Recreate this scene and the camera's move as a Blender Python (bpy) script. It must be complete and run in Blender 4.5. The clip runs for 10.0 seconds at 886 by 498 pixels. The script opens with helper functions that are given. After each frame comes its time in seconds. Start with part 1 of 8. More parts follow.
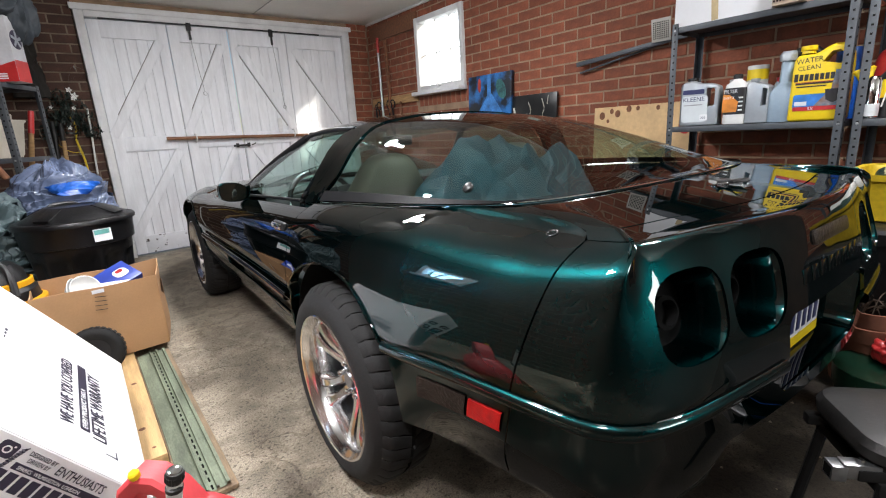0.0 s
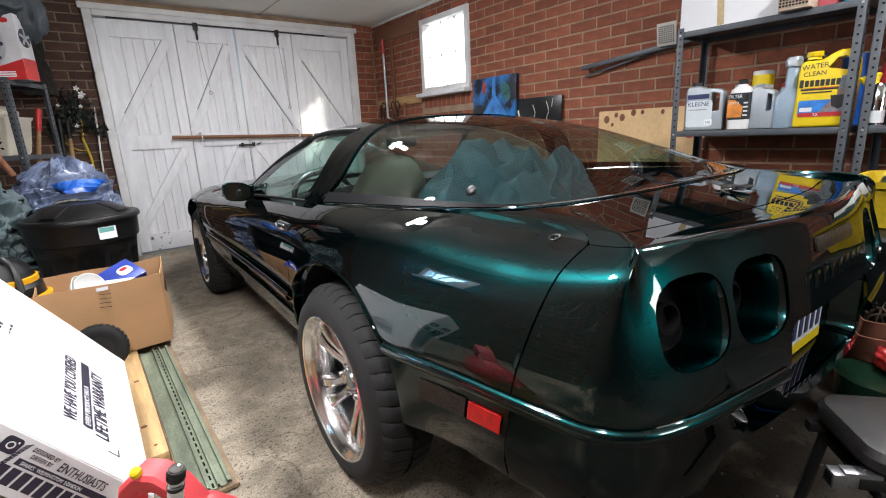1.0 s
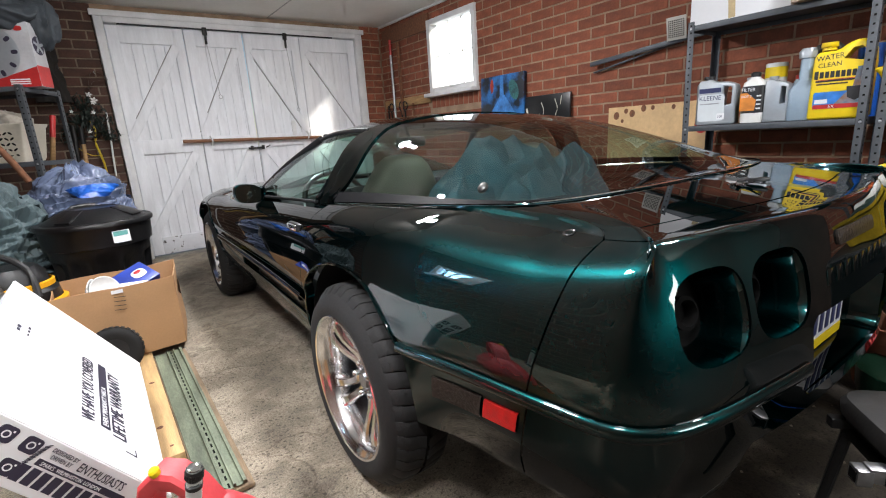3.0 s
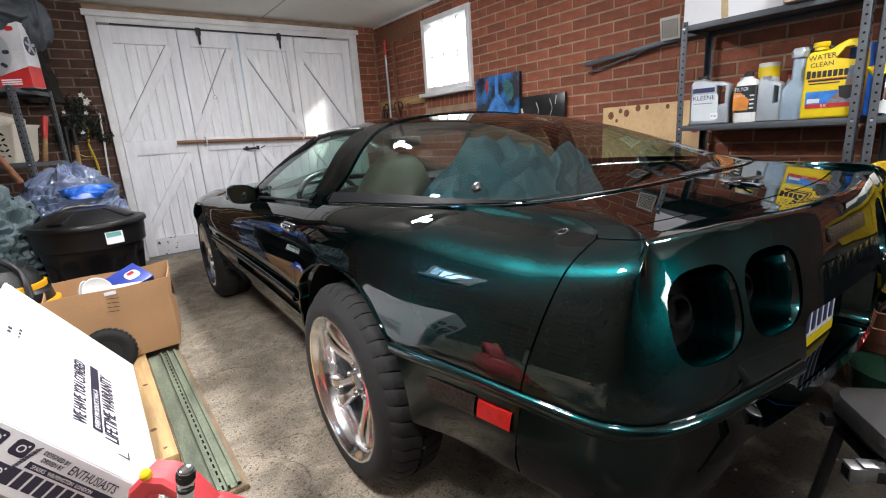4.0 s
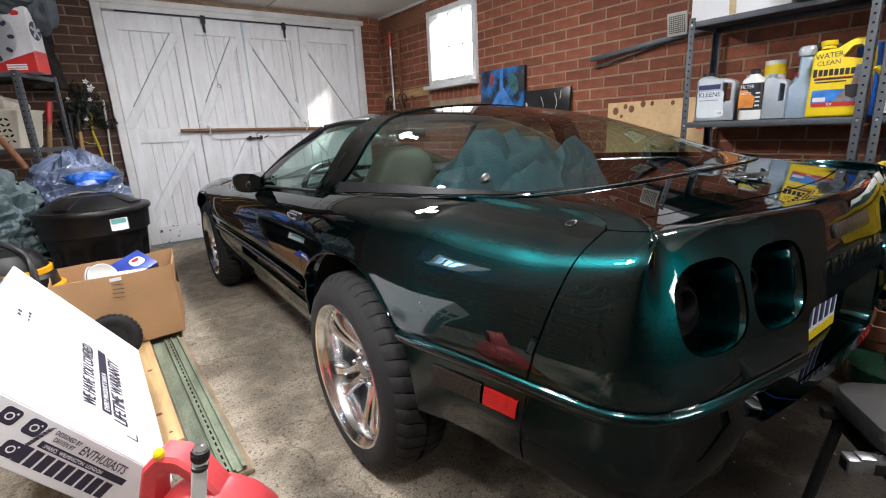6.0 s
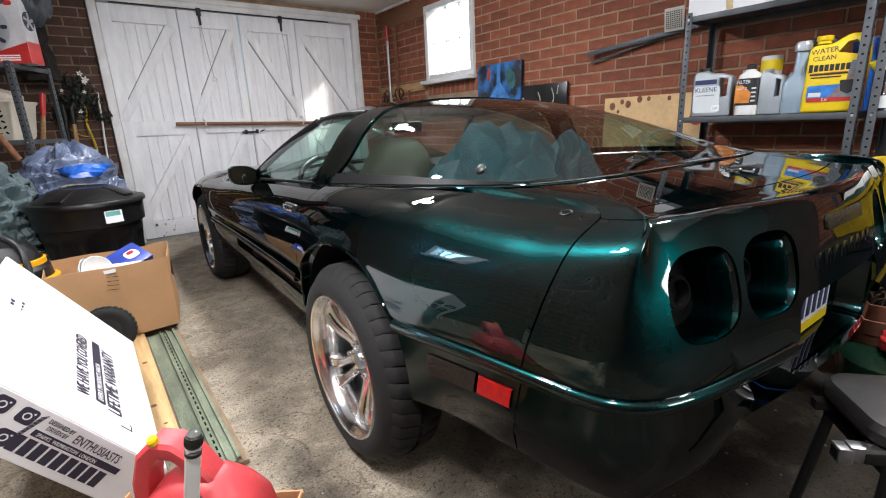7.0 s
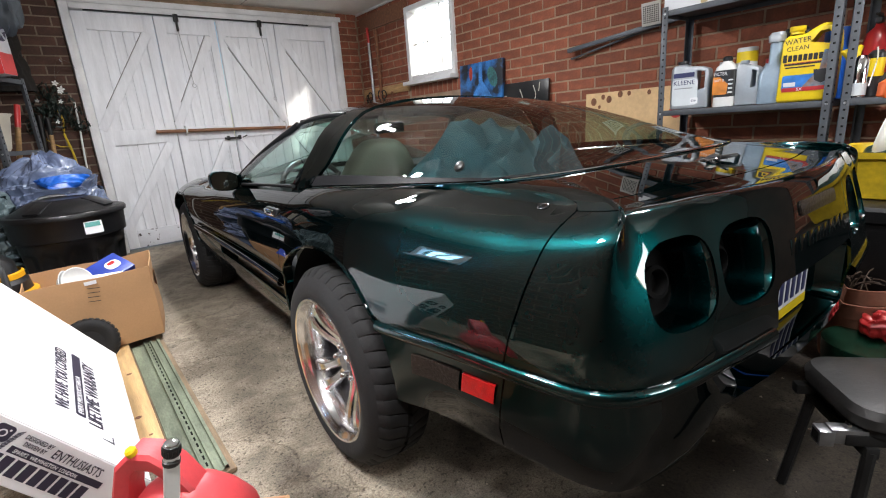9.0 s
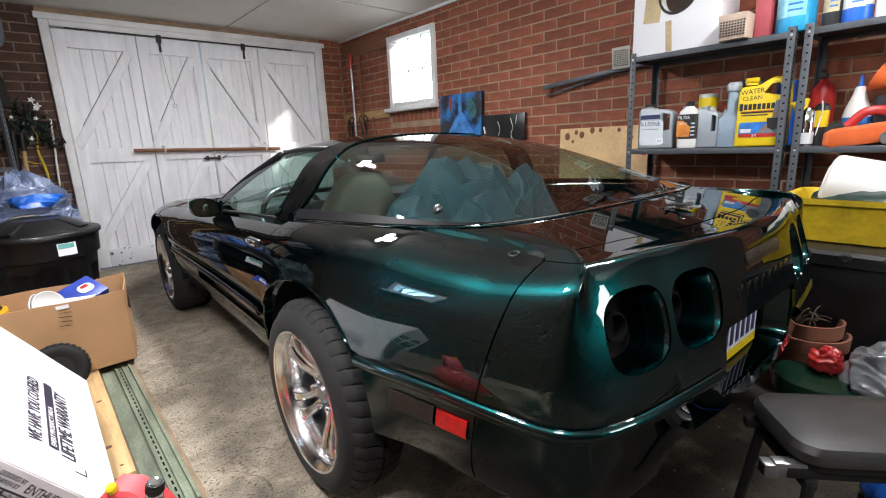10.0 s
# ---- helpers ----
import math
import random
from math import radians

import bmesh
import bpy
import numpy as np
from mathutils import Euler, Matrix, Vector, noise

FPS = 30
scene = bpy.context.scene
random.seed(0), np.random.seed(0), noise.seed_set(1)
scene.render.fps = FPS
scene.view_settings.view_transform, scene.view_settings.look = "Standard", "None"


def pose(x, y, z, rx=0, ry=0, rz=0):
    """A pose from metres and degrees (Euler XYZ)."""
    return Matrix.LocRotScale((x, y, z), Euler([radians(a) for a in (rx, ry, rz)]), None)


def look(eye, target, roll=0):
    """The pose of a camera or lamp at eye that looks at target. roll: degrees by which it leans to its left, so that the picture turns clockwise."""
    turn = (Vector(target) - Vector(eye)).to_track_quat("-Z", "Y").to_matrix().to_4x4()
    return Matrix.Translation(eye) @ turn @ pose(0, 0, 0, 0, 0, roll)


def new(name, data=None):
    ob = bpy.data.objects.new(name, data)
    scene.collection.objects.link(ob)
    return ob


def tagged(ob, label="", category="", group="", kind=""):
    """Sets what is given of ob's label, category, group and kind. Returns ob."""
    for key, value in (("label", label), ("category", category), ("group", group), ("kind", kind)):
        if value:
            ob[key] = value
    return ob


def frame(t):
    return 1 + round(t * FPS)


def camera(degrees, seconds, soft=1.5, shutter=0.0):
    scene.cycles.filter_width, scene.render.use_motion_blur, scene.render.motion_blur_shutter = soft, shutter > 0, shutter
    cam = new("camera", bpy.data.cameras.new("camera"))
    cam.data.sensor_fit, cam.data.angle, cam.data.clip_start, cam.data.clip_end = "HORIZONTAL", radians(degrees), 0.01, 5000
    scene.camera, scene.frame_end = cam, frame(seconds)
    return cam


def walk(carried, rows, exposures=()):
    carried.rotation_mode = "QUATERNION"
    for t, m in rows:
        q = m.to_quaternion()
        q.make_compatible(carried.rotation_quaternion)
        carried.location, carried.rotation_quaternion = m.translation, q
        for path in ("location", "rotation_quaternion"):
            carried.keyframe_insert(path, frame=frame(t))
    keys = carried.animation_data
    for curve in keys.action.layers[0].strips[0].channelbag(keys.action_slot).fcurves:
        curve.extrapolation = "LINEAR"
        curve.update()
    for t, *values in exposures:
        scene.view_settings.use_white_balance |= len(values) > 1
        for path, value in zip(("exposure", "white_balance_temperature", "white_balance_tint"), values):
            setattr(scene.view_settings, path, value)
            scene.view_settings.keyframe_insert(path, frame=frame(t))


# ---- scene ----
cam = camera(87.0, 10.0, soft=1.1)
PATH = [
    (0, (0.001, 0.004, 1.089), (1.183, 1.54, 0.595), -3.4),
    (0.5, (0.002, 0.0, 1.09), (1.2, 1.527, 0.607), -3.8),
    (1, (0.0, 0.001, 1.093), (1.173, 1.545, 0.605), -2.8),
    (1.5, (-0.01, 0.007, 1.085), (1.14, 1.565, 0.584), -3.5),
    (2, (-0.015, 0.007, 1.086), (1.137, 1.568, 0.6), -4.0),
    (2.5, (-0.011, 0.01, 1.087), (1.13, 1.58, 0.602), -3.7),
    (4, (0.0, 0.008, 1.083), (1.157, 1.566, 0.599), -3.9),
    (4.5, (-0.004, -0.003, 1.084), (1.162, 1.545, 0.59), -2.8),
    (5, (-0.022, 0.001, 1.086), (1.116, 1.563, 0.57), -1.4),
    (5.5, (-0.026, 0.01, 1.083), (1.123, 1.568, 0.579), -3.0),
    (7, (-0.026, 0.004, 1.062), (1.135, 1.546, 0.538), -2.6),
    (7.5, (-0.028, 0.001, 1.054), (1.138, 1.539, 0.528), -3.0),
    (8, (-0.018, 0.004, 1.061), (1.149, 1.542, 0.54), -3.0),
    (8.5, (-0.005, 0.003, 1.059), (1.175, 1.533, 0.543), -3.9),
    (9, (-0.006, -0.009, 1.053), (1.188, 1.508, 0.53), -4.2),
    (9.5, (-0.028, -0.034, 1.091), (1.213, 1.457, 0.604), -4.1),
    (10, (-0.037, -0.052, 1.121), (1.247, 1.415, 0.674), -2.4),
]
walk(cam, [(t, look(eye, target, roll)) for t, eye, target, roll in PATH], exposures=[(0, 0.0), (10, 0.0)])

# ---- light ----
world = bpy.data.worlds.new("sky")
scene.world = world
world.use_nodes = True
wn = world.node_tree.nodes
sky = wn.new("ShaderNodeTexSky")
sky.sky_type = "NISHITA"
sky.sun_disc = False
sky.sun_elevation, sky.sun_rotation = radians(22), radians(148)
wn["Background"].inputs["Strength"].default_value = 0.15
world.node_tree.links.new(sky.outputs["Color"], wn["Background"].inputs["Color"])

sun = new("sun", bpy.data.lights.new("sun", "SUN"))
sun.data.energy, sun.data.angle, sun.data.color = 5.0, radians(3.0), (1.0, 0.93, 0.82)
sun.matrix_world = look((3.3 + 0.95 * 4, 4.1 - 1.5 * 4, 1.9 + 0.72 * 4), (3.3, 4.1, 1.9))


def area_lamp(name, eye, target, sx, sy, power, colour):
    ob = new(name, bpy.data.lights.new(name, "AREA"))
    ob.data.shape, ob.data.size, ob.data.size_y = "RECTANGLE", sx, sy
    ob.data.energy, ob.data.color = power, colour
    ob.matrix_world = look(eye, target)
    return ob


# daylight standing in the window openings
area_lamp("side_window_daylight", (-1.35, 2.1, 1.45), (0.5, 2.1, 1.2), 0.25, 0.36, 15, (0.30, 0.64, 1.0))
# three-panel lamps on the ceiling beside the car and behind it
# the third is an unseen fill, added to brighten the tail's lamp recesses
LED_AT = [(1.18, 2.98, 35), (-0.38, 1.30, 27), (-0.15, -0.10, 16), (2.25, 0.20, 14)]


def led_pose(lx, ly, k):
    """The pose of one of a lamp's three tilted panels."""
    a = radians(120 * k + 20)
    c, q = math.cos(a), math.sin(a)
    return (lx + 0.11 * c, ly + 0.11 * q, 2.325), (lx + 0.34 * c, ly + 0.34 * q, 1.80)


for lx, ly, power in LED_AT:
    for k in range(3):
        area_lamp("led_panel_light", *led_pose(lx, ly, k), 0.13, 0.21, power, (0.98, 0.975, 1.0))
# light of an unseen added window, sized for the highlight beside the tail lamp
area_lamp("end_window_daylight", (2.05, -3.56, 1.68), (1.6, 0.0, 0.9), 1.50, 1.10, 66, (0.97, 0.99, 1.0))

# ---- materials ----
def mat(name, colour, rough=0.6, metal=0.0, vary=0.25, scale=8.0, bump=0.15, bscale=60.0, coat=0.0, spec=0.5, detail=6.0,
        island=0.0, obj=0.0, second=None, wear=0.0, trans=0.0, coat_rough=0.03, stretch=None, alpha=1.0):
    """A surface with variation at two scales: broad patches of tone, fine grain in tone, gloss and relief."""
    m = bpy.data.materials.new(name)
    m.use_nodes = True
    nt = m.node_tree
    N, L = nt.nodes, nt.links
    b = N["Principled BSDF"]
    tc = N.new("ShaderNodeTexCoord")
    vec = tc.outputs["Object"]
    if stretch:
        mp = N.new("ShaderNodeMapping")
        mp.inputs["Scale"].default_value = stretch
        L.new(vec, mp.inputs["Vector"])
        vec = mp.outputs["Vector"]
    n1 = N.new("ShaderNodeTexNoise")
    n1.inputs["Scale"].default_value, n1.inputs["Detail"].default_value = scale, detail
    n2 = N.new("ShaderNodeTexNoise")
    n2.inputs["Scale"].default_value, n2.inputs["Detail"].default_value = bscale, 4.0
    L.new(vec, n1.inputs["Vector"]), L.new(vec, n2.inputs["Vector"])
    r, g, bl = colour
    ramp = N.new("ShaderNodeValToRGB")
    c2 = second or tuple(min(1.0, c * (1 + vary)) for c in colour)
    c1 = tuple(c * (1 - vary) for c in colour)
    ramp.color_ramp.elements[0].position, ramp.color_ramp.elements[1].position = 0.3, 0.72
    ramp.color_ramp.elements[0].color, ramp.color_ramp.elements[1].color = (*c1, 1), (*c2, 1)
    L.new(n1.outputs["Fac"], ramp.inputs["Fac"])
    col = ramp.outputs["Color"]
    mul = N.new("ShaderNodeMix")
    mul.data_type, mul.blend_type = "RGBA", "MULTIPLY"
    mul.inputs["Factor"].default_value = min(1.0, vary * 1.4)
    L.new(col, mul.inputs["A"]), L.new(n2.outputs["Fac"], mul.inputs["B"])
    bc = N.new("ShaderNodeBrightContrast")
    bc.inputs["Bright"].default_value = 0.0
    L.new(mul.outputs["Result"], bc.inputs["Color"])
    col = bc.outputs["Color"]
    if island or obj:
        hs = N.new("ShaderNodeHueSaturation")
        if obj:
            src = N.new("ShaderNodeObjectInfo").outputs["Random"]
        else:
            src = N.new("ShaderNodeNewGeometry").outputs["Random Per Island"]
        mr = N.new("ShaderNodeMapRange")
        k = island or obj
        mr.inputs["To Min"].default_value, mr.inputs["To Max"].default_value = 1 - k, 1 + k
        L.new(src, mr.inputs["Value"])
        L.new(mr.outputs["Result"], hs.inputs["Value"])
        L.new(col, hs.inputs["Color"])
        col = hs.outputs["Color"]
    L.new(col, b.inputs["Base Color"])
    rr = N.new("ShaderNodeMapRange")
    rr.inputs["To Min"].default_value, rr.inputs["To Max"].default_value = max(0.02, rough * (1 - 0.3 * min(1, vary * 2))), min(1, rough * (1 + 0.3 * min(1, vary * 2)))
    L.new(n1.outputs["Fac"], rr.inputs["Value"]), L.new(rr.outputs["Result"], b.inputs["Roughness"])
    b.inputs["Metallic"].default_value = metal
    b.inputs["Coat Weight"].default_value, b.inputs["Coat Roughness"].default_value = coat, coat_rough
    b.inputs["Specular IOR Level"].default_value = spec
    b.inputs["Transmission Weight"].default_value = trans
    if bump:
        bm_ = N.new("ShaderNodeBump")
        bm_.inputs["Strength"].default_value, bm_.inputs["Distance"].default_value = bump, 0.004
        L.new(n2.outputs["Fac"], bm_.inputs["Height"]), L.new(bm_.outputs["Normal"], b.inputs["Normal"])
    return m


def glass_mat(name, tint, rough=0.0, ior=1.5):
    """Thin tinted sheet glass: clear through, with a mirror gloss that grows at grazing angles."""
    m = bpy.data.materials.new(name)
    m.use_nodes = True
    N, L = m.node_tree.nodes, m.node_tree.links
    N.remove(N["Principled BSDF"])
    tr, gl, mx, lw = N.new("ShaderNodeBsdfTransparent"), N.new("ShaderNodeBsdfGlossy"), N.new("ShaderNodeMixShader"), N.new("ShaderNodeLayerWeight")
    pw, sc = N.new("ShaderNodeMath"), N.new("ShaderNodeMath")
    tr.inputs["Color"].default_value = (*tint, 1)
    gl.inputs["Roughness"].default_value = rough
    lw.inputs["Blend"].default_value = 0.5
    f0 = ((ior - 1) / (ior + 1)) ** 2
    pw.operation, sc.operation = "POWER", "MULTIPLY_ADD"
    pw.inputs[1].default_value, sc.inputs[1].default_value, sc.inputs[2].default_value = 5.0, 1 - f0, f0
    L.new(lw.outputs["Facing"], pw.inputs[0]), L.new(pw.outputs["Value"], sc.inputs[0])
    L.new(sc.outputs["Value"], mx.inputs["Fac"]), L.new(tr.outputs["BSDF"], mx.inputs[1]), L.new(gl.outputs["BSDF"], mx.inputs[2])
    L.new(mx.outputs["Shader"], N["Material Output"].inputs["Surface"])
    return m


def glow_mat(name, colour, strength):
    m = bpy.data.materials.new(name)
    m.use_nodes = True
    b = m.node_tree.nodes["Principled BSDF"]
    b.inputs["Base Color"].default_value = (*colour, 1)
    b.inputs["Emission Color"].default_value, b.inputs["Emission Strength"].default_value = (*colour, 1), strength
    return m


def paint_mat(name, colour):
    """Metallic car lacquer: very dark pigment with a little flake under a mirror-clear coat."""
    m = mat(name, colour, rough=0.31, metal=1.0, vary=0.05, scale=2.0, bump=0.0, coat=1.0, coat_rough=0.006)
    b = m.node_tree.nodes["Principled BSDF"]
    b.inputs["Specular Tint"].default_value = (0.004, 0.07, 0.062, 1)
    b.inputs["Coat IOR"].default_value = 1.62
    return m


M_BRICK = mat("red_brick", (0.285, 0.087, 0.045), 0.85, vary=0.3, scale=14, bump=0.5, bscale=90, obj=0.22)
M_BRICK_S = mat("red_brick_rest", (0.285, 0.087, 0.045), 0.85, vary=0.3, scale=14, bump=0.5, bscale=90, island=0.22)
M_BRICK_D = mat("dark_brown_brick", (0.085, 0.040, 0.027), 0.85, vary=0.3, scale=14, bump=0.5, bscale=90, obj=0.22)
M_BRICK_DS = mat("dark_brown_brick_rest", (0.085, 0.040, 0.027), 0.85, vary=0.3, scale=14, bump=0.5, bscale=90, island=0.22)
M_MORTAR = mat("mortar", (0.37, 0.25, 0.165), 0.95, vary=0.25, scale=9, bump=0.6, bscale=140)
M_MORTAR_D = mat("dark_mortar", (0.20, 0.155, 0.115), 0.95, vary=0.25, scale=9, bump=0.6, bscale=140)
M_FLOOR = None
M_WHITE = mat("white_door_paint", (0.82, 0.83, 0.86), 0.55, vary=0.10, scale=5, bump=0.25, bscale=35, stretch=(3, 3, 0.5))
M_TRIM = mat("white_trim_paint", (0.74, 0.74, 0.74), 0.5, vary=0.12, scale=6, bump=0.2, bscale=50)
M_CEIL = mat("ceiling_plaster", (0.88, 0.86, 0.80), 0.9, vary=0.06, scale=2, bump=0.1, bscale=30)
M_STEEL = mat("grey_shelf_steel", (0.075, 0.083, 0.094), 0.5, metal=0.3, vary=0.2, scale=10, bump=0.1, bscale=80)
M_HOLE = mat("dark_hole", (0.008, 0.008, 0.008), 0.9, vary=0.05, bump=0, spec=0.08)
M_IRON = mat("black_iron", (0.02, 0.02, 0.02), 0.5, metal=0.4, vary=0.3, scale=20, bump=0.3)
M_WOOD = mat("raw_wood", (0.50, 0.30, 0.13), 0.7, vary=0.3, scale=6, bump=0.2, bscale=50, stretch=(1, 1, 8))
M_PLY = mat("plywood", (0.66, 0.44, 0.22), 0.7, vary=0.18, scale=5, bump=0.15, bscale=40, stretch=(1, 6, 1))
M_PINE = mat("pine_plank", (0.62, 0.40, 0.18), 0.7, vary=0.22, scale=7, bump=0.2, bscale=40, stretch=(8, 0.7, 8))
M_POLE = mat("brown_pole_wood", (0.27, 0.12, 0.055), 0.55, vary=0.3, scale=9, bump=0.2, stretch=(0.6, 8, 8))
M_OLDWOOD = mat("stained_board", (0.24, 0.10, 0.05), 0.8, vary=0.35, scale=5, bump=0.3, stretch=(8, 0.8, 8))
M_CARD = mat("corrugated_cardboard", (0.50, 0.285, 0.14), 0.85, vary=0.12, scale=3, bump=0.12, bscale=120)
M_WCARD = mat("white_cardboard", (0.80, 0.80, 0.82), 0.6, vary=0.04, scale=2, bump=0.04, bscale=60)
M_PRINT = mat("dark_print_ink", (0.03, 0.025, 0.05), 0.6, vary=0.1, bump=0)
M_INK = mat("black_ink", (0.015, 0.015, 0.015), 0.6, vary=0.1, bump=0)
M_BINPL = mat("black_bin_plastic", (0.008, 0.008, 0.009), 0.36, vary=0.35, scale=7, bump=0.3, bscale=130)
M_BLACKPL = mat("black_plastic", (0.014, 0.014, 0.015), 0.42, vary=0.35, scale=7, bump=0.25, bscale=150)
M_RUBBER = mat("black_rubber", (0.011, 0.0105, 0.0105), 0.8, vary=0.3, scale=10, bump=0.25, bscale=120)
M_ALU = mat("polished_aluminium", (0.90, 0.90, 0.91), 0.16, metal=1.0, vary=0.10, scale=6, bump=0.03, bscale=40)
M_ALUD = mat("cast_aluminium", (0.34, 0.34, 0.35), 0.35, metal=0.9, vary=0.2, scale=9, bump=0.1)
M_CHROME = mat("chrome", (0.75, 0.76, 0.78), 0.08, metal=1.0, vary=0.05, bump=0)
M_ZINC = mat("bare_steel", (0.45, 0.46, 0.47), 0.35, metal=0.9, vary=0.25, scale=12, bump=0.1)
M_GREENPAINT = mat("green_painted_track", (0.215, 0.25, 0.175), 0.6, metal=0.1, vary=0.45, scale=6, bump=0.2, stretch=(3, 0.8, 3))
M_RED = mat("red_plastic", (0.62, 0.06, 0.07), 0.45, vary=0.12, scale=5, bump=0.12, bscale=90)
M_REDPAINT = mat("red_enamel", (0.50, 0.03, 0.03), 0.3, vary=0.2, scale=6, bump=0.08)
M_REDLENS = mat("red_reflector", (0.62, 0.006, 0.008), 0.3, vary=0.25, scale=60, bump=0.5, bscale=260, coat=0.25)
M_DARKLENS = mat("smoked_lens", (0.035, 0.027, 0.022), 0.35, vary=0.2, scale=30, bump=0.8, bscale=120, coat=0.0, spec=0.15)
M_YELLOW = mat("yellow_plastic", (0.80, 0.58, 0.01), 0.4, vary=0.08, scale=4, bump=0.06, bscale=60)
M_YTUB = mat("scuffed_yellow_tub", (0.72, 0.50, 0.02), 0.5, vary=0.3, scale=9, bump=0.1, bscale=50)
M_ORANGE = mat("orange_plastic", (0.70, 0.13, 0.03), 0.4, vary=0.12, bump=0.08)
M_BLUE = mat("blue_plastic", (0.02, 0.14, 0.62), 0.35, vary=0.2, bump=0.1)
M_LBLUE = mat("light_blue_plastic", (0.03, 0.36, 0.66), 0.3, vary=0.15, bump=0.05)
M_SILVERPL = mat("silver_plastic", (0.40, 0.43, 0.46), 0.35, metal=0.35, vary=0.1, scale=5, bump=0.05)
M_BLUEGREY = mat("bluegrey_plastic", (0.27, 0.35, 0.43), 0.4, metal=0.2, vary=0.12, scale=5, bump=0.05)
M_OFFWHITE = mat("offwhite_plastic", (0.70, 0.70, 0.68), 0.4, vary=0.08, scale=4, bump=0.05)
M_BASKET = mat("cream_plastic", (0.62, 0.57, 0.47), 0.5, vary=0.15, scale=5, bump=0.05)
M_TARP = mat("teal_grey_tarp", (0.085, 0.125, 0.135), 0.6, vary=0.25, scale=5, bump=0.35, bscale=30)
M_COVER = mat("teal_car_cover", (0.036, 0.100, 0.132), 0.8, vary=0.3, scale=6, bump=0.9, bscale=22)
M_BAG = mat("blue_plastic_film", (0.17, 0.215, 0.34), 0.2, vary=0.35, scale=5, bump=0.5, bscale=26, coat=0.9, coat_rough=0.08)
M_GBAG = mat("grey_plastic_film", (0.22, 0.23, 0.24), 0.25, vary=0.3, scale=8, bump=0.6, bscale=25, coat=0.4)
M_TERRA = mat("terracotta", (0.22, 0.085, 0.048), 0.85, vary=0.25, scale=9, bump=0.2)
M_SEATVINYL = mat("dark_grey_vinyl", (0.034, 0.033, 0.032), 0.45, vary=0.3, scale=14, bump=0.15, bscale=90)
M_LEATHER = mat("tan_grey_leather", (0.26, 0.22, 0.17), 0.5, vary=0.15, scale=8, bump=0.2)
M_PAINT = paint_mat("dark_green_metallic_lacquer", (0.0010, 0.029, 0.031))
M_BAND = mat("black_glass_band", (0.003, 0.003, 0.004), 0.6, vary=0.1, bump=0, spec=0.1)
M_TRIMBLK = mat("satin_black_trim", (0.010, 0.010, 0.011), 0.35, vary=0.2, bump=0.05)
M_CARGLASS = glass_mat("green_tinted_glass", (0.56, 0.68, 0.65))
M_SIDEGLASS = glass_mat("side_window_glass", (0.50, 0.74, 0.67))
M_PLATE = mat("white_plate", (0.75, 0.76, 0.78), 0.4, vary=0.05, bump=0.02)
M_NAVY = mat("navy_ink", (0.02, 0.025, 0.10), 0.5, vary=0.1, bump=0)
M_MIRROR = mat("mirror_glass", (0.5, 0.6, 0.55), 0.02, metal=1.0, vary=0.02, bump=0)
M_GREYWOOD = mat("weathered_board", (0.30, 0.21, 0.13), 0.85, vary=0.4, scale=7, bump=0.4, stretch=(8, 0.8, 8))
M_ENDWALL = mat("brown_end_wall", (0.075, 0.046, 0.034), 0.9, vary=0.3, scale=6, bump=0.3)



def chipped(name, base, chip, density):
    """Paint with flakes knocked off it, showing the dark timber below."""
    m = mat(name, base, 0.55, vary=0.10, scale=5, bump=0.25, bscale=35)
    N, L = m.node_tree.nodes, m.node_tree.links
    b = N["Principled BSDF"]
    old = b.inputs["Base Color"].links[0].from_socket
    tc, n = N.new("ShaderNodeTexCoord"), N.new("ShaderNodeTexNoise")
    n.inputs["Scale"].default_value, n.inputs["Detail"].default_value = 16, 5
    L.new(tc.outputs["Object"], n.inputs["Vector"])
    r = N.new("ShaderNodeValToRGB")
    r.color_ramp.elements[0].position, r.color_ramp.elements[1].position = density, density + 0.02
    L.new(n.outputs["Fac"], r.inputs["Fac"])
    mx = N.new("ShaderNodeMix")
    mx.data_type = "RGBA"
    L.new(r.outputs["Color"], mx.inputs["Factor"]), L.new(old, mx.inputs["A"])
    mx.inputs["B"].default_value = (*chip, 1)
    L.new(mx.outputs["Result"], b.inputs["Base Color"])
    return m


M_WHITE_WORN = chipped("worn_white_door_paint", (0.70, 0.71, 0.74), (0.06, 0.05, 0.045), 0.62)


# ---- mesh helpers ----
def mesh_of(bm, name, smooth=True, sharp=38):
    me = bpy.data.meshes.new(name)
    bmesh.ops.recalc_face_normals(bm, faces=bm.faces)
    for e in bm.edges:
        e.smooth = len(e.link_faces) == 2 and e.calc_face_angle(0) < radians(sharp)
    for f in bm.faces:
        f.smooth = smooth
    bm.to_mesh(me)
    bm.free()
    return me


def part(name, bm, material, parent=None, label="", smooth=True, sharp=38):
    me = mesh_of(bm, name, smooth, sharp) if isinstance(bm, bmesh.types.BMesh) else bm
    if material and not me.materials:
        me.materials.append(material)
    ob = new(name, me)
    ob.parent = parent
    if label:
        ob["label"] = label
    return ob


def thing(name, label, category, m=None, group="", kind=""):
    """An Empty at a thing's base that carries its parts."""
    ob = new(name)
    ob.empty_display_size = 0.05
    if m is not None:
        ob.matrix_world = m
    return tagged(ob, label, category, group, kind)


def solo(name, bm, material, label, category, m=None, group="", kind="", smooth=True, sharp=38):
    ob = part(name, bm, material, None, "", smooth, sharp)
    if m is not None:
        ob.matrix_world = m
    return tagged(ob, label, category, group, kind)


def B():
    return bmesh.new()


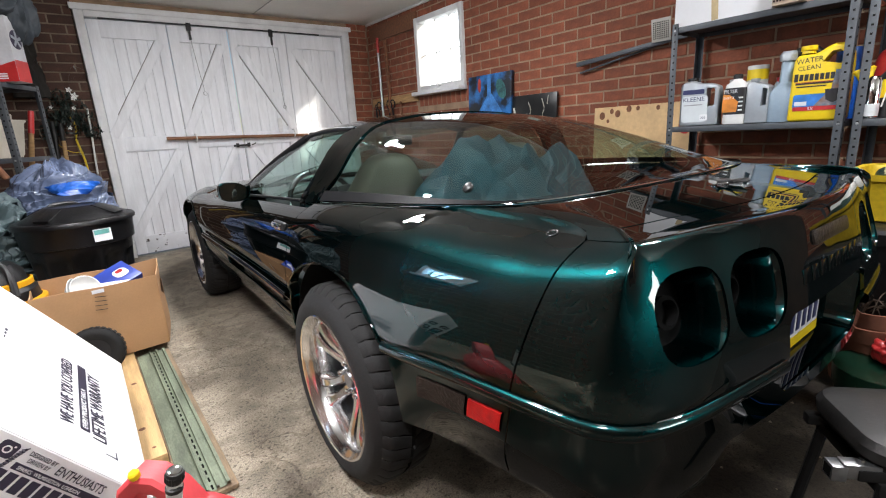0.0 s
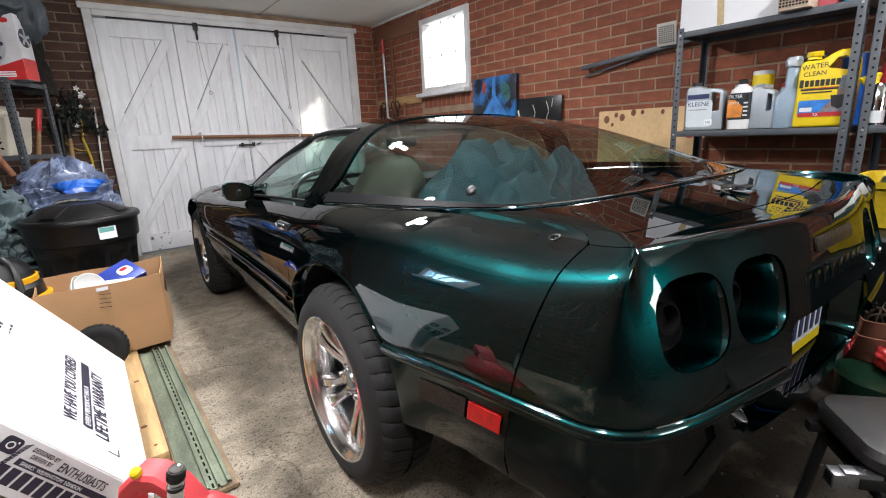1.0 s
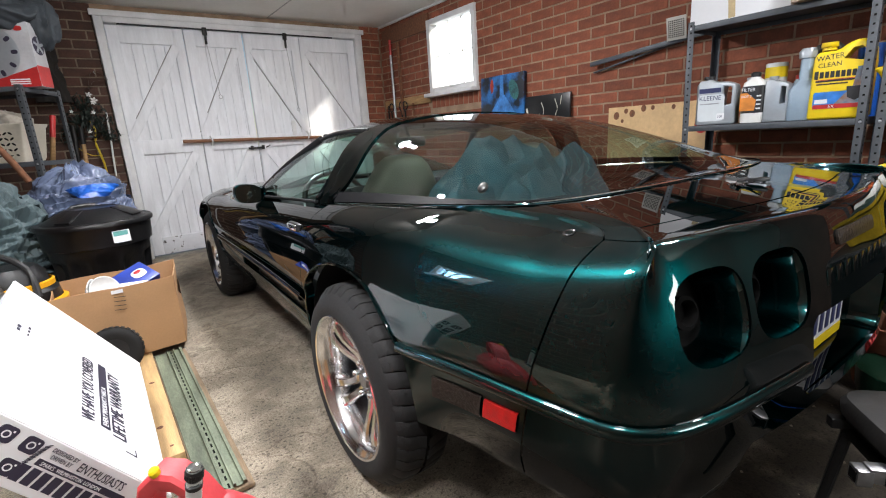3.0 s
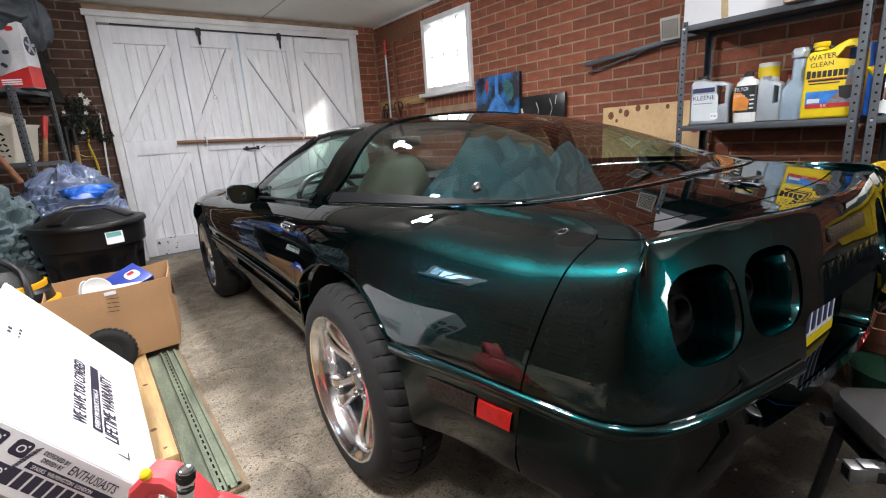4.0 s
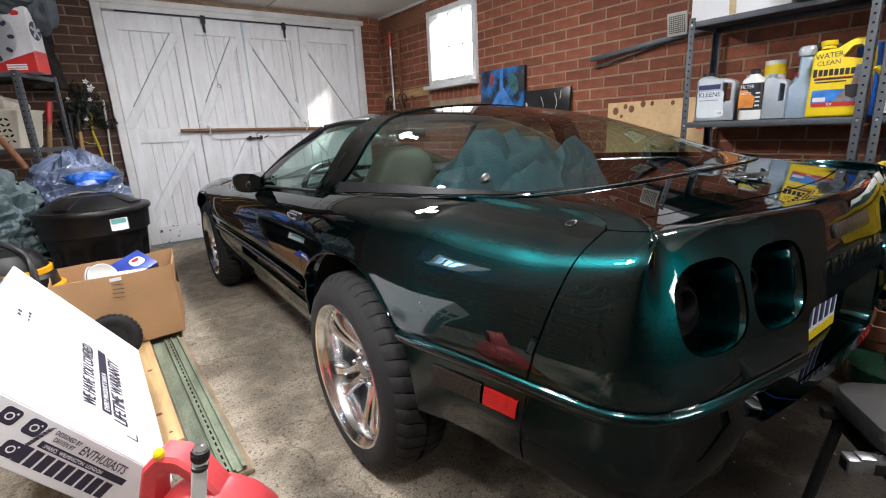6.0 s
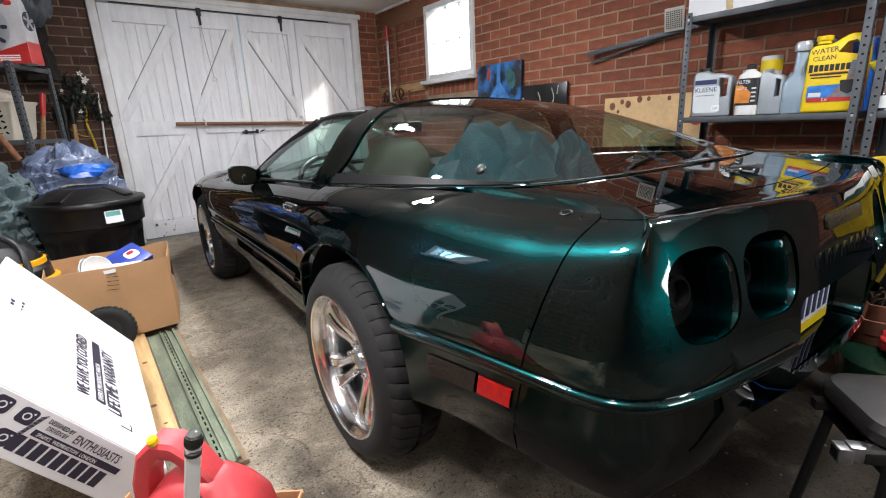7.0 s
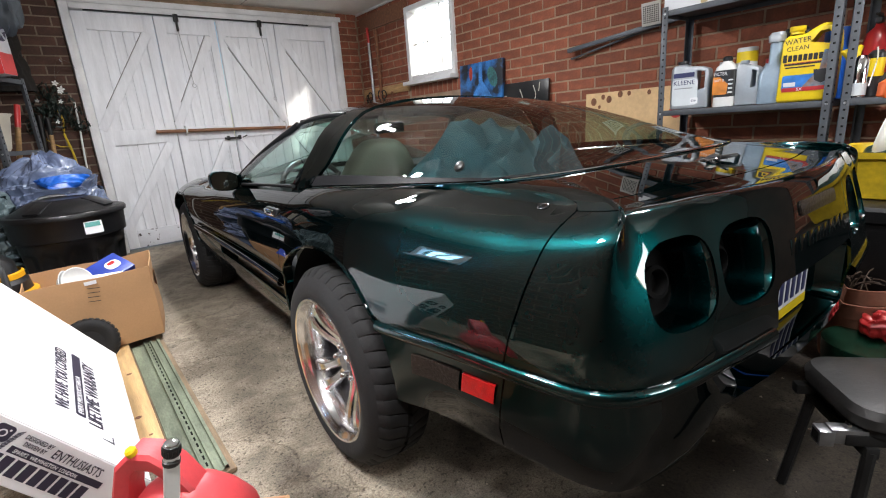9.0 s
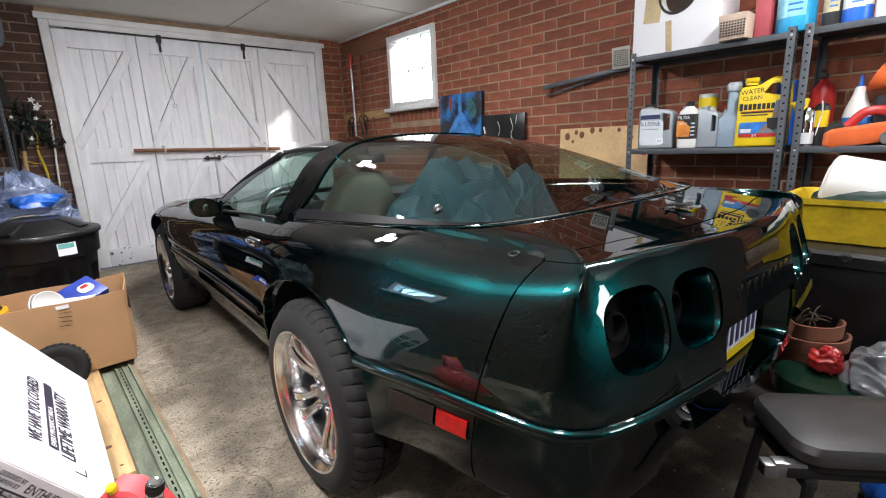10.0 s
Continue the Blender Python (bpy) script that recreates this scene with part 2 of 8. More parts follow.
def box(bm, c, s, bevel=0.0, m=None, seg=2):
    """A box of size s round c, with rounded edges."""
    r = bmesh.ops.create_cube(bm, size=1.0)
    vs = r["verts"]
    bmesh.ops.scale(bm, vec=s, verts=vs)
    bmesh.ops.translate(bm, vec=c, verts=vs)
    if bevel:
        es = list({e for v in vs for e in v.link_edges})
        g = bmesh.ops.bevel(bm, geom=es, offset=bevel, segments=seg, affect="EDGES", profile=0.5)
        vs = list({v for f in g["faces"] for v in f.verts} | {v for v in vs if v.is_valid})
    if m is not None:
        bmesh.ops.transform(bm, matrix=m, verts=vs)
    return vs


def lathe(bm, prof, n=32, m=None, caps=True, a0=0.0, a1=2 * math.pi):
    """Turns (radius, height) pairs round z."""
    full = abs(a1 - a0 - 2 * math.pi) < 1e-6
    cols = []
    for i in range(n if full else n + 1):
        a = a0 + (a1 - a0) * i / n
        cols.append([bm.verts.new((r * math.cos(a), r * math.sin(a), z)) for r, z in prof])
    k = len(cols)
    for i in range(n):
        A, C = cols[i], cols[(i + 1) % k]
        for j in range(len(prof) - 1):
            bm.faces.new((A[j], C[j], C[j + 1], A[j + 1]))
    if caps and full:
        for j in (0, -1):
            if prof[j][0] > 1e-4:
                bm.faces.new([c[j] for c in cols])
    vs = [v for c in cols for v in c]
    if m is not None:
        bmesh.ops.transform(bm, matrix=m, verts=vs)
    bmesh.ops.remove_doubles(bm, verts=vs, dist=1e-5)


def loft(bm, rows, close_u=False, close_v=False, cap=False):
    """Faces between rows of points."""
    V = [[bm.verts.new(p) for p in r] for r in rows]
    nr = len(V)
    for i in range(nr if close_u else nr - 1):
        A, C = V[i], V[(i + 1) % nr]
        n = len(A)
        for j in range(n if close_v else n - 1):
            k = (j + 1) % n
            q = [A[j], A[k], C[k], C[j]]
            bm.faces.new(q)
    if cap:
        bm.faces.new(V[0][::-1]), bm.faces.new(V[-1])
    return V


def spline(pts, n):
    """n points evenly along a smooth curve through pts."""
    P = [Vector(p) for p in pts]
    P = [P[0] * 2 - P[1]] + P + [P[-1] * 2 - P[-2]]
    out = []
    for i in range(1, len(P) - 2):
        a, b, c, d = P[i - 1:i + 3]
        for k in range(16):
            t = k / 16
            out.append(0.5 * (2 * b + (c - a) * t + (2 * a - 5 * b + 4 * c - d) * t * t + (3 * b - a - 3 * c + d) * t ** 3))
    out.append(P[-2])
    L = [0.0]
    for i in range(1, len(out)):
        L.append(L[-1] + (out[i] - out[i - 1]).length)
    res, j = [], 0
    for k in range(n):
        s = L[-1] * k / (n - 1)
        while j < len(L) - 2 and L[j + 1] < s:
            j += 1
        t = 0 if L[j + 1] == L[j] else (s - L[j]) / (L[j + 1] - L[j])
        res.append(out[j].lerp(out[j + 1], t))
    return res


def tube(bm, pts, r, n=10, steps=None, taper=None):
    """A round bar along a smooth curve."""
    P = spline(pts, steps) if steps else [Vector(p) for p in pts]
    rows = []
    up = Vector((0, 0, 1))
    for i, p in enumerate(P):
        d = (P[min(i + 1, len(P) - 1)] - P[max(i - 1, 0)]).normalized()
        x = d.cross(up)
        if x.length < 0.05:
            x = d.cross(Vector((1, 0, 0)))
        x.normalize()
        y = x.cross(d)
        rr = r if taper is None else r * (1 + (taper - 1) * i / (len(P) - 1))
        rows.append([p + rr * (math.cos(a) * x + math.sin(a) * y) for a in (2 * math.pi * k / n for k in range(n))])
    loft(bm, rows, close_v=True, cap=True)


def rrect(w, h, r, n=5):
    """A rounded rectangle's outline, as (x, y)."""
    out = []
    for cx, cy, a in ((w / 2 - r, h / 2 - r, 0), (-w / 2 + r, h / 2 - r, 90), (-w / 2 + r, -h / 2 + r, 180), (w / 2 - r, -h / 2 + r, 270)):
        for i in range(n + 1):
            t = radians(a + 90 * i / n)
            out.append((cx + r * math.cos(t), cy + r * math.sin(t)))
    return out


def prism(bm, outline, z0, z1, m=None, bevel=0.0):
    """A straight prism over an outline."""
    A = [bm.verts.new((x, y, z0)) for x, y in outline]
    C = [bm.verts.new((x, y, z1)) for x, y in outline]
    n = len(A)
    for i in range(n):
        bm.faces.new((A[i], A[(i + 1) % n], C[(i + 1) % n], C[i]))
    bm.faces.new(A[::-1])
    top = bm.faces.new(C)
    vs = A + C
    if bevel:
        g = bmesh.ops.bevel(bm, geom=list(top.edges), offset=bevel, segments=2, affect="EDGES", profile=0.5)
        vs = list({v for v in vs if v.is_valid} | set(g["verts"]))
    if m is not None:
        bmesh.ops.transform(bm, matrix=m, verts=vs)


def stack(bm, rings, m=None):
    """A solid through rounded outlines: rings of (z, width, depth, radius)."""
    rows = [[Vector((x, y, z)) for x, y in rrect(w, d, min(r, w / 2 - 1e-3, d / 2 - 1e-3))] for z, w, d, r in rings]
    if m is not None:
        rows = [[m @ p for p in r] for r in rows]
    loft(bm, rows, close_v=True, cap=True)


def letters(text, size, material, parent, m, name="lettering", depth=0.0006, align="LEFT", xs=1.0):
    """Words in the built-in font as a thin mesh."""
    cu = bpy.data.curves.new("letters", "FONT")
    cu.body, cu.size, cu.extrude, cu.align_x, cu.resolution_u = text, size, depth, align, 2
    tmp = bpy.data.objects.new("letters", cu)
    me = bpy.data.meshes.new_from_object(tmp)
    bpy.data.objects.remove(tmp)
    me.transform(Matrix.Diagonal((xs, 1, 1, 1)))
    me.materials.clear()
    me.materials.append(material)
    ob = new(name, me)
    ob.parent = parent
    ob.matrix_local = m
    return ob


def crumple(rows_fn, nu, nv, amp, scale, seed, ridge=0.5, warp=0.5, squash=(1, 1, 1)):
    """A crumpled sheet or bundle: a smooth form pushed about by curved folds and fine creases."""
    bm = B()
    rows = []
    for i in range(nu):
        row = []
        for j in range(nv):
            p, n = rows_fn(i / (nu - 1), j / (nv - 1))
            q = Vector((p.x * squash[0], p.y * squash[1], p.z * squash[2])) * scale + Vector((seed * 7.3, seed * 3.1, seed * 1.7))
            q = q + Vector((noise.noise(q * 0.6), noise.noise(q * 0.6 + Vector((5, 2, 8))), noise.noise(q * 0.6 + Vector((9, 4, 1))))) * warp * 2
            a = noise.noise(q * 0.5)
            c = 1 - abs(noise.noise(q + Vector((4, 1, 2)))) * 2.4
            d = 1 - abs(noise.noise(q * 2.1 + Vector((1, 7, 3)))) * 2.2
            e = 1 - abs(noise.noise(q * 4.6 + Vector((3, 2, 9)))) * 2.0
            row.append(p + n * amp * (a * (1 - ridge) + ridge * (0.62 * c + 0.27 * d + 0.11 * e)))
        rows.append(row)
    loft(bm, rows)
    bmesh.ops.remove_doubles(bm, verts=bm.verts, dist=1e-5)
    return bm


def folds(x, y, cell, seed):
    """Height of a sheet creased into flat, sharp-edged facets: straight between the corners of a skewed net."""
    a, b = x / cell + 0.5 * y / cell, y / cell * 0.87
    i, j = math.floor(a), math.floor(b)
    u, v = a - i, b - j

    def corner(di, dj):
        return 0.5 + 0.5 * noise.cell(Vector((i + di + 0.5, j + dj + 0.5, seed + 0.5)))
    if u + v < 1:
        return corner(0, 0) * (1 - u - v) + corner(1, 0) * u + corner(0, 1) * v
    return corner(1, 1) * (u + v - 1) + corner(0, 1) * (1 - u) + corner(1, 0) * (1 - v)


def creased(rows_fn, nu, nv, amp, cell, seed, warp=0.35, girth=0.0, long=1.0):
    """A bundle of cloth thrown down: a smooth form broken into folded facets at three sizes."""
    bm = B()
    rows = []
    for i in range(nu):
        row = []
        for j in range(nv):
            p, n = rows_fn(i / (nu - 1), j / (nv - 1))
            x, y = (girth * i / (nu - 1), p.z + 0.6 * math.hypot(p.x, p.y)) if girth else (p.x, p.y)
            x /= long
            q = Vector((x, y, 0)) / (cell * 2.2) + Vector((seed, seed * 2, 0))
            x += cell * warp * noise.noise(q) * 2
            y += cell * warp * noise.noise(q + Vector((7, 3, 0))) * 2
            h = folds(x, y, cell, seed) - 0.5
            h += 0.55 * (folds(x * 0.8 + y * 0.6, y * 0.8 - x * 0.6, cell * 0.42, seed + 3) - 0.5)
            h += 0.22 * (folds(x * 0.5 - y * 0.87, y * 0.5 + x * 0.87, cell * 0.17, seed + 9) - 0.5)
            row.append(p + n * amp * h)
        rows.append(row)
    loft(bm, rows)
    bmesh.ops.remove_doubles(bm, verts=bm.verts, dist=1e-5)
    return bm


def blob(c, r, square=1.0):
    """A rounded heap about c with radii r, for crumple(); a square under 1 gives it a flatter top and steeper sides."""
    def fn(u, v):
        a, b = 2 * math.pi * u, math.pi * (v - 0.5) * 0.998
        n = Vector((math.cos(b) * math.cos(a), math.cos(b) * math.sin(a), math.sin(b)))
        w = math.cos(b) ** square
        p = Vector((w * math.cos(a) * r[0], w * math.sin(a) * r[1], n.z * r[2]))
        return Vector(c) + p, n
    return fn


def sub(name, parent, label=""):
    """A part that is itself made of pieces."""
    ob = new(name)
    ob.empty_display_size = 0.02
    ob.parent = parent
    if label:
        ob["label"] = label
    return ob


# ---- floor, ground, walls ----
def concrete():
    """Old concrete: broad pale and dark patches, fine sand, dark pits, oil and painted shade behind the car's tail."""
    m = mat("stained_concrete", (0.40, 0.355, 0.30), 0.85, vary=0.22, scale=3.4, bump=0.0, bscale=190, detail=9)
    N, L = m.node_tree.nodes, m.node_tree.links
    b = N["Principled BSDF"]
    col = b.inputs["Base Color"].links[0].from_socket
    tc = N.new("ShaderNodeTexCoord")

    def layer(col, sc, det, p0, p1, c0, c1, fac, dist=0.0):
        n = N.new("ShaderNodeTexNoise")
        n.inputs["Scale"].default_value, n.inputs["Detail"].default_value, n.inputs["Distortion"].default_value = sc, det, dist
        L.new(tc.outputs["Object"], n.inputs["Vector"])
        r = N.new("ShaderNodeValToRGB")
        r.color_ramp.elements[0].position, r.color_ramp.elements[1].position = p0, p1
        r.color_ramp.elements[0].color, r.color_ramp.elements[1].color = (*c0, 1), (*c1, 1)
        L.new(n.outputs["Fac"], r.inputs["Fac"])
        k = N.new("ShaderNodeMix")
        k.data_type, k.blend_type = "RGBA", "MULTIPLY"
        k.inputs["Factor"].default_value = fac
        L.new(col, k.inputs["A"]), L.new(r.outputs["Color"], k.inputs["B"])
        return k.outputs["Result"], n.outputs["Fac"]

    col, _ = layer(col, 0.9, 7, 0.38, 0.62, (0.60, 0.57, 0.53), (1.12, 1.10, 1.05), 1.0, 0.6)
    col, _ = layer(col, 6.5, 8, 0.40, 0.60, (0.76, 0.74, 0.71), (1.10, 1.09, 1.06), 0.9, 1.2)
    col, pits = layer(col, 85, 5, 0.35, 0.42, (0.32, 0.30, 0.28), (1.0, 1.0, 1.0), 0.85)
    col, grit = layer(col, 210, 3, 0.34, 0.66, (0.66, 0.65, 0.63), (1.34, 1.33, 1.30), 0.95)
    # hairline cracks wandering through the slab
    wob, add, vo, cr, ck = N.new("ShaderNodeTexNoise"), N.new("ShaderNodeVectorMath"), N.new("ShaderNodeTexVoronoi"), N.new("ShaderNodeValToRGB"), N.new("ShaderNodeMix")
    wob.inputs["Scale"].default_value, wob.inputs["Detail"].default_value = 2.6, 7
    L.new(tc.outputs["Object"], wob.inputs["Vector"])
    add.operation = "MULTIPLY_ADD"
    add.inputs[1].default_value = (0.8, 0.8, 0.0)
    L.new(wob.outputs["Color"], add.inputs[0]), L.new(tc.outputs["Object"], add.inputs[2])
    vo.feature = "DISTANCE_TO_EDGE"
    vo.inputs["Scale"].default_value = 1.7
    L.new(add.outputs["Vector"], vo.inputs["Vector"])
    cr.color_ramp.elements[0].position, cr.color_ramp.elements[1].position = 0.0, 0.011
    cr.color_ramp.elements[0].color, cr.color_ramp.elements[1].color = (0.50, 0.47, 0.44, 1), (1, 1, 1, 1)
    L.new(vo.outputs["Distance"], cr.inputs["Fac"])
    ck.data_type, ck.blend_type = "RGBA", "MULTIPLY"
    ck.inputs["Factor"].default_value = 0.8
    L.new(col, ck.inputs["A"]), L.new(cr.outputs["Color"], ck.inputs["B"])
    col = ck.outputs["Result"]
    # shade painted in with oil: a warped round patch on the floor behind and under the tail
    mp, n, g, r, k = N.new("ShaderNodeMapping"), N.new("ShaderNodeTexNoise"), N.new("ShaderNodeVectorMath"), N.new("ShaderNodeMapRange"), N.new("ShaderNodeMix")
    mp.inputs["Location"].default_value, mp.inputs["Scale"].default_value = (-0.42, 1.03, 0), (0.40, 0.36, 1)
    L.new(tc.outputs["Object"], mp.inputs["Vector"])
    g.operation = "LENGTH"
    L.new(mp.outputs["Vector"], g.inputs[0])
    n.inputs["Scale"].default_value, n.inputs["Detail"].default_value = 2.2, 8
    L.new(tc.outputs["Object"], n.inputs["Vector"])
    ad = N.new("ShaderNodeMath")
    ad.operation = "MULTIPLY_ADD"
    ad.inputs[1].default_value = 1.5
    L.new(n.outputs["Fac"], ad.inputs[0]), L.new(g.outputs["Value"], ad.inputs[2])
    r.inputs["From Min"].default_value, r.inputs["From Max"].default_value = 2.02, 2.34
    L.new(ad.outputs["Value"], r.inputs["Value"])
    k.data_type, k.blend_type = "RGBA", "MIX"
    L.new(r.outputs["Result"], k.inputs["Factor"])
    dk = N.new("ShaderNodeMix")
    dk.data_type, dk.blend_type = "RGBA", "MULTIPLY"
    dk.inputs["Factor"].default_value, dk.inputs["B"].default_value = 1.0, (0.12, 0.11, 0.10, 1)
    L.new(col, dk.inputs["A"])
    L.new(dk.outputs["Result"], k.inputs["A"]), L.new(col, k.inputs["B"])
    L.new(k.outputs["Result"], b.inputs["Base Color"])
    b1, b2 = N.new("ShaderNodeBump"), N.new("ShaderNodeBump")
    b1.inputs["Strength"].default_value, b1.inputs["Distance"].default_value = 0.6, 0.006
    b2.inputs["Strength"].default_value, b2.inputs["Distance"].default_value = 0.5, 0.0015
    L.new(pits, b1.inputs["Height"]), L.new(grit, b2.inputs["Height"])
    L.new(b1.outputs["Normal"], b2.inputs["Normal"]), L.new(b2.outputs["Normal"], b.inputs["Normal"])
    return m


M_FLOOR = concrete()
M_GROUND = mat("outdoor_ground", (0.32, 0.32, 0.30), 0.9, vary=0.2, scale=0.8, bump=0.2)
XL, XR, YB, YD, ZC = -1.2, 3.30, -3.5, 5.617, 2.43
YW = YD + 0.02

bm = B()
rows = []
for i in range(61):
    y = YB + (YD + 0.1 - YB) * i / 60
    rows.append([(XL - 0.05 + (XR - XL + 0.1) * j / 34, y, 0.0 + 0.003 * noise.noise((j * 0.5, i * 0.4, 0)) - 0.003) for j in range(35)])
loft(bm, rows)
tagged(part("floor", bm, M_FLOOR), "grey worn concrete garage floor with oil and painted shade behind the car", "floor", kind="structure")
bm = B()
box(bm, (0, 0, -0.10), (600, 600, 0.10))
tagged(part("ground", bm, M_GROUND), "pale paved ground outside the garage", "ground", kind="structure")


def wall(name, label, boxes, material):
    bm = B()
    for c, s in boxes:
        box(bm, c, s)
    return tagged(part(name, bm, material, smooth=False), label, "wall", kind="structure")


def span(x0, x1, y0, y1, z0, z1):
    return ((x0 + x1) / 2, (y0 + y1) / 2, (z0 + z1) / 2), (x1 - x0, y1 - y0, z1 - z0)


# the mortar bodies stand 8 mm behind the brick faces
WY0, WY1, WZ0, WZ1 = 3.74, 4.55, 1.475, 2.285
YE = -0.70
wall_east = wall("wall_east", "red brick side wall with pale mortar joints", [
    span(XR + 0.005, XR + 0.10, YE, WY0, 0, ZC), span(XR + 0.005, XR + 0.10, WY1, YD + 0.2, 0, ZC),
    span(XR + 0.005, XR + 0.10, WY0, WY1, 0, WZ0), span(XR + 0.005, XR + 0.10, WY0, WY1, WZ1, ZC)], M_MORTAR)
DX0, DX1, DZ = 0.37, 2.93, 2.27
wall_north = wall("wall_north", "red brick wall round the garage doors", [
    span(DX1 + 0.10, XR + 0.005, YW + 0.005, YW + 0.2, 0, ZC),
    span(DX0 - 0.08, DX1 + 0.10, YW + 0.005, YW + 0.2, DZ + 0.09, ZC)], M_MORTAR)
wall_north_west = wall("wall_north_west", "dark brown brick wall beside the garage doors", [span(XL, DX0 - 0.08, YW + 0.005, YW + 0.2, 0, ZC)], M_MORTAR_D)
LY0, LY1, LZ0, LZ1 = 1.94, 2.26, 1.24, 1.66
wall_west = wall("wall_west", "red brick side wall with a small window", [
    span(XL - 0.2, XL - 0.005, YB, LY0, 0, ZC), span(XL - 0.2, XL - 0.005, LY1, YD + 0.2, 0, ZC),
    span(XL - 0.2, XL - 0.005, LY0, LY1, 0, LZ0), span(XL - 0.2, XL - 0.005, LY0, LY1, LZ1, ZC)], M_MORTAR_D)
wall("wall_south", "dark brown end wall, out of view, with an added window", [
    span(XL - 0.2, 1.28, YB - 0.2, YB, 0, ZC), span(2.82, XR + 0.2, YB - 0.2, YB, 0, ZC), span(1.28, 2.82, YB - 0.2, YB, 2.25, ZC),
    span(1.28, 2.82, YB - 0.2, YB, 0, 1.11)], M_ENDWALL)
# unseen stretch of wall, added dark so that the tail reflects no bright brick
wall("wall_east_rear", "unseen plain side wall beyond the brickwork, made dark for the car's reflections", [span(XR - 0.01, XR + 0.10, YB, YE, 0, ZC)], M_ENDWALL)

bm = B()
box(bm, ((XL + XR) / 2, (YB + YD) / 2 + 0.1, ZC + 0.06), (XR - XL + 0.5, YD - YB + 0.6, 0.12))
tagged(part("ceiling", bm, M_CEIL, smooth=False), "off-white plasterboard ceiling with battened joints", "ceiling", kind="structure")
bm = B()
box(bm, (1.89, 2.0, ZC - 0.002), (0.012, 7.2, 0.005), 0.001)
box(bm, (1.2, 4.06, ZC - 0.0025), (4.2, 0.012, 0.005), 0.001)
box(bm, (1.2, 1.62, ZC - 0.0025), (4.2, 0.012, 0.005), 0.001)
tagged(part("trim", bm, mat("joint_tape", (0.60, 0.59, 0.55), 0.9, bump=0.05)), "thin taped joints of the ceiling boards", "trim", kind="structure")
bm = B()
box(bm, (XR - 0.012, 2.0, ZC - 0.014), (0.022, 7.2, 0.026), 0.004)
tagged(part("cornice", bm, M_TRIM), "narrow white painted batten at the ceiling edge", "trim", kind="structure")

# ---- garage doors ----
LEAF = [(0.372, 1.021), (1.027, 1.593), (1.609, 2.221), (2.227, 2.926)]


M_GRIME_SHADE = mat("grime_and_shade", (0.28, 0.27, 0.26), 0.9, vary=0.5, scale=9, bump=0.2)


def garage_leaf(i, x0, x1):
    leaf = thing("garage_door", "white painted boarded garage door leaf with diagonal braces", "door", pose((x0 + x1) / 2, YD + 0.03, 0), "garage door leaves")
    w = x1 - x0
    zb, zt = 0.024, DZ - 0.012
    n = max(5, round(w / 0.098))
    for k in range(n):
        bm = B()
        bw = w / n
        box(bm, (-w / 2 + bw * (k + 0.5), 0.014, (zb + zt) / 2), (bw - 0.0006, 0.018, zt - zb), 0.0045, seg=1)
        part("board", bm, M_WHITE, leaf)
    for name, z0, z1 in (("top_rail", zt - 0.155, zt), ("middle_rail", 1.055, 1.195), ("bottom_rail", zb, 0.20)):
        bm = B()
        box(bm, (0, -0.008, (z0 + z1) / 2), (w - 0.004, 0.024, z1 - z0), 0.004)
        part(name, bm, M_WHITE_WORN if name == "bottom_rail" else M_WHITE, leaf)
    for sx in (-1, 1):
        bm = B()
        sw = 0.095 if (i, sx) not in ((1, 1), (2, -1)) else 0.075
        box(bm, (sx * (w / 2 - sw / 2 - 0.001), -0.010, (zb + zt) / 2), (sw, 0.022, zt - zb), 0.004)
        part("stile", bm, M_WHITE, leaf)
    up = i in (0, 1)
    for z0, z1 in ((1.195, zt - 0.155), (0.20, 1.055)):
        xa, xb = (-w / 2 + 0.015, w / 2 - 0.07) if up else (w / 2 - 0.015, -w / 2 + 0.07)
        d = Vector((xb - xa, 0, z1 - z0))
        bm = B()
        box(bm, (0, 0, 0), (d.length - 0.03, 0.025, 0.080), 0.004)
        m = pose((xa + xb) / 2, -0.0125, (z0 + z1) / 2) @ Matrix.Rotation(-math.atan2(d.z, d.x), 4, "Y")
        bmesh.ops.transform(bm, matrix=m, verts=bm.verts)
        brace = part("brace", bm, M_WHITE, leaf)
        if z0 > 1:
            # dark strip along the brace's left edge, painted for its shadow and grime
            bm = B()
            box(bm, (0, 0.015, 0.0425), (d.length - 0.03, 0.004, 0.007), 0.001)
            bmesh.ops.transform(bm, matrix=m, verts=bm.verts)
            part("open_joint", bm, M_GRIME_SHADE, brace)
    return leaf


leaves = [garage_leaf(i, *x) for i, x in enumerate(LEAF)]
fr = thing("door_frame", "white painted timber frame of the garage doors", "door frame", pose(0, YD, 0), kind="structure")
for nm, a in (("jamb", span(DX0 - 0.075, DX0 - 0.003, -0.03, 0.20, 0, DZ + 0.09)), ("jamb", span(DX1 + 0.003, DX1 + 0.095, -0.03, 0.20, 0, DZ + 0.09)),
              ("head", span(DX0 - 0.003, DX1 + 0.003, -0.035, 0.18, DZ, DZ + 0.09)), ("head_moulding", span(DX0 - 0.10, DX1 + 0.12, -0.05, -0.036, DZ + 0.05, DZ + 0.105))):
    bm = B()
    box(bm, *a, 0.006)
    part(nm, bm, M_TRIM, fr)
bm = B()
box(bm, ((DX0 + DX1) / 2 - 0.1, -0.02, DZ - 0.006), (DX1 - DX0 - 0.4, 0.02, 0.012), 0.002)
part("slide_rail", bm, M_IRON, fr, "dark iron rail under the door head")


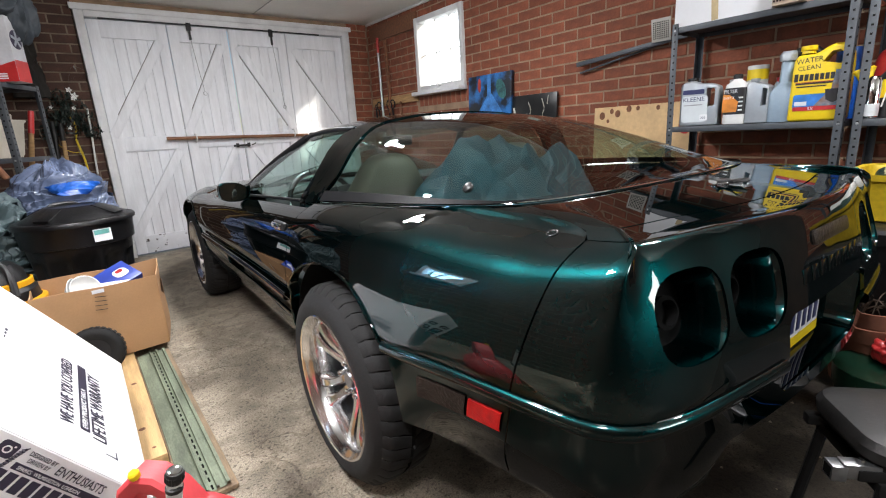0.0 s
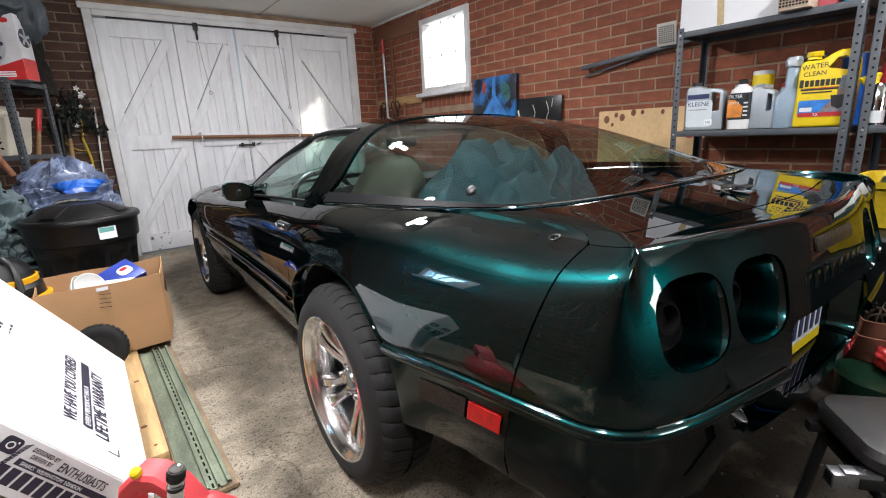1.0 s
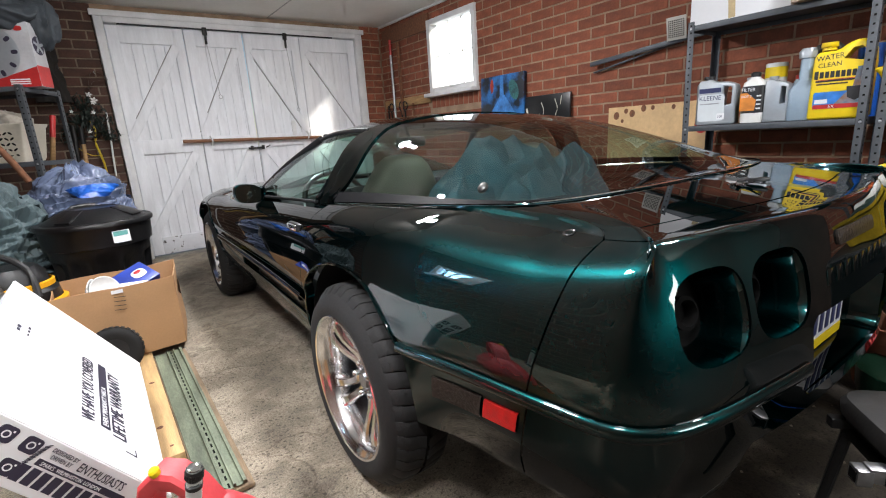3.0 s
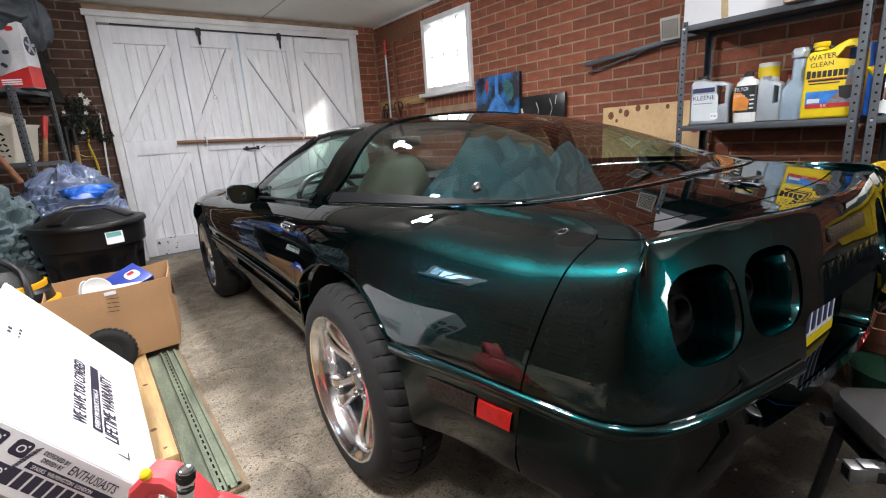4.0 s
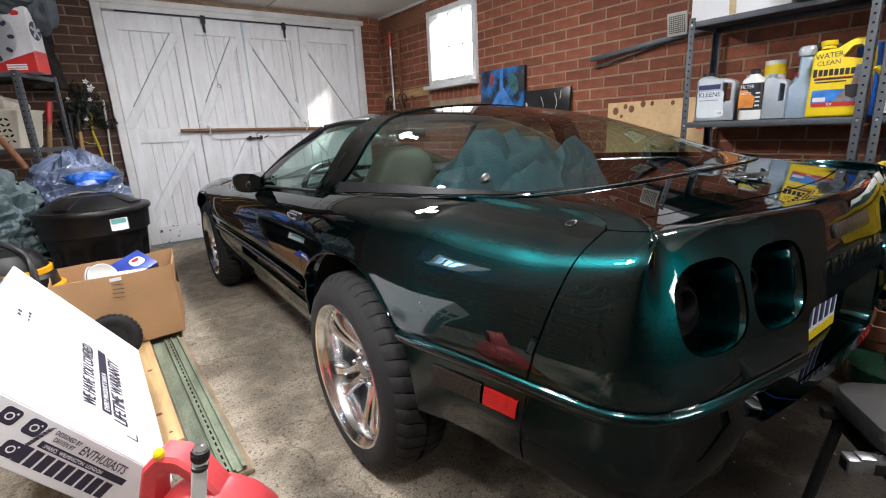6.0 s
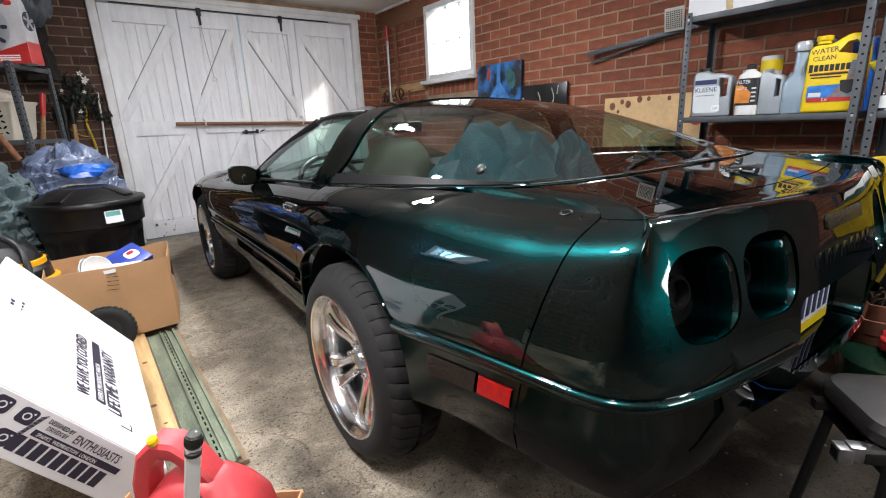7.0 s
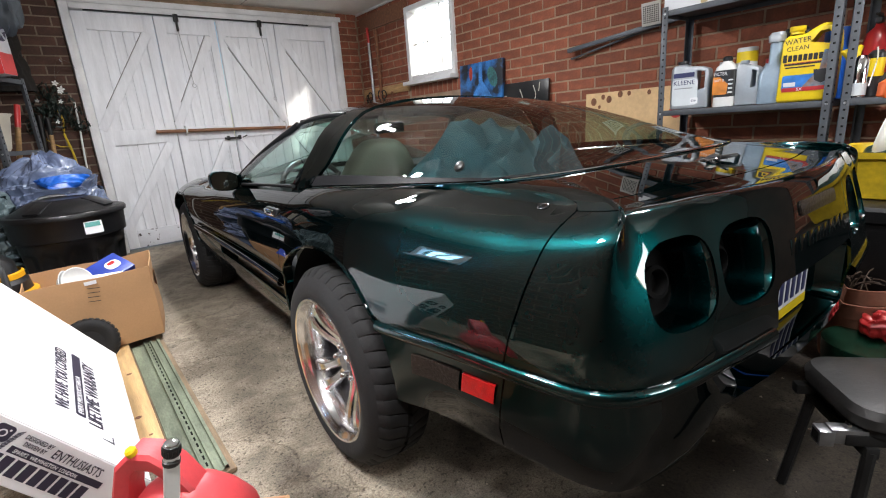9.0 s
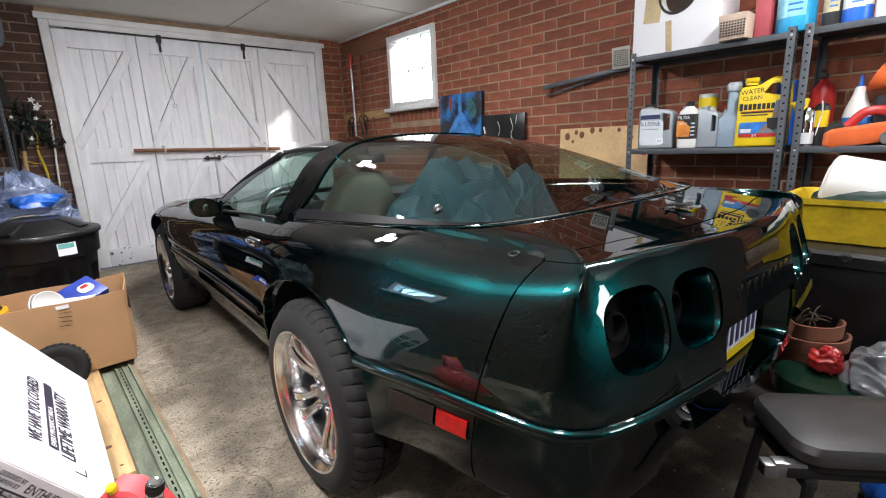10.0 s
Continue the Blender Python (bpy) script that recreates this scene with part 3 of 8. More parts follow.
def top_bolt(x, drop):
    t = thing("door_bolt", "black iron top bolt with a hanging pull wire", "bolt", pose(x, YD, 0), "top bolts")
    bm = B()
    box(bm, (0, -0.028, 2.245), (0.045, 0.018, 0.075), 0.004)
    box(bm, (0, -0.034, 2.17), (0.022, 0.014, 0.10), 0.003)
    part("bracket", bm, M_IRON, t)
    bm = B()
    tube(bm, [(0.0, -0.036, 2.14), (0.02, -0.034, 1.9), (0.05, -0.034, drop)], 0.003, 6, 8)
    part("pull_wire", bm, M_ZINC, t)
    bm = B()
    tube(bm, [(0.05 + 0.018 * math.sin(a), -0.034, drop - 0.018 + 0.018 * math.cos(a)) for a in [k * 0.5236 for k in range(13)]], 0.003, 6)
    part("pull_ring", bm, M_ZINC, t)


top_bolt(1.22, 1.62)
top_bolt(2.05, 1.47)
t = thing("door_latch", "black iron thumb latch on the garage doors", "latch", pose(1.57, YD, 1.05))
bm = B()
box(bm, (-0.02, -0.03, 0), (0.16, 0.012, 0.022), 0.004)
part("bar", bm, M_IRON, t)
for x in (-0.06, 0.06):
    bm = B()
    box(bm, (x, -0.036, 0.004), (0.03, 0.022, 0.045), 0.005)
    part("keeper", bm, M_IRON, t)
bm = B()
tube(bm, [(0.09, -0.04, 0.0), (0.12, -0.045, 0.01), (0.14, -0.045, 0.02)], 0.006, 8, 6)
part("lever", bm, M_IRON, t)
t = thing("barring_pole", "brown wooden pole laid across the garage doors", "pole", pose(0, YD, 1.145))
bm = B()
tube(bm, [(0.83, -0.055, 0.018), (1.5, -0.056, 0.0), (2.33, -0.055, -0.022)], 0.017, 12, 12)
part("pole", bm, M_POLE, t)
for x in (1.10, 2.16):
    bm = B()
    tube(bm, [(x, -0.022, 0.05), (x, -0.075, 0.045), (x + 0.005, -0.082, 0.0), (x, -0.06, -0.03), (x, -0.022, -0.03)], 0.008, 8, 14)
    part("hook", bm, M_TRIM, t, "white painted hook")
t = thing("barrel_bolt", "small white barrel bolt low on the garage door", "bolt", pose(2.02, YD, 1.25))
bm = B()
box(bm, (0, -0.026, 0), (0.05, 0.012, 0.16), 0.004)
part("plate", bm, M_TRIM, t)

# ---- windows ----
def window(name, label, x, side, y0, y1, z0, z1, cols, rws):
    """A timber window in a side wall; side is +1 where the outside lies towards +x."""
    wdw = thing(name, label, "window", pose(x, (y0 + y1) / 2, (z0 + z1) / 2), kind="structure")
    w, h = y1 - y0, z1 - z0
    f = 0.055
    for nm, c, s in (("window_frame", (side * 0.03, -w / 2 + f / 2, 0), (0.12, f, h)), ("window_frame", (side * 0.03, w / 2 - f / 2, 0), (0.12, f, h)),
                     ("window_frame", (side * 0.03, 0, h / 2 - f / 2), (0.12, w - 2 * f, f)), ("window_sill", (-side * 0.012, 0, -h / 2 + 0.02), (0.20, w + 0.02, 0.04)),
                     ("window_frame", (side * 0.03, 0, -h / 2 + 0.07), (0.10, w - 2 * f, 0.06))):
        bm = B()
        box(bm, c, s, 0.005)
        part(nm, bm, M_TRIM, wdw)
    iw, ih, zc = w - 2 * f, h - f - 0.10, 0.0225
    for k in range(1, cols):
        bm = B()
        box(bm, (side * 0.05, -iw / 2 + iw * k / cols, zc), (0.02, 0.009, ih), 0.002)
        part("muntin", bm, M_TRIM, wdw)
    for k in range(1, rws):
        bm = B()
        box(bm, (side * 0.051, 0, zc - ih / 2 + ih * k / rws), (0.018, iw, 0.009), 0.002)
        part("muntin", bm, M_TRIM, wdw)
    for i in range(cols):
        for j in range(rws):
            bm = B()
            box(bm, (side * 0.055, -iw / 2 + iw * (i + 0.5) / cols, zc - ih / 2 + ih * (j + 0.5) / rws), (0.003, iw / cols - 0.002, ih / rws - 0.002))
            p = part("pane", bm, M_WINGLASS, wdw, smooth=False)
            p.visible_shadow = False
    bm = B()
    box(bm, (-side * 0.035, 0, -h / 2 + 0.085), (0.014, 0.07, 0.014), 0.003)
    box(bm, (-side * 0.045, 0.02, -h / 2 + 0.1), (0.012, 0.014, 0.04), 0.003)
    part("catch", bm, M_TRIM, wdw)
    return wdw


M_WINGLASS = glass_mat("clear_window_glass", (0.95, 0.97, 0.97))
window("window_1", "small white timber casement window glaring with daylight", XR, 1, WY0, WY1, WZ0, WZ1, 3, 2)
window("window_2", "small timber window with bluish daylight", XL, -1, LY0, LY1, LZ0, LZ1, 2, 2)


# ---- ceiling lamps ----
for lx, ly, power in LED_AT:
    lp = thing("ceiling_lamp", "white three-panel lamp screwed to the ceiling, out of view", "lamp", pose(lx, ly, ZC), "ceiling lamps")
    bm = B()
    lathe(bm, [(0.0, 0.0), (0.055, 0.0), (0.055, -0.02), (0.03, -0.03), (0.03, -0.10), (0.0, -0.11)], 24)
    part("socket", bm, M_TRIM, lp)
    for k in range(3):
        bm = B()
        box(bm, (0, 0, 0.010), (0.15, 0.23, 0.012), 0.004, pose(-lx, -ly, -ZC) @ look(*led_pose(lx, ly, k)))
        part("panel", bm, M_TRIM, lp)

# bright daylight outside the side window
bm = B()
box(bm, (4.45, 5.45, 2.2), (0.02, 2.4, 2.6))
ob = part("backdrop", bm, glow_mat("daylight_haze", (0.93, 0.96, 1.0), 7.0), smooth=False)
tagged(ob, "glaring white daylight beyond the side window", "backdrop", kind="structure")

# grit lying on the floor
rnd = random.Random(21)
bm = B()
for k in range(520):
    x, y = rnd.uniform(0.05, 2.2), rnd.uniform(0.2, 5.4)
    r = rnd.choice((0.002, 0.0025, 0.003, 0.004, 0.006))
    vs = [bm.verts.new((x + r * rnd.uniform(0.6, 1.2) * math.cos(a), y + r * rnd.uniform(0.6, 1.2) * math.sin(a), -0.001)) for a in (0, 1.26, 2.51, 3.77, 5.03)]
    tp = bm.verts.new((x, y, r * 0.8))
    for i in range(5):
        bm.faces.new((vs[i], vs[(i + 1) % 5], tp))
tagged(part("grit", bm, mat("loose_grit", (0.36, 0.30, 0.23), 0.9, vary=0.4, scale=30, bump=0, island=0.6), smooth=False), "scattered grit and crumbs on the concrete floor", "grit", kind="stuff")


# ---- the sports car; in its own frame x is right, y ahead, z up, from the middle of the rear axle ----
CAR = pose(1.425, 1.255, 0, 0, 0, -1.8)
car = thing("sports_car", "dark green metallic low sports coupe with rear lamps removed", "car", CAR)
FA, RW, ARCH = 2.443, 0.325, 0.388

PLAN = [(0, -0.998), (-0.20, -0.995), (-0.36, -0.984), (-0.524, -0.966), (-0.600, -0.955), (-0.660, -0.941), (-0.708, -0.922), (-0.741, -0.898), (-0.764, -0.868), (-0.778, -0.835), (-0.790, -0.785), (-0.806, -0.70),
        (-0.842, -0.50), (-0.880, -0.31), (-0.897, -0.12), (-0.902, 0.05), (-0.904, 0.25), (-0.897, 0.55), (-0.892, 1.0), (-0.893, 1.5), (-0.900, 2.1), (-0.902, 2.44), (-0.885, 2.8), (-0.83, 3.1),
        (-0.72, 3.32), (-0.5, 3.45), (-0.25, 3.5), (0, 3.52)]


def curve_at(pts, x):
    """Smooth interpolation in a table of (x, y), with no overshoot."""
    if x <= pts[0][0]:
        return pts[0][1]
    if x >= pts[-1][0]:
        return pts[-1][1]
    i = 0
    while x > pts[i + 1][0]:
        i += 1

    def slope(k):
        return (pts[k + 1][1] - pts[k][1]) / (pts[k + 1][0] - pts[k][0])

    def tangent(k):
        if k == 0:
            return slope(0)
        if k == len(pts) - 1:
            return slope(k - 1)
        a, b = slope(k - 1), slope(k)
        return 0.0 if a * b <= 0 else 2 * a * b / (a + b)

    w = pts[i + 1][0] - pts[i][0]
    t = (x - pts[i][0]) / w
    return ((2 * t ** 3 - 3 * t * t + 1) * pts[i][1] + (t ** 3 - 2 * t * t + t) * w * tangent(i)
            + (3 * t * t - 2 * t ** 3) * pts[i + 1][1] + (t ** 3 - t * t) * w * tangent(i + 1))


ZSH = [(-1.0, 0.878), (-0.9, 0.877), (-0.8, 0.872), (-0.6, 0.871), (-0.3, 0.880), (-0.05, 0.876), (0.15, 0.866), (0.4, 0.852), (0.85, 0.834), (1.3, 0.812), (1.6, 0.802), (2.1, 0.798), (2.44, 0.79), (2.9, 0.73), (3.3, 0.64), (3.6, 0.58)]
INSET = [(0.16, 0.17), (0.25, 0.100), (0.32, 0.055), (0.38, 0.030), (0.44, 0.018), (0.50, 0.013), (0.552, 0.010), (0.575, 0.0), (0.61, 0.0), (0.68, 0.011), (0.75, 0.031), (0.82, 0.061)]
REARINSET = [(0.16, 0.16), (0.25, 0.095), (0.32, 0.052), (0.38, 0.030), (0.44, 0.018), (0.50, 0.013), (0.552, 0.010), (0.575, 0.0), (0.62, 0.006), (0.68, 0.017), (0.75, 0.035), (0.82, 0.057), (0.88, 0.084)]
_pl = spline([(x, y, 0) for x, y in PLAN], 1400)
_al = [0.0]
for _i in range(1, len(_pl)):
    _al.append(_al[-1] + (_pl[_i] - _pl[_i - 1]).length)


def plan_at(s):
    i = int(np.searchsorted(_al, s)) - 1
    i = max(1, min(i, len(_pl) - 3))
    t = (s - _al[i]) / (_al[i + 1] - _al[i])
    p = _pl[i].lerp(_pl[i + 1], t)
    d = (_pl[i + 2] - _pl[i - 1]).normalized()
    n = Vector((-d.y, d.x, 0))
    if p.dot(n) - 1.2 * n.y > 0:
        n = -n
    return p, n


def s_of_y(y):
    """Arc length along the flank's outline at distance y ahead of the axle."""
    lo, hi = 0.70, 5.0
    for _ in range(40):
        mid = (lo + hi) / 2
        if plan_at(mid)[0].y < y:
            lo = mid
        else:
            hi = mid
    return lo


SEAM = s_of_y(-0.692)
GAP = 0.0022
ST = set(round(x, 4) for x in np.linspace(0, 0.80, 26)) | set(round(x, 4) for x in np.linspace(0.80, 1.25, 40)) | set(round(x, 4) for x in np.linspace(1.25, _al[-1], 90))
for ya in (0.0, FA):
    for k in range(41):
        ST.add(round(s_of_y(ya - (0.358 if k < 20 else 0.400) * math.cos(math.pi * k / 40)), 4))
for q in (SEAM, s_of_y(0.36), s_of_y(1.47)):
    ST = {x for x in ST if abs(x - q) > 0.008} | {round(q - GAP, 4), round(q + GAP, 4)}
ST = sorted(ST)


def arch_z(y):
    """The wheel opening's edge: flatter than a circle, longer ahead of the axle than behind it."""
    for ya in (0.0, FA):
        u = abs(y - ya) / (0.400 if y > ya else 0.358)
        if u < 1:
            return RW + ARCH * (1 - u ** 2.3) ** (1 / 2.3)
    return 0.0


FOOT = [(-1.0, 0.29), (-0.80, 0.30), (-0.60, 0.315), (-0.45, 0.335), (-0.36, 0.35)]
ROWZ = [0.20, 0.26, 0.32, 0.38, 0.44, 0.49, 0.535, 0.560, 0.575, 0.60, 0.64, 0.68, 0.72, 0.75, 0.775]
GLASSBASE = [(0, -0.592), (-0.24, -0.588), (-0.38, -0.578), (-0.50, -0.555), (-0.58, -0.520), (-0.635, -0.465), (-0.665, -0.380), (-0.685, -0.285), (-0.702, -0.15), (-0.712, 0.0), (-0.721, 0.2), (-0.725, 0.48)]
_gb = spline([(x, y, 0) for x, y in GLASSBASE], 200)


def glass_z(y):
    return curve_at([(-0.6, 0.910), (-0.45, 0.905), (-0.3, 0.897), (-0.05, 0.882), (0.2, 0.866), (0.4, 0.852), (0.5, 0.847)], y)


S_HATCH = s_of_y(0.47)


def flank_point(s, k):
    """The body's skin: station s along the outline, row k from the sill over the shoulder."""
    p, n = plan_at(s)
    rear = max(0.0, min(1.0, (SEAM - 0.09 - s) / 0.20))
    rear = rear * rear * (3 - 2 * rear)
    zs = curve_at(ZSH, p.y)
    fall = 0.66 + 0.34 * min(1.0, abs(p.x) / 0.48) ** 2
    if k < len(ROWZ):
        z = ROWZ[k]
        low = curve_at(FOOT, p.y) if p.y < -0.1 else 0.0
        if p.y < -0.8:
            low = max(low, 0.29 + 0.15 * max(0.0, min(1.0, (0.49 + p.x) / 0.04)))
        z = max(z, low, arch_z(p.y) if s > SEAM else 0)
        z = min(z, zs - 0.095)
        side = curve_at(INSET, z) * (1.0 if z > 0.575 else 1 - 0.7 * math.exp(-((p.y + 0.33) / 0.10) ** 2))
        back = curve_at(REARINSET, z) * fall
    else:
        i0 = curve_at(INSET, zs - 0.095)
        j = k - len(ROWZ)
        h = [0.0795, 0.0625, 0.0470, 0.0340, 0.0222, 0.0108, 0.0][j]
        d = [0.010, 0.022, 0.037, 0.056, 0.080, 0.110, 0.145][j]
        hr = [0.070, 0.045, 0.022, 0.008, 0.0022, 0.0002, 0.0][j]
        dr = [0.000, 0.000, 0.0005, 0.002, 0.006, 0.016, 0.040][j]
        d *= curve_at([(-0.80, 0.42), (-0.70, 0.68), (-0.6, 0.93), (-0.45, 0.95), (-0.3, 0.76), (0.0, 0.78), (0.25, 0.72), (0.55, 0.72), (1.5, 0.72), (1.9, 1.0)], p.y)
        z = zs - (h * (1 - rear) + hr * rear)
        side, back = i0 + d, curve_at(REARINSET, z) * fall + dr
    if p.y < 0:
        w = max(0.0, min(1.0, (SEAM + 0.10 - s) / 0.20))
        q = p + Vector((abs(n.x) ** 0.6 * side, n.y * abs(n.y) ** 0.3 * back * w, 0))
    else:
        q = p + n * side
    lean = max(0.0, min(1.0, (-0.25 - p.y) / 0.3))
    q.y -= lean * 0.25 * (1 - rear) * (z - 0.575)
    return Vector((q.x, q.y, z))


NR = len(ROWZ) + 7


GB0 = 0.37


def glass_point(s):
    """The foot of the hatch glass that answers to station s."""
    if s < SEAM:
        t = GB0 * s / SEAM * 199
        p = _gb[int(t)].lerp(_gb[int(t) + 1], t - int(t))
    else:
        t = min(1.0, (s - SEAM) / (S_HATCH - SEAM))
        y = plan_at(s)[0].y
        y0 = _gb[int(GB0 * 199)].y
        y = min(0.47, y + (y0 - plan_at(SEAM)[0].y) * (1 - t) ** 3)
        for a, b in zip(_gb[60:], _gb[61:]):
            if a.y <= y <= b.y:
                p = a.lerp(b, (y - a.y) / (b.y - a.y))
                break
        else:
            p = _gb[-1]
    return Vector((p.x, p.y, glass_z(p.y)))


def deck_point(s, t):
    """The deck between the shoulder (t = 0) and the foot of the hatch glass (t = 1)."""
    e, d, g = flank_point(s, NR - 1), flank_point(s, NR - 3), glass_point(s)
    rear = max(0.0, min(1.0, (SEAM - 0.09 - s) / 0.20))
    w = 1 - rear * rear * (3 - 2 * rear)
    flat = e.lerp(g, t)
    L_ = (g - e).length
    m0 = (e - d).normalized() * L_ * 0.6
    m1 = (g - e) * 1.0
    h = (2 * t ** 3 - 3 * t * t + 1) * e + (t ** 3 - 2 * t * t + t) * m0 + (3 * t * t - 2 * t ** 3) * g + (t ** 3 - t * t) * m1
    return flat.lerp(h, w)


def skin(keep_s, k0, k1, mirror, deck=False, fold=True):
    """A panel of the skin between rows, with a turned-in hem round its edge."""
    bm = B()
    ss = [s for s in ST if keep_s(s)]
    rows = [[flank_point(s, k) for k in range(k0, k1)] for s in ss]
    if deck:
        for r, s in zip(rows, ss):
            r.extend([deck_point(s, t) for t in (0.15, 0.3, 0.45, 0.6, 0.75, 0.9, 1.0)])
            r.append(glass_point(s) + Vector((0, 0, -0.03)))
    if fold:
        for r, s in zip(rows, ss):
            p, n = plan_at(s)
            r.insert(0, r[0] + n * 0.03 + Vector((0, 0, 0.004)))
    loft(bm, rows)
    if mirror:
        bmesh.ops.scale(bm, vec=(-1, 1, 1), verts=bm.verts)
        bmesh.ops.reverse_faces(bm, faces=bm.faces)
    bmesh.ops.remove_doubles(bm, verts=bm.verts, dist=1e-5)
    return bm


def outward(bm, centre=Vector((0, 1.2, 0.45))):
    s = sum((f.calc_center_median() - centre).dot(f.normal) for f in bm.faces)
    if s < 0:
        bmesh.ops.reverse_faces(bm, faces=bm.faces)


def panel(name, bm, material, label="", thick=0.010, sharp=35, cutters=()):
    """Gives a skin its thickness and links it under the car."""
    bmesh.ops.recalc_face_normals(bm, faces=bm.faces)
    outward(bm)
    for f in bm.faces:
        f.smooth = True
    for e in bm.edges:
        e.smooth = len(e.link_faces) == 2 and e.calc_face_angle(0) < radians(sharp)
    me = bpy.data.meshes.new(name)
    bm.to_mesh(me)
    bm.free()
    tmp = new("tmp", me)
    md = tmp.modifiers.new("s", "SOLIDIFY")
    md.thickness, md.offset = thick, -1
    cs = []
    for c in cutters:
        cme = mesh_of(c, "cut", smooth=False)
        co = new("cut", cme)
        bo = tmp.modifiers.new("b", "BOOLEAN")
        bo.operation, bo.object, bo.solver = "DIFFERENCE", co, "EXACT"
        cs.append(co)
    dg = bpy.context.evaluated_depsgraph_get()
    out = bpy.data.meshes.new_from_object(tmp.evaluated_get(dg))
    for o in [tmp] + cs:
        bpy.data.objects.remove(o)
    b2 = B()
    b2.from_mesh(out)
    bpy.data.meshes.remove(out)
    me = bpy.data.meshes.new(name)
    for e in b2.edges:
        e.smooth = len(e.link_faces) == 2 and e.calc_face_angle(0) < radians(sharp)
    for f in b2.faces:
        f.smooth = True
    b2.to_mesh(me)
    b2.free()
    me.materials.append(material)
    return part(name, me, None, car, label)


S1, S2 = s_of_y(0.36), s_of_y(1.47)
for mir in (False, True):
    panel("rear_wing", skin(lambda s: SEAM < s < S1, 0, NR, mir, True), M_PAINT, "", 0.008, 50)
    panel("door", skin(lambda s: S1 < s < S2, 5, NR - 1, mir), M_PAINT)
    panel("sill", skin(lambda s: S1 < s < S2, 0, 5, mir), M_PAINT)
    panel("front_wing", skin(lambda s: S2 < s < s_of_y(3.15), 0, NR, mir), M_PAINT)

# rear bumper cover, in one piece round the tail, with the lamp holes and the plate pocket
LAMPS = [(x, 0.740, 0.190, 0.172) for x in (-0.568, -0.362, 0.362, 0.568)]


def lamp_outline(w, h, n=36, p=2.9):
    out = []
    for i in range(n):
        a = 2 * math.pi * i / n
        c, s = math.cos(a), math.sin(a)
        out.append((w / 2 * math.copysign(abs(c) ** (2 / p), c), h / 2 * math.copysign(abs(s) ** (2 / p), s)))
    return out


_tail = [[flank_point(s_, k) for k in range(NR)] for s_ in np.linspace(0.0, SEAM, 170)]


def tail_at(x, z):
    """The bumper's outer face at x and height z."""
    best = None
    for col in _tail:
        for a, b in zip(col, col[1:]):
            if a.z <= z <= b.z and b.z > a.z:
                p = a.lerp(b, (z - a.z) / (b.z - a.z))
                d = abs(abs(p.x) - abs(x))
                if best is None or d < best[0]:
                    best = (d, p.y)
    return best[1]


def tail_frame(x, z, out=0.0):
    """A frame on the bumper's face: x to the right, y up, z outwards."""
    y = tail_at(x, z)
    turn = math.degrees(math.atan2(tail_at(x + 0.04, z) - tail_at(x - 0.04, z), 0.08))
    tilt = math.degrees(math.atan2(tail_at(x, z + 0.04) - tail_at(x, z - 0.04), 0.08))
    return pose(x, y, z, 0, 0, turn) @ pose(0, 0, 0, 90 - tilt, 0, 0) @ pose(0, 0, out)


bm = B()
ss = [s for s in ST if s < SEAM]
pts = [(s, -1) for s in reversed(ss)] + [(s, 1) for s in ss if s > 0.0]


def brow(s):
    """How far the bumper cover reaches over the deck towards the glass."""
    t = max(0.0, min(1.0, (SEAM - s) / 0.36))
    return 0.004 + 0.17 * t * (2 - t)


def tail_column(s, side):
    col = [flank_point(s, k) for k in range(0, NR)]
    p, n = plan_at(s)
    g = glass_point(s)
    e = col[-1]
    for t in (0.33, 0.66, 1.0):
        col.append(deck_point(s, t * brow(s)))
    col.insert(0, col[0] + n * 0.03 + Vector((0, 0, 0.004)))
    return [Vector((v.x * (1 if side < 0 else -1), v.y, v.z)) for v in col]


loft(bm, [tail_column(s, sd) for s, sd in pts])
bmesh.ops.remove_doubles(bm, verts=bm.verts, dist=1e-5)
cut = []
for x, z, w, h in LAMPS:
    c = B()
    prism(c, lamp_outline(w, h), -0.12, 0.12, tail_frame(x, z))
    cut.append(c)
c = B()
prism(c, rrect(0.54, 0.185, 0.035), -0.2, 0.11, pose(0.0, -1.02, 0.573) @ pose(0, 0, 0, -90, 0, 0))
cut.append(c)
panel("rear_bumper", bm, M_PAINT, "", 0.008, 35, cut)

# lamp bowls left empty
for x, z, w, h in LAMPS:
    bm = B()
    rows = []
    for f, d in ((1.0, 0.009), (0.985, 0.012), (0.95, 0.02), (0.88, 0.06), (0.80, 0.098)):
        rows.append([(a * f, b * f, -d) for a, b in lamp_outline(w, h)])
    m = tail_frame(x, z)
    V = loft(bm, rows, close_v=True)
    bmesh.ops.transform(bm, matrix=m, verts=bm.verts)
    bowl = part("lamp_housing", bm, M_PAINT, car, "empty dark lamp recess")
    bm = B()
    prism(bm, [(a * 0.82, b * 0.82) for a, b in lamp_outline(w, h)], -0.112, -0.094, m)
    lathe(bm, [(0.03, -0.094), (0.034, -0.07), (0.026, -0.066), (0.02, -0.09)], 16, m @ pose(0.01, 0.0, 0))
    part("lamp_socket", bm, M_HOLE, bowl)

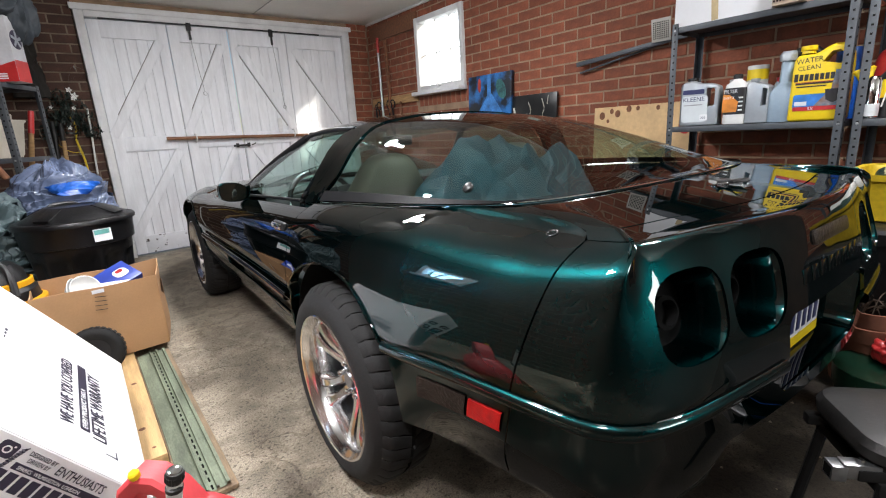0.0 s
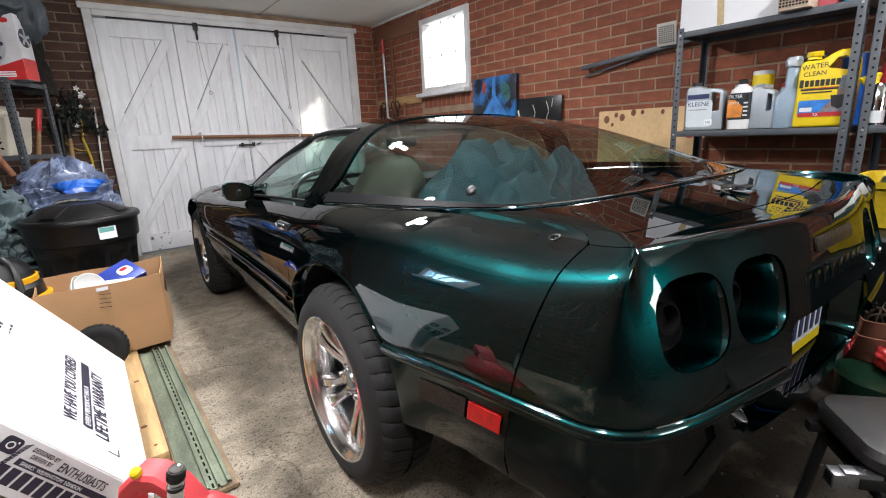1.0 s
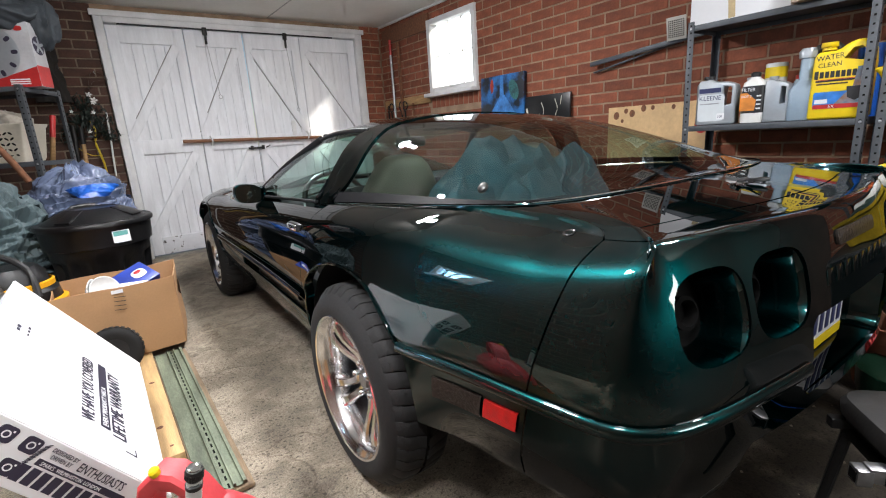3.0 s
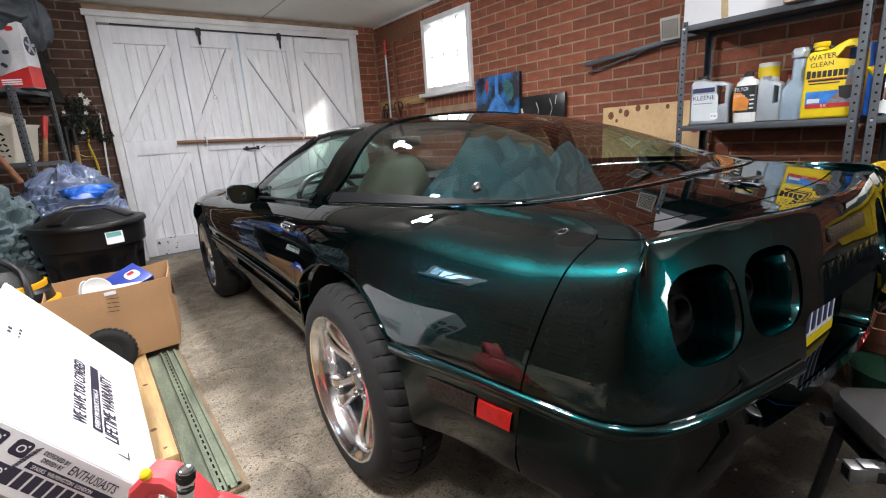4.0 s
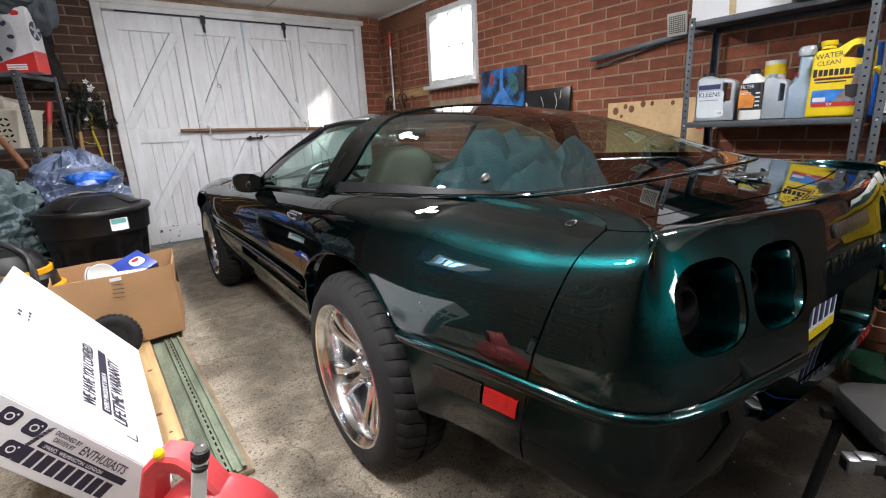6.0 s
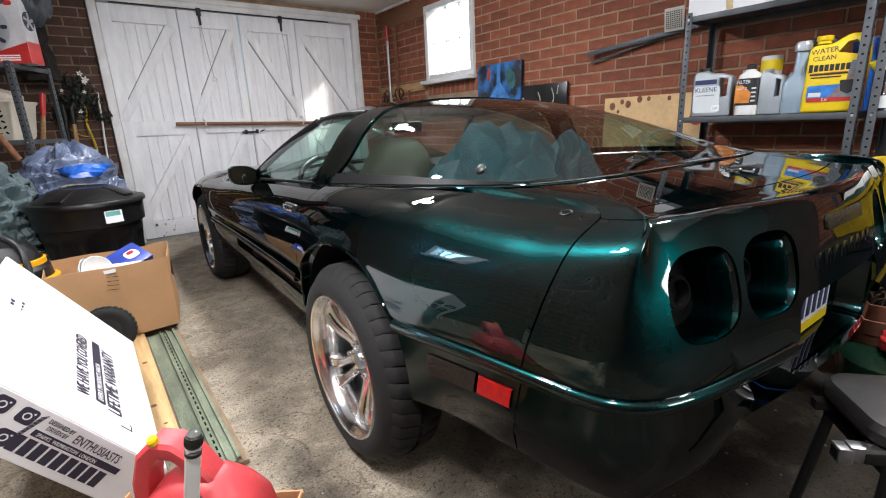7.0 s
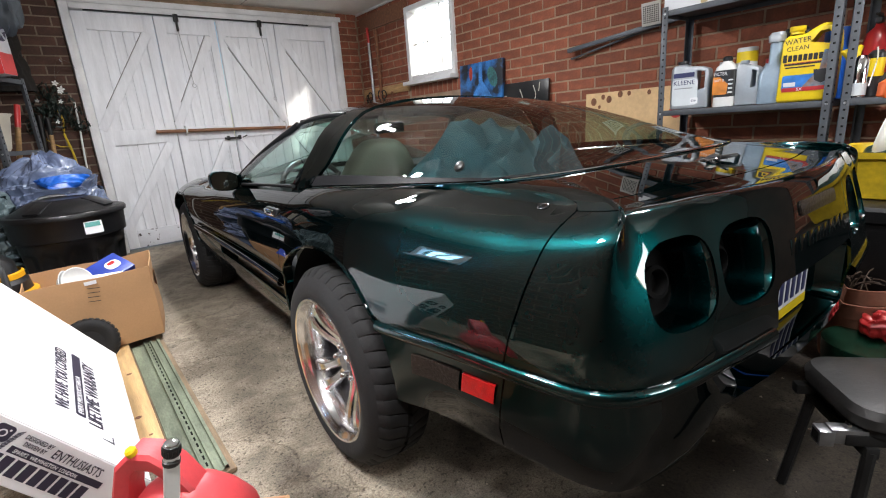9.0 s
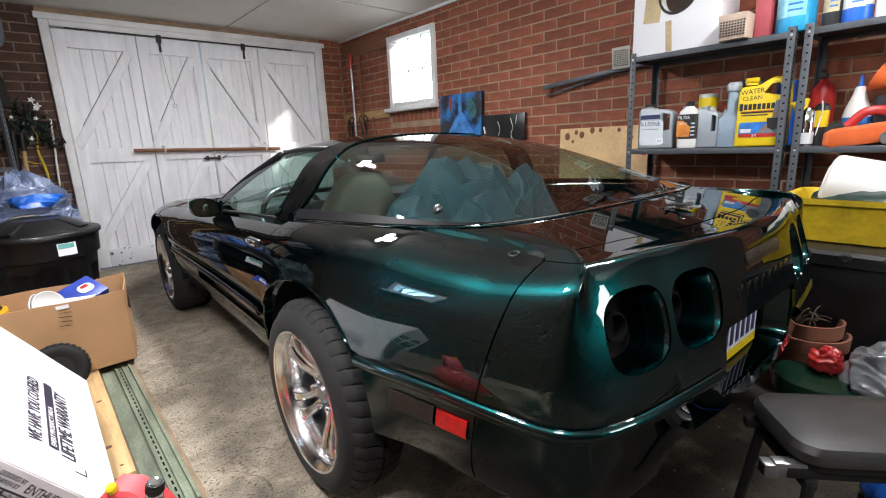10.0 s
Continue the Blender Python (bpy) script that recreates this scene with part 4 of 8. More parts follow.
# plate pocket and plate
bm = B()
loft(bm, [[(x * f, y, 0.573 + z * f) for x, z in rrect(0.535, 0.18, 0.033)] for y, f in ((-0.975, 1.0), (-0.935, 0.97), (-0.915, 0.94))] + [[(0.0, -0.915, 0.573)] * 24], close_v=True)
bmesh.ops.remove_doubles(bm, verts=bm.verts, dist=1e-5)
part("plate_pocket", bm, M_PAINT, car)
bm = B()
box(bm, (0, -0.922, 0.570), (0.305, 0.003, 0.153), 0.0012)
plate = part("number_plate", bm, M_PLATE, car, "white and yellow number plate behind a smoked edge")
bm = B()
box(bm, (0, -0.9243, 0.508), (0.30, 0.0016, 0.026))
box(bm, (0, -0.9243, 0.637), (0.30, 0.0016, 0.016))
part("plate_band", bm, M_YELLOW, plate)
for k in range(7):
    bm = B()
    box(bm, (-0.123 + 0.041 * k, -0.9245, 0.573), (0.024, 0.0016, 0.078), 0.0006)
    part("plate_bar", bm, M_NAVY, plate)
# raised badge bars and the high red reflector
for k in range(8):
    bm = B()
    box(bm, (0, 0, 0), (0.034, 0.034, 0.0024), 0.0008, tail_frame(-0.175 + 0.05 * k, 0.732))
    part("badge_bar", bm, M_PAINT, car)
bm = B()
prism(bm, rrect(0.245, 0.034, 0.01), -0.004, 0.002, tail_frame(0.0, 0.806), 0.0015)
part("brake_light", bm, M_DARKLENS, car, "dark red high brake light")
# rub moulding round the body
def moulding(s0, s1, mirror, z0):
    bm = B()
    rows = []
    for s in [x for x in ST if s0 <= x <= s1]:
        p, n = plan_at(s)
        c = flank_point(s, 8)
        o = -n
        rows.append([Vector((c.x, c.y, z0 + a)) + o * b for a, b in ((-0.016, -0.012), (-0.014, 0.006), (-0.006, 0.010), (0.004, 0.010), (0.011, 0.007), (0.015, 0.001), (0.016, -0.008))])
    if mirror:
        rows = [[Vector((-v.x, v.y, v.z)) for v in r] for r in rows]
    loft(bm, rows)
    part("rub_moulding", bm, M_PAINT, car)


for mir in (False, True):
    moulding(0.27, s_of_y(-0.30), mir, 0.562)
    moulding(s_of_y(0.395), s_of_y(2.05), mir, 0.520)
    # rolled lip along each wheel opening
    for ya in (0.0, FA):
        pts = []
        for k in range(49):
            c = math.cos(math.pi * k / 48)
            y = ya + (0.396 if c > 0 else 0.354) * c
            s_ = s_of_y(y)
            q = flank_point(s_, 8)
            z = arch_z(y)
            p, n = plan_at(s_)
            q = p + n * curve_at(INSET, z)
            pts.append(Vector((-q.x if mir else q.x, y, z)) + Vector((0.002 if mir else -0.002, 0, 0)))
        bm = B()
        tube(bm, pts, 0.0045, 6)
        part("arch_lip", bm, M_PAINT, car)

# deck round the hatch glass: behind it between the bumper and the glass, and beside it ahead of the wing
for mir in (False, True):
    for lo_s, hi_s in ((0.0, SEAM), (S1, S_HATCH)):
        bm = B()
        rows = []
        for s in [x for x in ST if lo_s <= x <= hi_s]:
            lo = brow(s) + 0.016 if s < SEAM else 0.0
            rows.append([deck_point(s, lo + (1 - lo) * t) for t in (0.0, 0.2, 0.4, 0.6, 0.8, 1.0)])
            rows[-1].append(glass_point(s) + Vector((0, 0, -0.03)))
        if mir:
            rows = [[Vector((-v.x, v.y, v.z)) for v in r] for r in rows]
        loft(bm, rows)
        panel("rear_deck", bm, M_PAINT, "", 0.006, 50)


# hatch glass
def hatch_z(y):
    return curve_at([(-0.60, 0.914), (-0.50, 0.930), (-0.37, 0.970), (-0.15, 1.052), (0.1, 1.122), (0.3, 1.152), (0.5, 1.166)], y)


def gb_at(y):
    for a, b in zip(_gb, _gb[1:]):
        if a.y <= y <= b.y:
            return a.lerp(b, (y - a.y) / max(1e-6, b.y - a.y)).x
    return _gb[-1].x if y > 0 else 0.0


SECT = [(1.0, 0.0), (0.955, 0.14), (0.91, 0.28), (0.865, 0.44), (0.815, 0.60), (0.74, 0.75), (0.64, 0.85), (0.51, 0.915), (0.30, 0.975), (0.0, 1.0)]
_sect = spline([(x, z, 0) for x, z in SECT], 101)


def section(a):
    """The cabin's cross-section, from the left foot (a = 0) over the top to the right foot (a = pi)."""
    t = a / (math.pi / 2)
    sg = -1
    if t > 1:
        t, sg = 2 - t, 1
    k = min(99, int(t * 100))
    p = _sect[k].lerp(_sect[k + 1], t * 100 - k)
    return sg * p.x, p.y


def hatch_point(y, a, lift=0.0):
    vb = abs(gb_at(y))
    zb = glass_z(y) + 0.006
    zc = max(hatch_z(y), zb + 0.002)
    x, z = section(a)
    return Vector((x * (vb + lift), y, zb + (zc - zb + lift) * z))


NA = 28


def hoop_back(f):
    """Where the roof hoop's rear edge stands at the fraction f of the cabin's height."""
    return curve_at([(0.0, 0.405), (0.27, 0.352), (0.60, 0.341), (0.76, 0.355), (0.90, 0.42), (1.0, 0.445)], f)


def hoop_front(f):
    return 0.505 + 0.03 * (1 - f) ** 2


ys = [-0.590, -0.575, -0.56, -0.54, -0.51, -0.47, -0.42, -0.36, -0.29, -0.2, -0.1, 0.0, 0.1, 0.2, 0.3, 0.385]
bm = B()
rows = []
for y in ys:
    row = []
    for i in range(NA + 1):
        a = math.pi * i / NA
        k = (hoop_back(section(a)[1]) + 0.02 + 0.590) / (0.385 + 0.590)
        row.append(hatch_point(-0.590 + (y + 0.590) * k, a))
    rows.append(row)
loft(bm, rows)
g = part("hatch_glass", bm, M_CARGLASS, car, "large curved green-tinted hatch glass")
for sgn in (1, -1):
    bm = B()
    tube(bm, [Vector((glass_point(q).x * sgn, glass_point(q).y, glass_point(q).z + 0.004)) for q in np.linspace(0.0, S_HATCH - 0.06, 60)], 0.0028, 6)
    part("glass_trim", bm, M_CHROME, g, "thin bright trim along the glass")
for sgn in (1, -1):
    bm = B()
    rows = []
    for y in ys[3:]:
        aa = [0.0, 0.04, 0.08, 0.115]
        rows.append([hatch_point(y, a if sgn > 0 else math.pi - a, 0.007) for a in aa])
    loft(bm, rows)
    part("glass_border", bm, M_BAND, g)
bm = B()
lathe(bm, [(0.0, 0.0), (0.014, 0.0), (0.017, 0.005), (0.015, 0.011), (0.008, 0.014), (0.0, 0.015)], 24, pose(-0.590, -0.330, 0.932, 0, -48, 0))
part("hatch_knob", bm, M_TRIMBLK, g)

# roof hoop, targa panel, pillars, windscreen, side windows
BELT = [(0.30, 0.858), (0.46, 0.851), (0.85, 0.834), (1.3, 0.812), (1.5, 0.804)]


def cabin_edge(y, a):
    """The roof and upper sides ahead of the hatch; a runs from the left belt over the top."""
    zb = curve_at(BELT, y) + 0.004
    vb = curve_at([(0.38, 0.727), (0.55, 0.752), (1.1, 0.755)], y)
    zc = curve_at([(0.4, 1.163), (0.7, 1.172), (0.9, 1.163), (1.06, 1.135)], y)
    x, z = section(a)
    return Vector((x * vb, y, zb + (zc - zb) * z))


bm = B()
rows = []
for i in range(10):
    row = []
    for k in range(NA + 1):
        a = math.pi * k / NA
        f = section(a)[1]
        y = hoop_back(f) + (hoop_front(f) - hoop_back(f)) * i / 9
        w = max(0.0, min(1.0, (y - 0.36) / 0.12))
        row.append(hatch_point(min(y, 0.47), a, 0.006).lerp(cabin_edge(y, a) + Vector((0, 0, 0.004)), w))
        row[-1].y = y
    row.insert(0, row[0] + Vector((-0.004, 0, -0.03)))
    row.append(row[-1] + Vector((0.004, 0, -0.03)))
    rows.append(row)
loft(bm, rows)
panel("roof_hoop", bm, M_PAINT, "", 0.012)
bm = B()
rows = []
for y in (0.509, 0.58, 0.68, 0.78, 0.87, 0.95, 1.01, 1.04):
    rows.append([cabin_edge(y, a) + Vector((0, 0, 0.003 - 0.010 * max(0, (y - 0.95) / 0.1))) for a in np.linspace(0.92, math.pi - 0.92, 21)])
loft(bm, rows)
panel("roof_panel", bm, M_PAINT, "", 0.02)
bm = B()
BASY = 1.84
rows = []
for i in range(9):
    t = i / 8
    row = []
    for k in range(15):
        u = -1 + 2 * k / 14
        top = cabin_edge(1.045, math.pi / 2 - u * (math.pi / 2 - 0.92) * 0.985)
        bas = Vector((u * 0.725, BASY - 0.32 * abs(u) ** 2.2, 0.815 - 0.012 * abs(u)))
        q = top.lerp(bas, t)
        q.z += 0.035 * math.sin(math.pi * t)
        row.append(q)
    rows.append(row)
loft(bm, rows)
part("windscreen", bm, M_SIDEGLASS, car, "clear raked windscreen")
for sx in (-1, 1):
    bm = B()
    a = cabin_edge(1.04, 0.90 if sx < 0 else math.pi - 0.90)
    tube(bm, [a, a.lerp(Vector((sx * 0.735, 1.50, 0.806)), 0.5) + Vector((0, 0, 0.016)), (sx * 0.735, 1.51, 0.803)], 0.019, 10, 10)
    part("screen_pillar", bm, M_TRIMBLK, car)
    bm = B()
    rows = []
    for k in range(13):
        y, yt = 0.53 + 0.97 * k / 12, 0.50 + 1.0 * k / 12
        top = cabin_edge(min(yt, 1.04), 0.90 if sx < 0 else math.pi - 0.90)
        if yt > 1.04:
            t = (yt - 1.04) / (1.50 - 1.04)
            top = top.lerp(Vector((sx * 0.735, 1.51, 0.803)), t)
            top.z += 0.03 * math.sin(math.pi * t)
        bot = Vector((sx * 0.752, y, curve_at(BELT, y) + 0.004))
        rows.append([bot.lerp(top, t) + Vector((sx * 0.02 * math.sin(math.pi * t), 0, 0)) for t in (0, 0.25, 0.5, 0.75, 1.0)])
    loft(bm, rows)
    part("side_window", bm, M_SIDEGLASS, car)
    bm = B()
    tube(bm, [cabin_edge(y, 0.90 if sx < 0 else math.pi - 0.90) + Vector((sx * 0.004, 0, -0.004)) for y in np.linspace(0.51, 1.04, 8)], 0.011, 8)
    part("window_seal", bm, M_TRIMBLK, car)
    bm = B()
    tube(bm, [(sx * 0.756, y, curve_at(BELT, y) + 0.004) for y in np.linspace(0.50, 1.48, 12)], 0.007, 8)
    part("belt_seal", bm, M_TRIMBLK, car)

# bonnet and nose
bm = B()
rows = []
for s in [x for x in ST if x >= s_of_y(1.47)][::2]:
    e = flank_point(s, NR - 1)
    rows.append([Vector((e.x * t, max(e.y, 1.5 + (1 - abs(t)) * 0.36) if e.y < 1.9 else e.y, e.z + 0.03 * (1 - t * t))) for t in (1.0, 0.8, 0.55, 0.3, 0.1, -0.1, -0.3, -0.55, -0.8, -1.0)])
loft(bm, rows)
panel("bonnet", bm, M_PAINT)
bm = B()
ss = [s for s in ST if s >= s_of_y(3.15)]
loft(bm, [[flank_point(s, k) for k in range(NR)] for s in ss])
loft(bm, [[Vector((-flank_point(s, k).x, flank_point(s, k).y, flank_point(s, k).z)) for k in range(NR)] for s in ss])
bmesh.ops.remove_doubles(bm, verts=bm.verts, dist=1e-5)
panel("front_bumper", bm, M_PAINT)

# underside and wheel wells
bm = B()
box(bm, (0, 1.40, 0.30), (1.10, 3.8, 0.14), 0.02)
box(bm, (0, -0.60, 0.50), (1.1, 0.52, 0.10), 0.02)
part("underbody", bm, M_HOLE, car)
for sx in (-1, 1):
    for ya in (0.0, FA):
        bm = B()
        rows = []
        a0, a1 = (-0.05, math.pi - 0.46) if ya == 0.0 else (-0.05, math.pi + 0.05)
        for k in range(25):
            a = a0 + (a1 - a0) * k / 24
            y, z = ya + (ARCH + 0.012) * math.cos(a), RW + (ARCH + 0.012) * math.sin(a)
            rows.append([(sx * 0.865, y, z), (sx * 0.58, y, z), (sx * 0.56, ya, RW)])
        loft(bm, rows)
        part("wheel_liner", bm, M_HOLE, car)


# ---- wheels; the axle lies along x, the outside towards -x ----
def wheel(name, x, y, side, width, dish):
    w = sub(name, car)
    w.matrix_local = pose(x, y, RW) @ pose(0, 0, 0, 0, 0, 0 if side < 0 else 180) @ pose(0, 0, 0, 22, 0, 0)
    h = width / 2
    ax = pose(0, 0, 0, 0, -90, 0)
    prof = [(0.222, -h + 0.012), (0.236, -h + 0.002), (0.262, -h - 0.004), (0.285, -h + 0.004), (0.300, -h + 0.020), (0.312, -h + 0.035)]
    tread = []
    zz = np.linspace(-h + 0.036, h - 0.036, 17)
    for i, z in enumerate(zz):
        tread.append((0.3175 if i not in (4, 8, 12) else 0.312, z))
    back = [(0.312, h - 0.035), (0.300, h - 0.020), (0.285, h - 0.006), (0.262, h), (0.236, h - 0.006), (0.222, h - 0.012)]
    bm = B()
    lathe(bm, [(r, -z) for r, z in prof] + [(r, -z) for r, z in tread] + [(r, -z) for r, z in back], 72, ax, caps=False)
    tyre = part("tyre", bm, M_RUBBER, w, "worn black road tyre")
    # tread: curved blocks parted by fine grooves, running over the shoulders
    bm = B()
    across = ((0.006, 0.3255), (0.030, 0.3255), (0.055, 0.3250), (h - 0.042, 0.3225), (h - 0.031, 0.3135), (h - 0.021, 0.3012))
    for sg in (-1, 1):
        for i in range(44):
            a = 2 * math.pi * (i + 0.25 * (sg > 0)) / 44
            rows = []
            for z, r in across:
                mid, half = a + 0.10 * ((z - 0.006) / h) ** 0.6, math.pi / 44 - 0.0055
                rows.append([ax @ Vector((rr * math.cos(mid + q), rr * math.sin(mid + q), sg * z)) for q, rr in ((-half, r - 0.012), (-half, r - 0.0012), (-half * 0.9, r), (half * 0.9, r), (half, r - 0.0012), (half, r - 0.012))])
            loft(bm, rows)
    part("tread", bm, M_RUBBER, tyre, sharp=35)
    # rim: outer lip, deep polished barrel, back
    bm = B()
    lathe(bm, [(0.219, h - 0.018), (0.234, h - 0.009), (0.236, h - 0.004), (0.232, h + 0.000), (0.226, h - 0.002), (0.222, h - 0.010), (0.213, h - 0.018), (0.208, h - 0.03), (0.203, h - dish * 0.7), (0.198, h - dish - 0.02), (0.20, -h + 0.03), (0.215, -h + 0.012)], 72, ax, caps=False)
    rim = part("rim", bm, M_ALU, w, "polished aluminium rim")
    zf = h - dish
    bm = B()
    lathe(bm, [(0.0, zf - 0.004), (0.026, zf - 0.004), (0.030, zf - 0.010), (0.033, zf - 0.028), (0.078, zf - 0.024), (0.086, zf - 0.032), (0.088, zf - 0.07), (0.0, zf - 0.07)], 40, ax)
    part("hub", bm, M_ALUD, rim, "cast hub centre")
    # black disc added behind the spokes, standing in for the shade in the gaps
    bm = B()
    lathe(bm, [(0.0, zf - 0.085), (0.197, zf - 0.085), (0.197, zf - 0.092), (0.0, zf - 0.092)], 40, ax)
    part("dark_backing", bm, M_HOLE, rim)
    for k in range(5):
        a = 2 * math.pi * k / 5
        for sg in (-1, 1):
            bm = B()
            rows = []
            for t in np.linspace(0, 1, 9):
                r = 0.060 + (0.203 - 0.060) * t
                off = sg * (0.0175 + 0.020 * t ** 1.4) + 0.008 * math.sin(math.pi * t)
                wd = 0.0145 + 0.009 * abs(2 * t - 0.9) ** 2
                zt = zf - 0.024 + 0.044 * math.sin(math.pi * 0.5 * t) ** 1.5
                rows.append([ax @ (Matrix.Rotation(a, 4, "Z") @ Vector((r, off + dx, zz))) for dx, zz in ((-wd, zt - 0.042), (-wd * 0.95, zt - 0.007), (-wd * 0.6, zt), (wd * 0.6, zt), (wd * 0.95, zt - 0.007), (wd, zt - 0.042))])
            loft(bm, rows, close_v=True, cap=True)
            part("spoke", bm, M_ALU, rim)
        bm = B()
        m = ax @ Matrix.Rotation(a + math.pi / 5, 4, "Z") @ pose(0.056, 0, zf - 0.028)
        lathe(bm, [(0.015, -0.01), (0.0155, 0.004), (0.0105, 0.006), (0.010, 0.026), (0.006, 0.031), (0.0, 0.032)], 12, m)
        part("wheel_nut", bm, M_CHROME, rim)
    bm = B()
    lathe(bm, [(0.05, -h + 0.05), (0.165, -h + 0.05), (0.165, -h + 0.075), (0.05, -h + 0.075)], 40, ax)
    part("brake_disc", bm, M_ALUD, w)
    bm = B()
    tube(bm, [(0, 0, 0), (0.3, 0, 0)], 0.03, 8)
    part("axle_stub", bm, M_HOLE, w)
    return w


for sx in (-1, 1):
    wheel("wheel", sx * 0.818, 0.0, sx, 0.215, 0.062)
    wheel("wheel", sx * 0.770, FA, sx, 0.255, 0.06)

# marker lamps, door handle, mirror, fuel lock, aerial-side trim
for sx in (-1, 1):
    def on_flank(y, z, out):
        s = s_of_y(y)
        p, n = plan_at(s)
        k = [i for i, q in enumerate(ROWZ) if q >= z][0]
        a, b = flank_point(s, k - 1), flank_point(s, k)
        q = a.lerp(b, (z - a.z) / max(1e-6, b.z - a.z)) - n * out
        return Vector((q.x * (1 if sx < 0 else -1), q.y, q.z))
    for nm, y0, y1, z0, z1, mt, lb in (("side_marker", -0.676, -0.586, 0.456, 0.512, M_REDLENS, "red side reflector"), ("side_lens", -0.578, -0.425, 0.452, 0.515, M_DARKLENS, "smoked side lens")):
        bm = B()
        rows = []
        for i in range(7):
            y = y0 + (y1 - y0) * i / 6
            rows.append([on_flank(y, z0, -0.004), on_flank(y, z0 + 0.003, 0.005), on_flank(y, (z0 + z1) / 2, 0.006), on_flank(y, z1 - 0.003, 0.005), on_flank(y, z1, -0.004)])
        V = loft(bm, rows)
        part(nm, bm, mt, car, lb)
    # handle in its recess
    bm = B()
    c = on_flank(0.484, 0.760, -0.008)
    box(bm, c, (0.02, 0.125, 0.058), 0.008)
    h = part("handle_recess", bm, M_TRIMBLK, car)
    bm = B()
    box(bm, c + Vector((sx * 0.012, 0.008, 0.012)), (0.012, 0.10, 0.024), 0.005)
    part("handle", bm, M_CHROME, h, "bright door handle")
    # mirror
    mir_ = sub("door_mirror", car)

    def mshape(u, v, back=0.0):
        """The mirror's outline: blunt outside, drawn out towards the door."""
        return (sx * (0.853 + u - 0.012), 1.215 + back + 0.12 * u, 0.846 + v * (1.0 if u > -0.02 else 1 - 0.35 * (-0.02 - u) / 0.05) + 0.10 * u)

    out = [(0.145 / 2 * math.copysign(abs(math.cos(a)) ** 0.62, math.cos(a)), 0.098 / 2 * math.copysign(abs(math.sin(a)) ** 0.62, math.sin(a))) for a in [2 * math.pi * k / 32 for k in range(32)]]
    bm = B()
    loft(bm, [[mshape(u * f, v * f, bk) for u, v in out] for bk, f in ((0.010, 0.90), (0.0, 0.93), (0.002, 0.99), (0.02, 1.0), (0.05, 0.97), (0.085, 0.84), (0.11, 0.60), (0.122, 0.25))], close_v=True, cap=True)
    part("housing", bm, M_PAINT, mir_)
    bm = B()
    bm.faces.new([bm.verts.new(mshape(u * 0.88, v * 0.88, 0.0035)) for u, v in out])
    part("mirror_glass", bm, M_MIRROR, mir_, smooth=False)
    bm = B()
    loft(bm, [[(sx * 0.795, 1.25, 0.82), (sx * 0.795, 1.31, 0.82), (sx * 0.795, 1.31, 0.86), (sx * 0.795, 1.25, 0.86)], [(sx * 0.755, 1.26, 0.79), (sx * 0.755, 1.40, 0.79), (sx * 0.750, 1.38, 0.84), (sx * 0.750, 1.27, 0.87)]], close_v=True, cap=True)
    part("stalk", bm, M_PAINT, mir_)
# twin tailpipes
for x in (-0.27, -0.17, 0.17, 0.27):
    bm = B()
    rows = [[(x + a * f, y, 0.30 + b * f) for a, b in rrect(0.085, 0.070, 0.02)] for y, f in ((-0.35, 0.9), (-0.74, 0.98), (-0.80, 1.0), (-0.805, 1.03), (-0.80, 0.95), (-0.60, 0.90))]
    loft(bm, rows, close_v=True)
    part("tailpipe", bm, mat("sooty_steel", (0.10, 0.09, 0.085), 0.4, metal=0.8, vary=0.4, scale=12, bump=0.2) if x == -0.27 else bpy.data.materials["sooty_steel"], car, "sooty rectangular tailpipe")
_s = SEAM + 0.10
_e, _g = flank_point(_s, NR - 1), glass_point(_s)
_p = flank_point(_s, NR - 2).lerp(_e, 0.95)
_n = (_e - flank_point(_s, NR - 2)).cross(Vector((0, 1, 0))).normalized()
_n = _n if _n.z > 0 else -_n
bm = B()
lathe(bm, [(0.0, -0.002), (0.007, -0.002), (0.009, 0.001), (0.012, 0.002), (0.0135, 0.001), (0.0135, -0.004)], 24, Matrix.Translation(_p) @ _n.to_track_quat("Z", "Y").to_matrix().to_4x4(), caps=False)
part("lock_ring", bm, M_TRIMBLK, car)

# cabin
INNER = mat("dark_cabin_trim", (0.02, 0.021, 0.022), 0.7, vary=0.2, bump=0.1)
bm = B()
box(bm, (0, 0.7, 0.38), (1.36, 2.2, 0.10), 0.02)
box(bm, (0, -0.1, 0.66), (1.16, 0.86, 0.06), 0.02)
box(bm, (0, 0.31, 0.55), (1.20, 0.05, 0.30), 0.01)
part("cabin_floor", bm, INNER, car)
bm = B()
rows = []
for x in np.linspace(-0.68, 0.68, 13):
    rows.append([(x, 1.22, 0.55), (x, 1.20, 0.72), (x, 1.24, 0.80 + 0.02 * math.cos(x * 4)), (x, 1.40, 0.825), (x, 1.85, 0.80), (x, 1.85, 0.55)])
loft(bm, rows)
part("dashboard", bm, INNER, car)


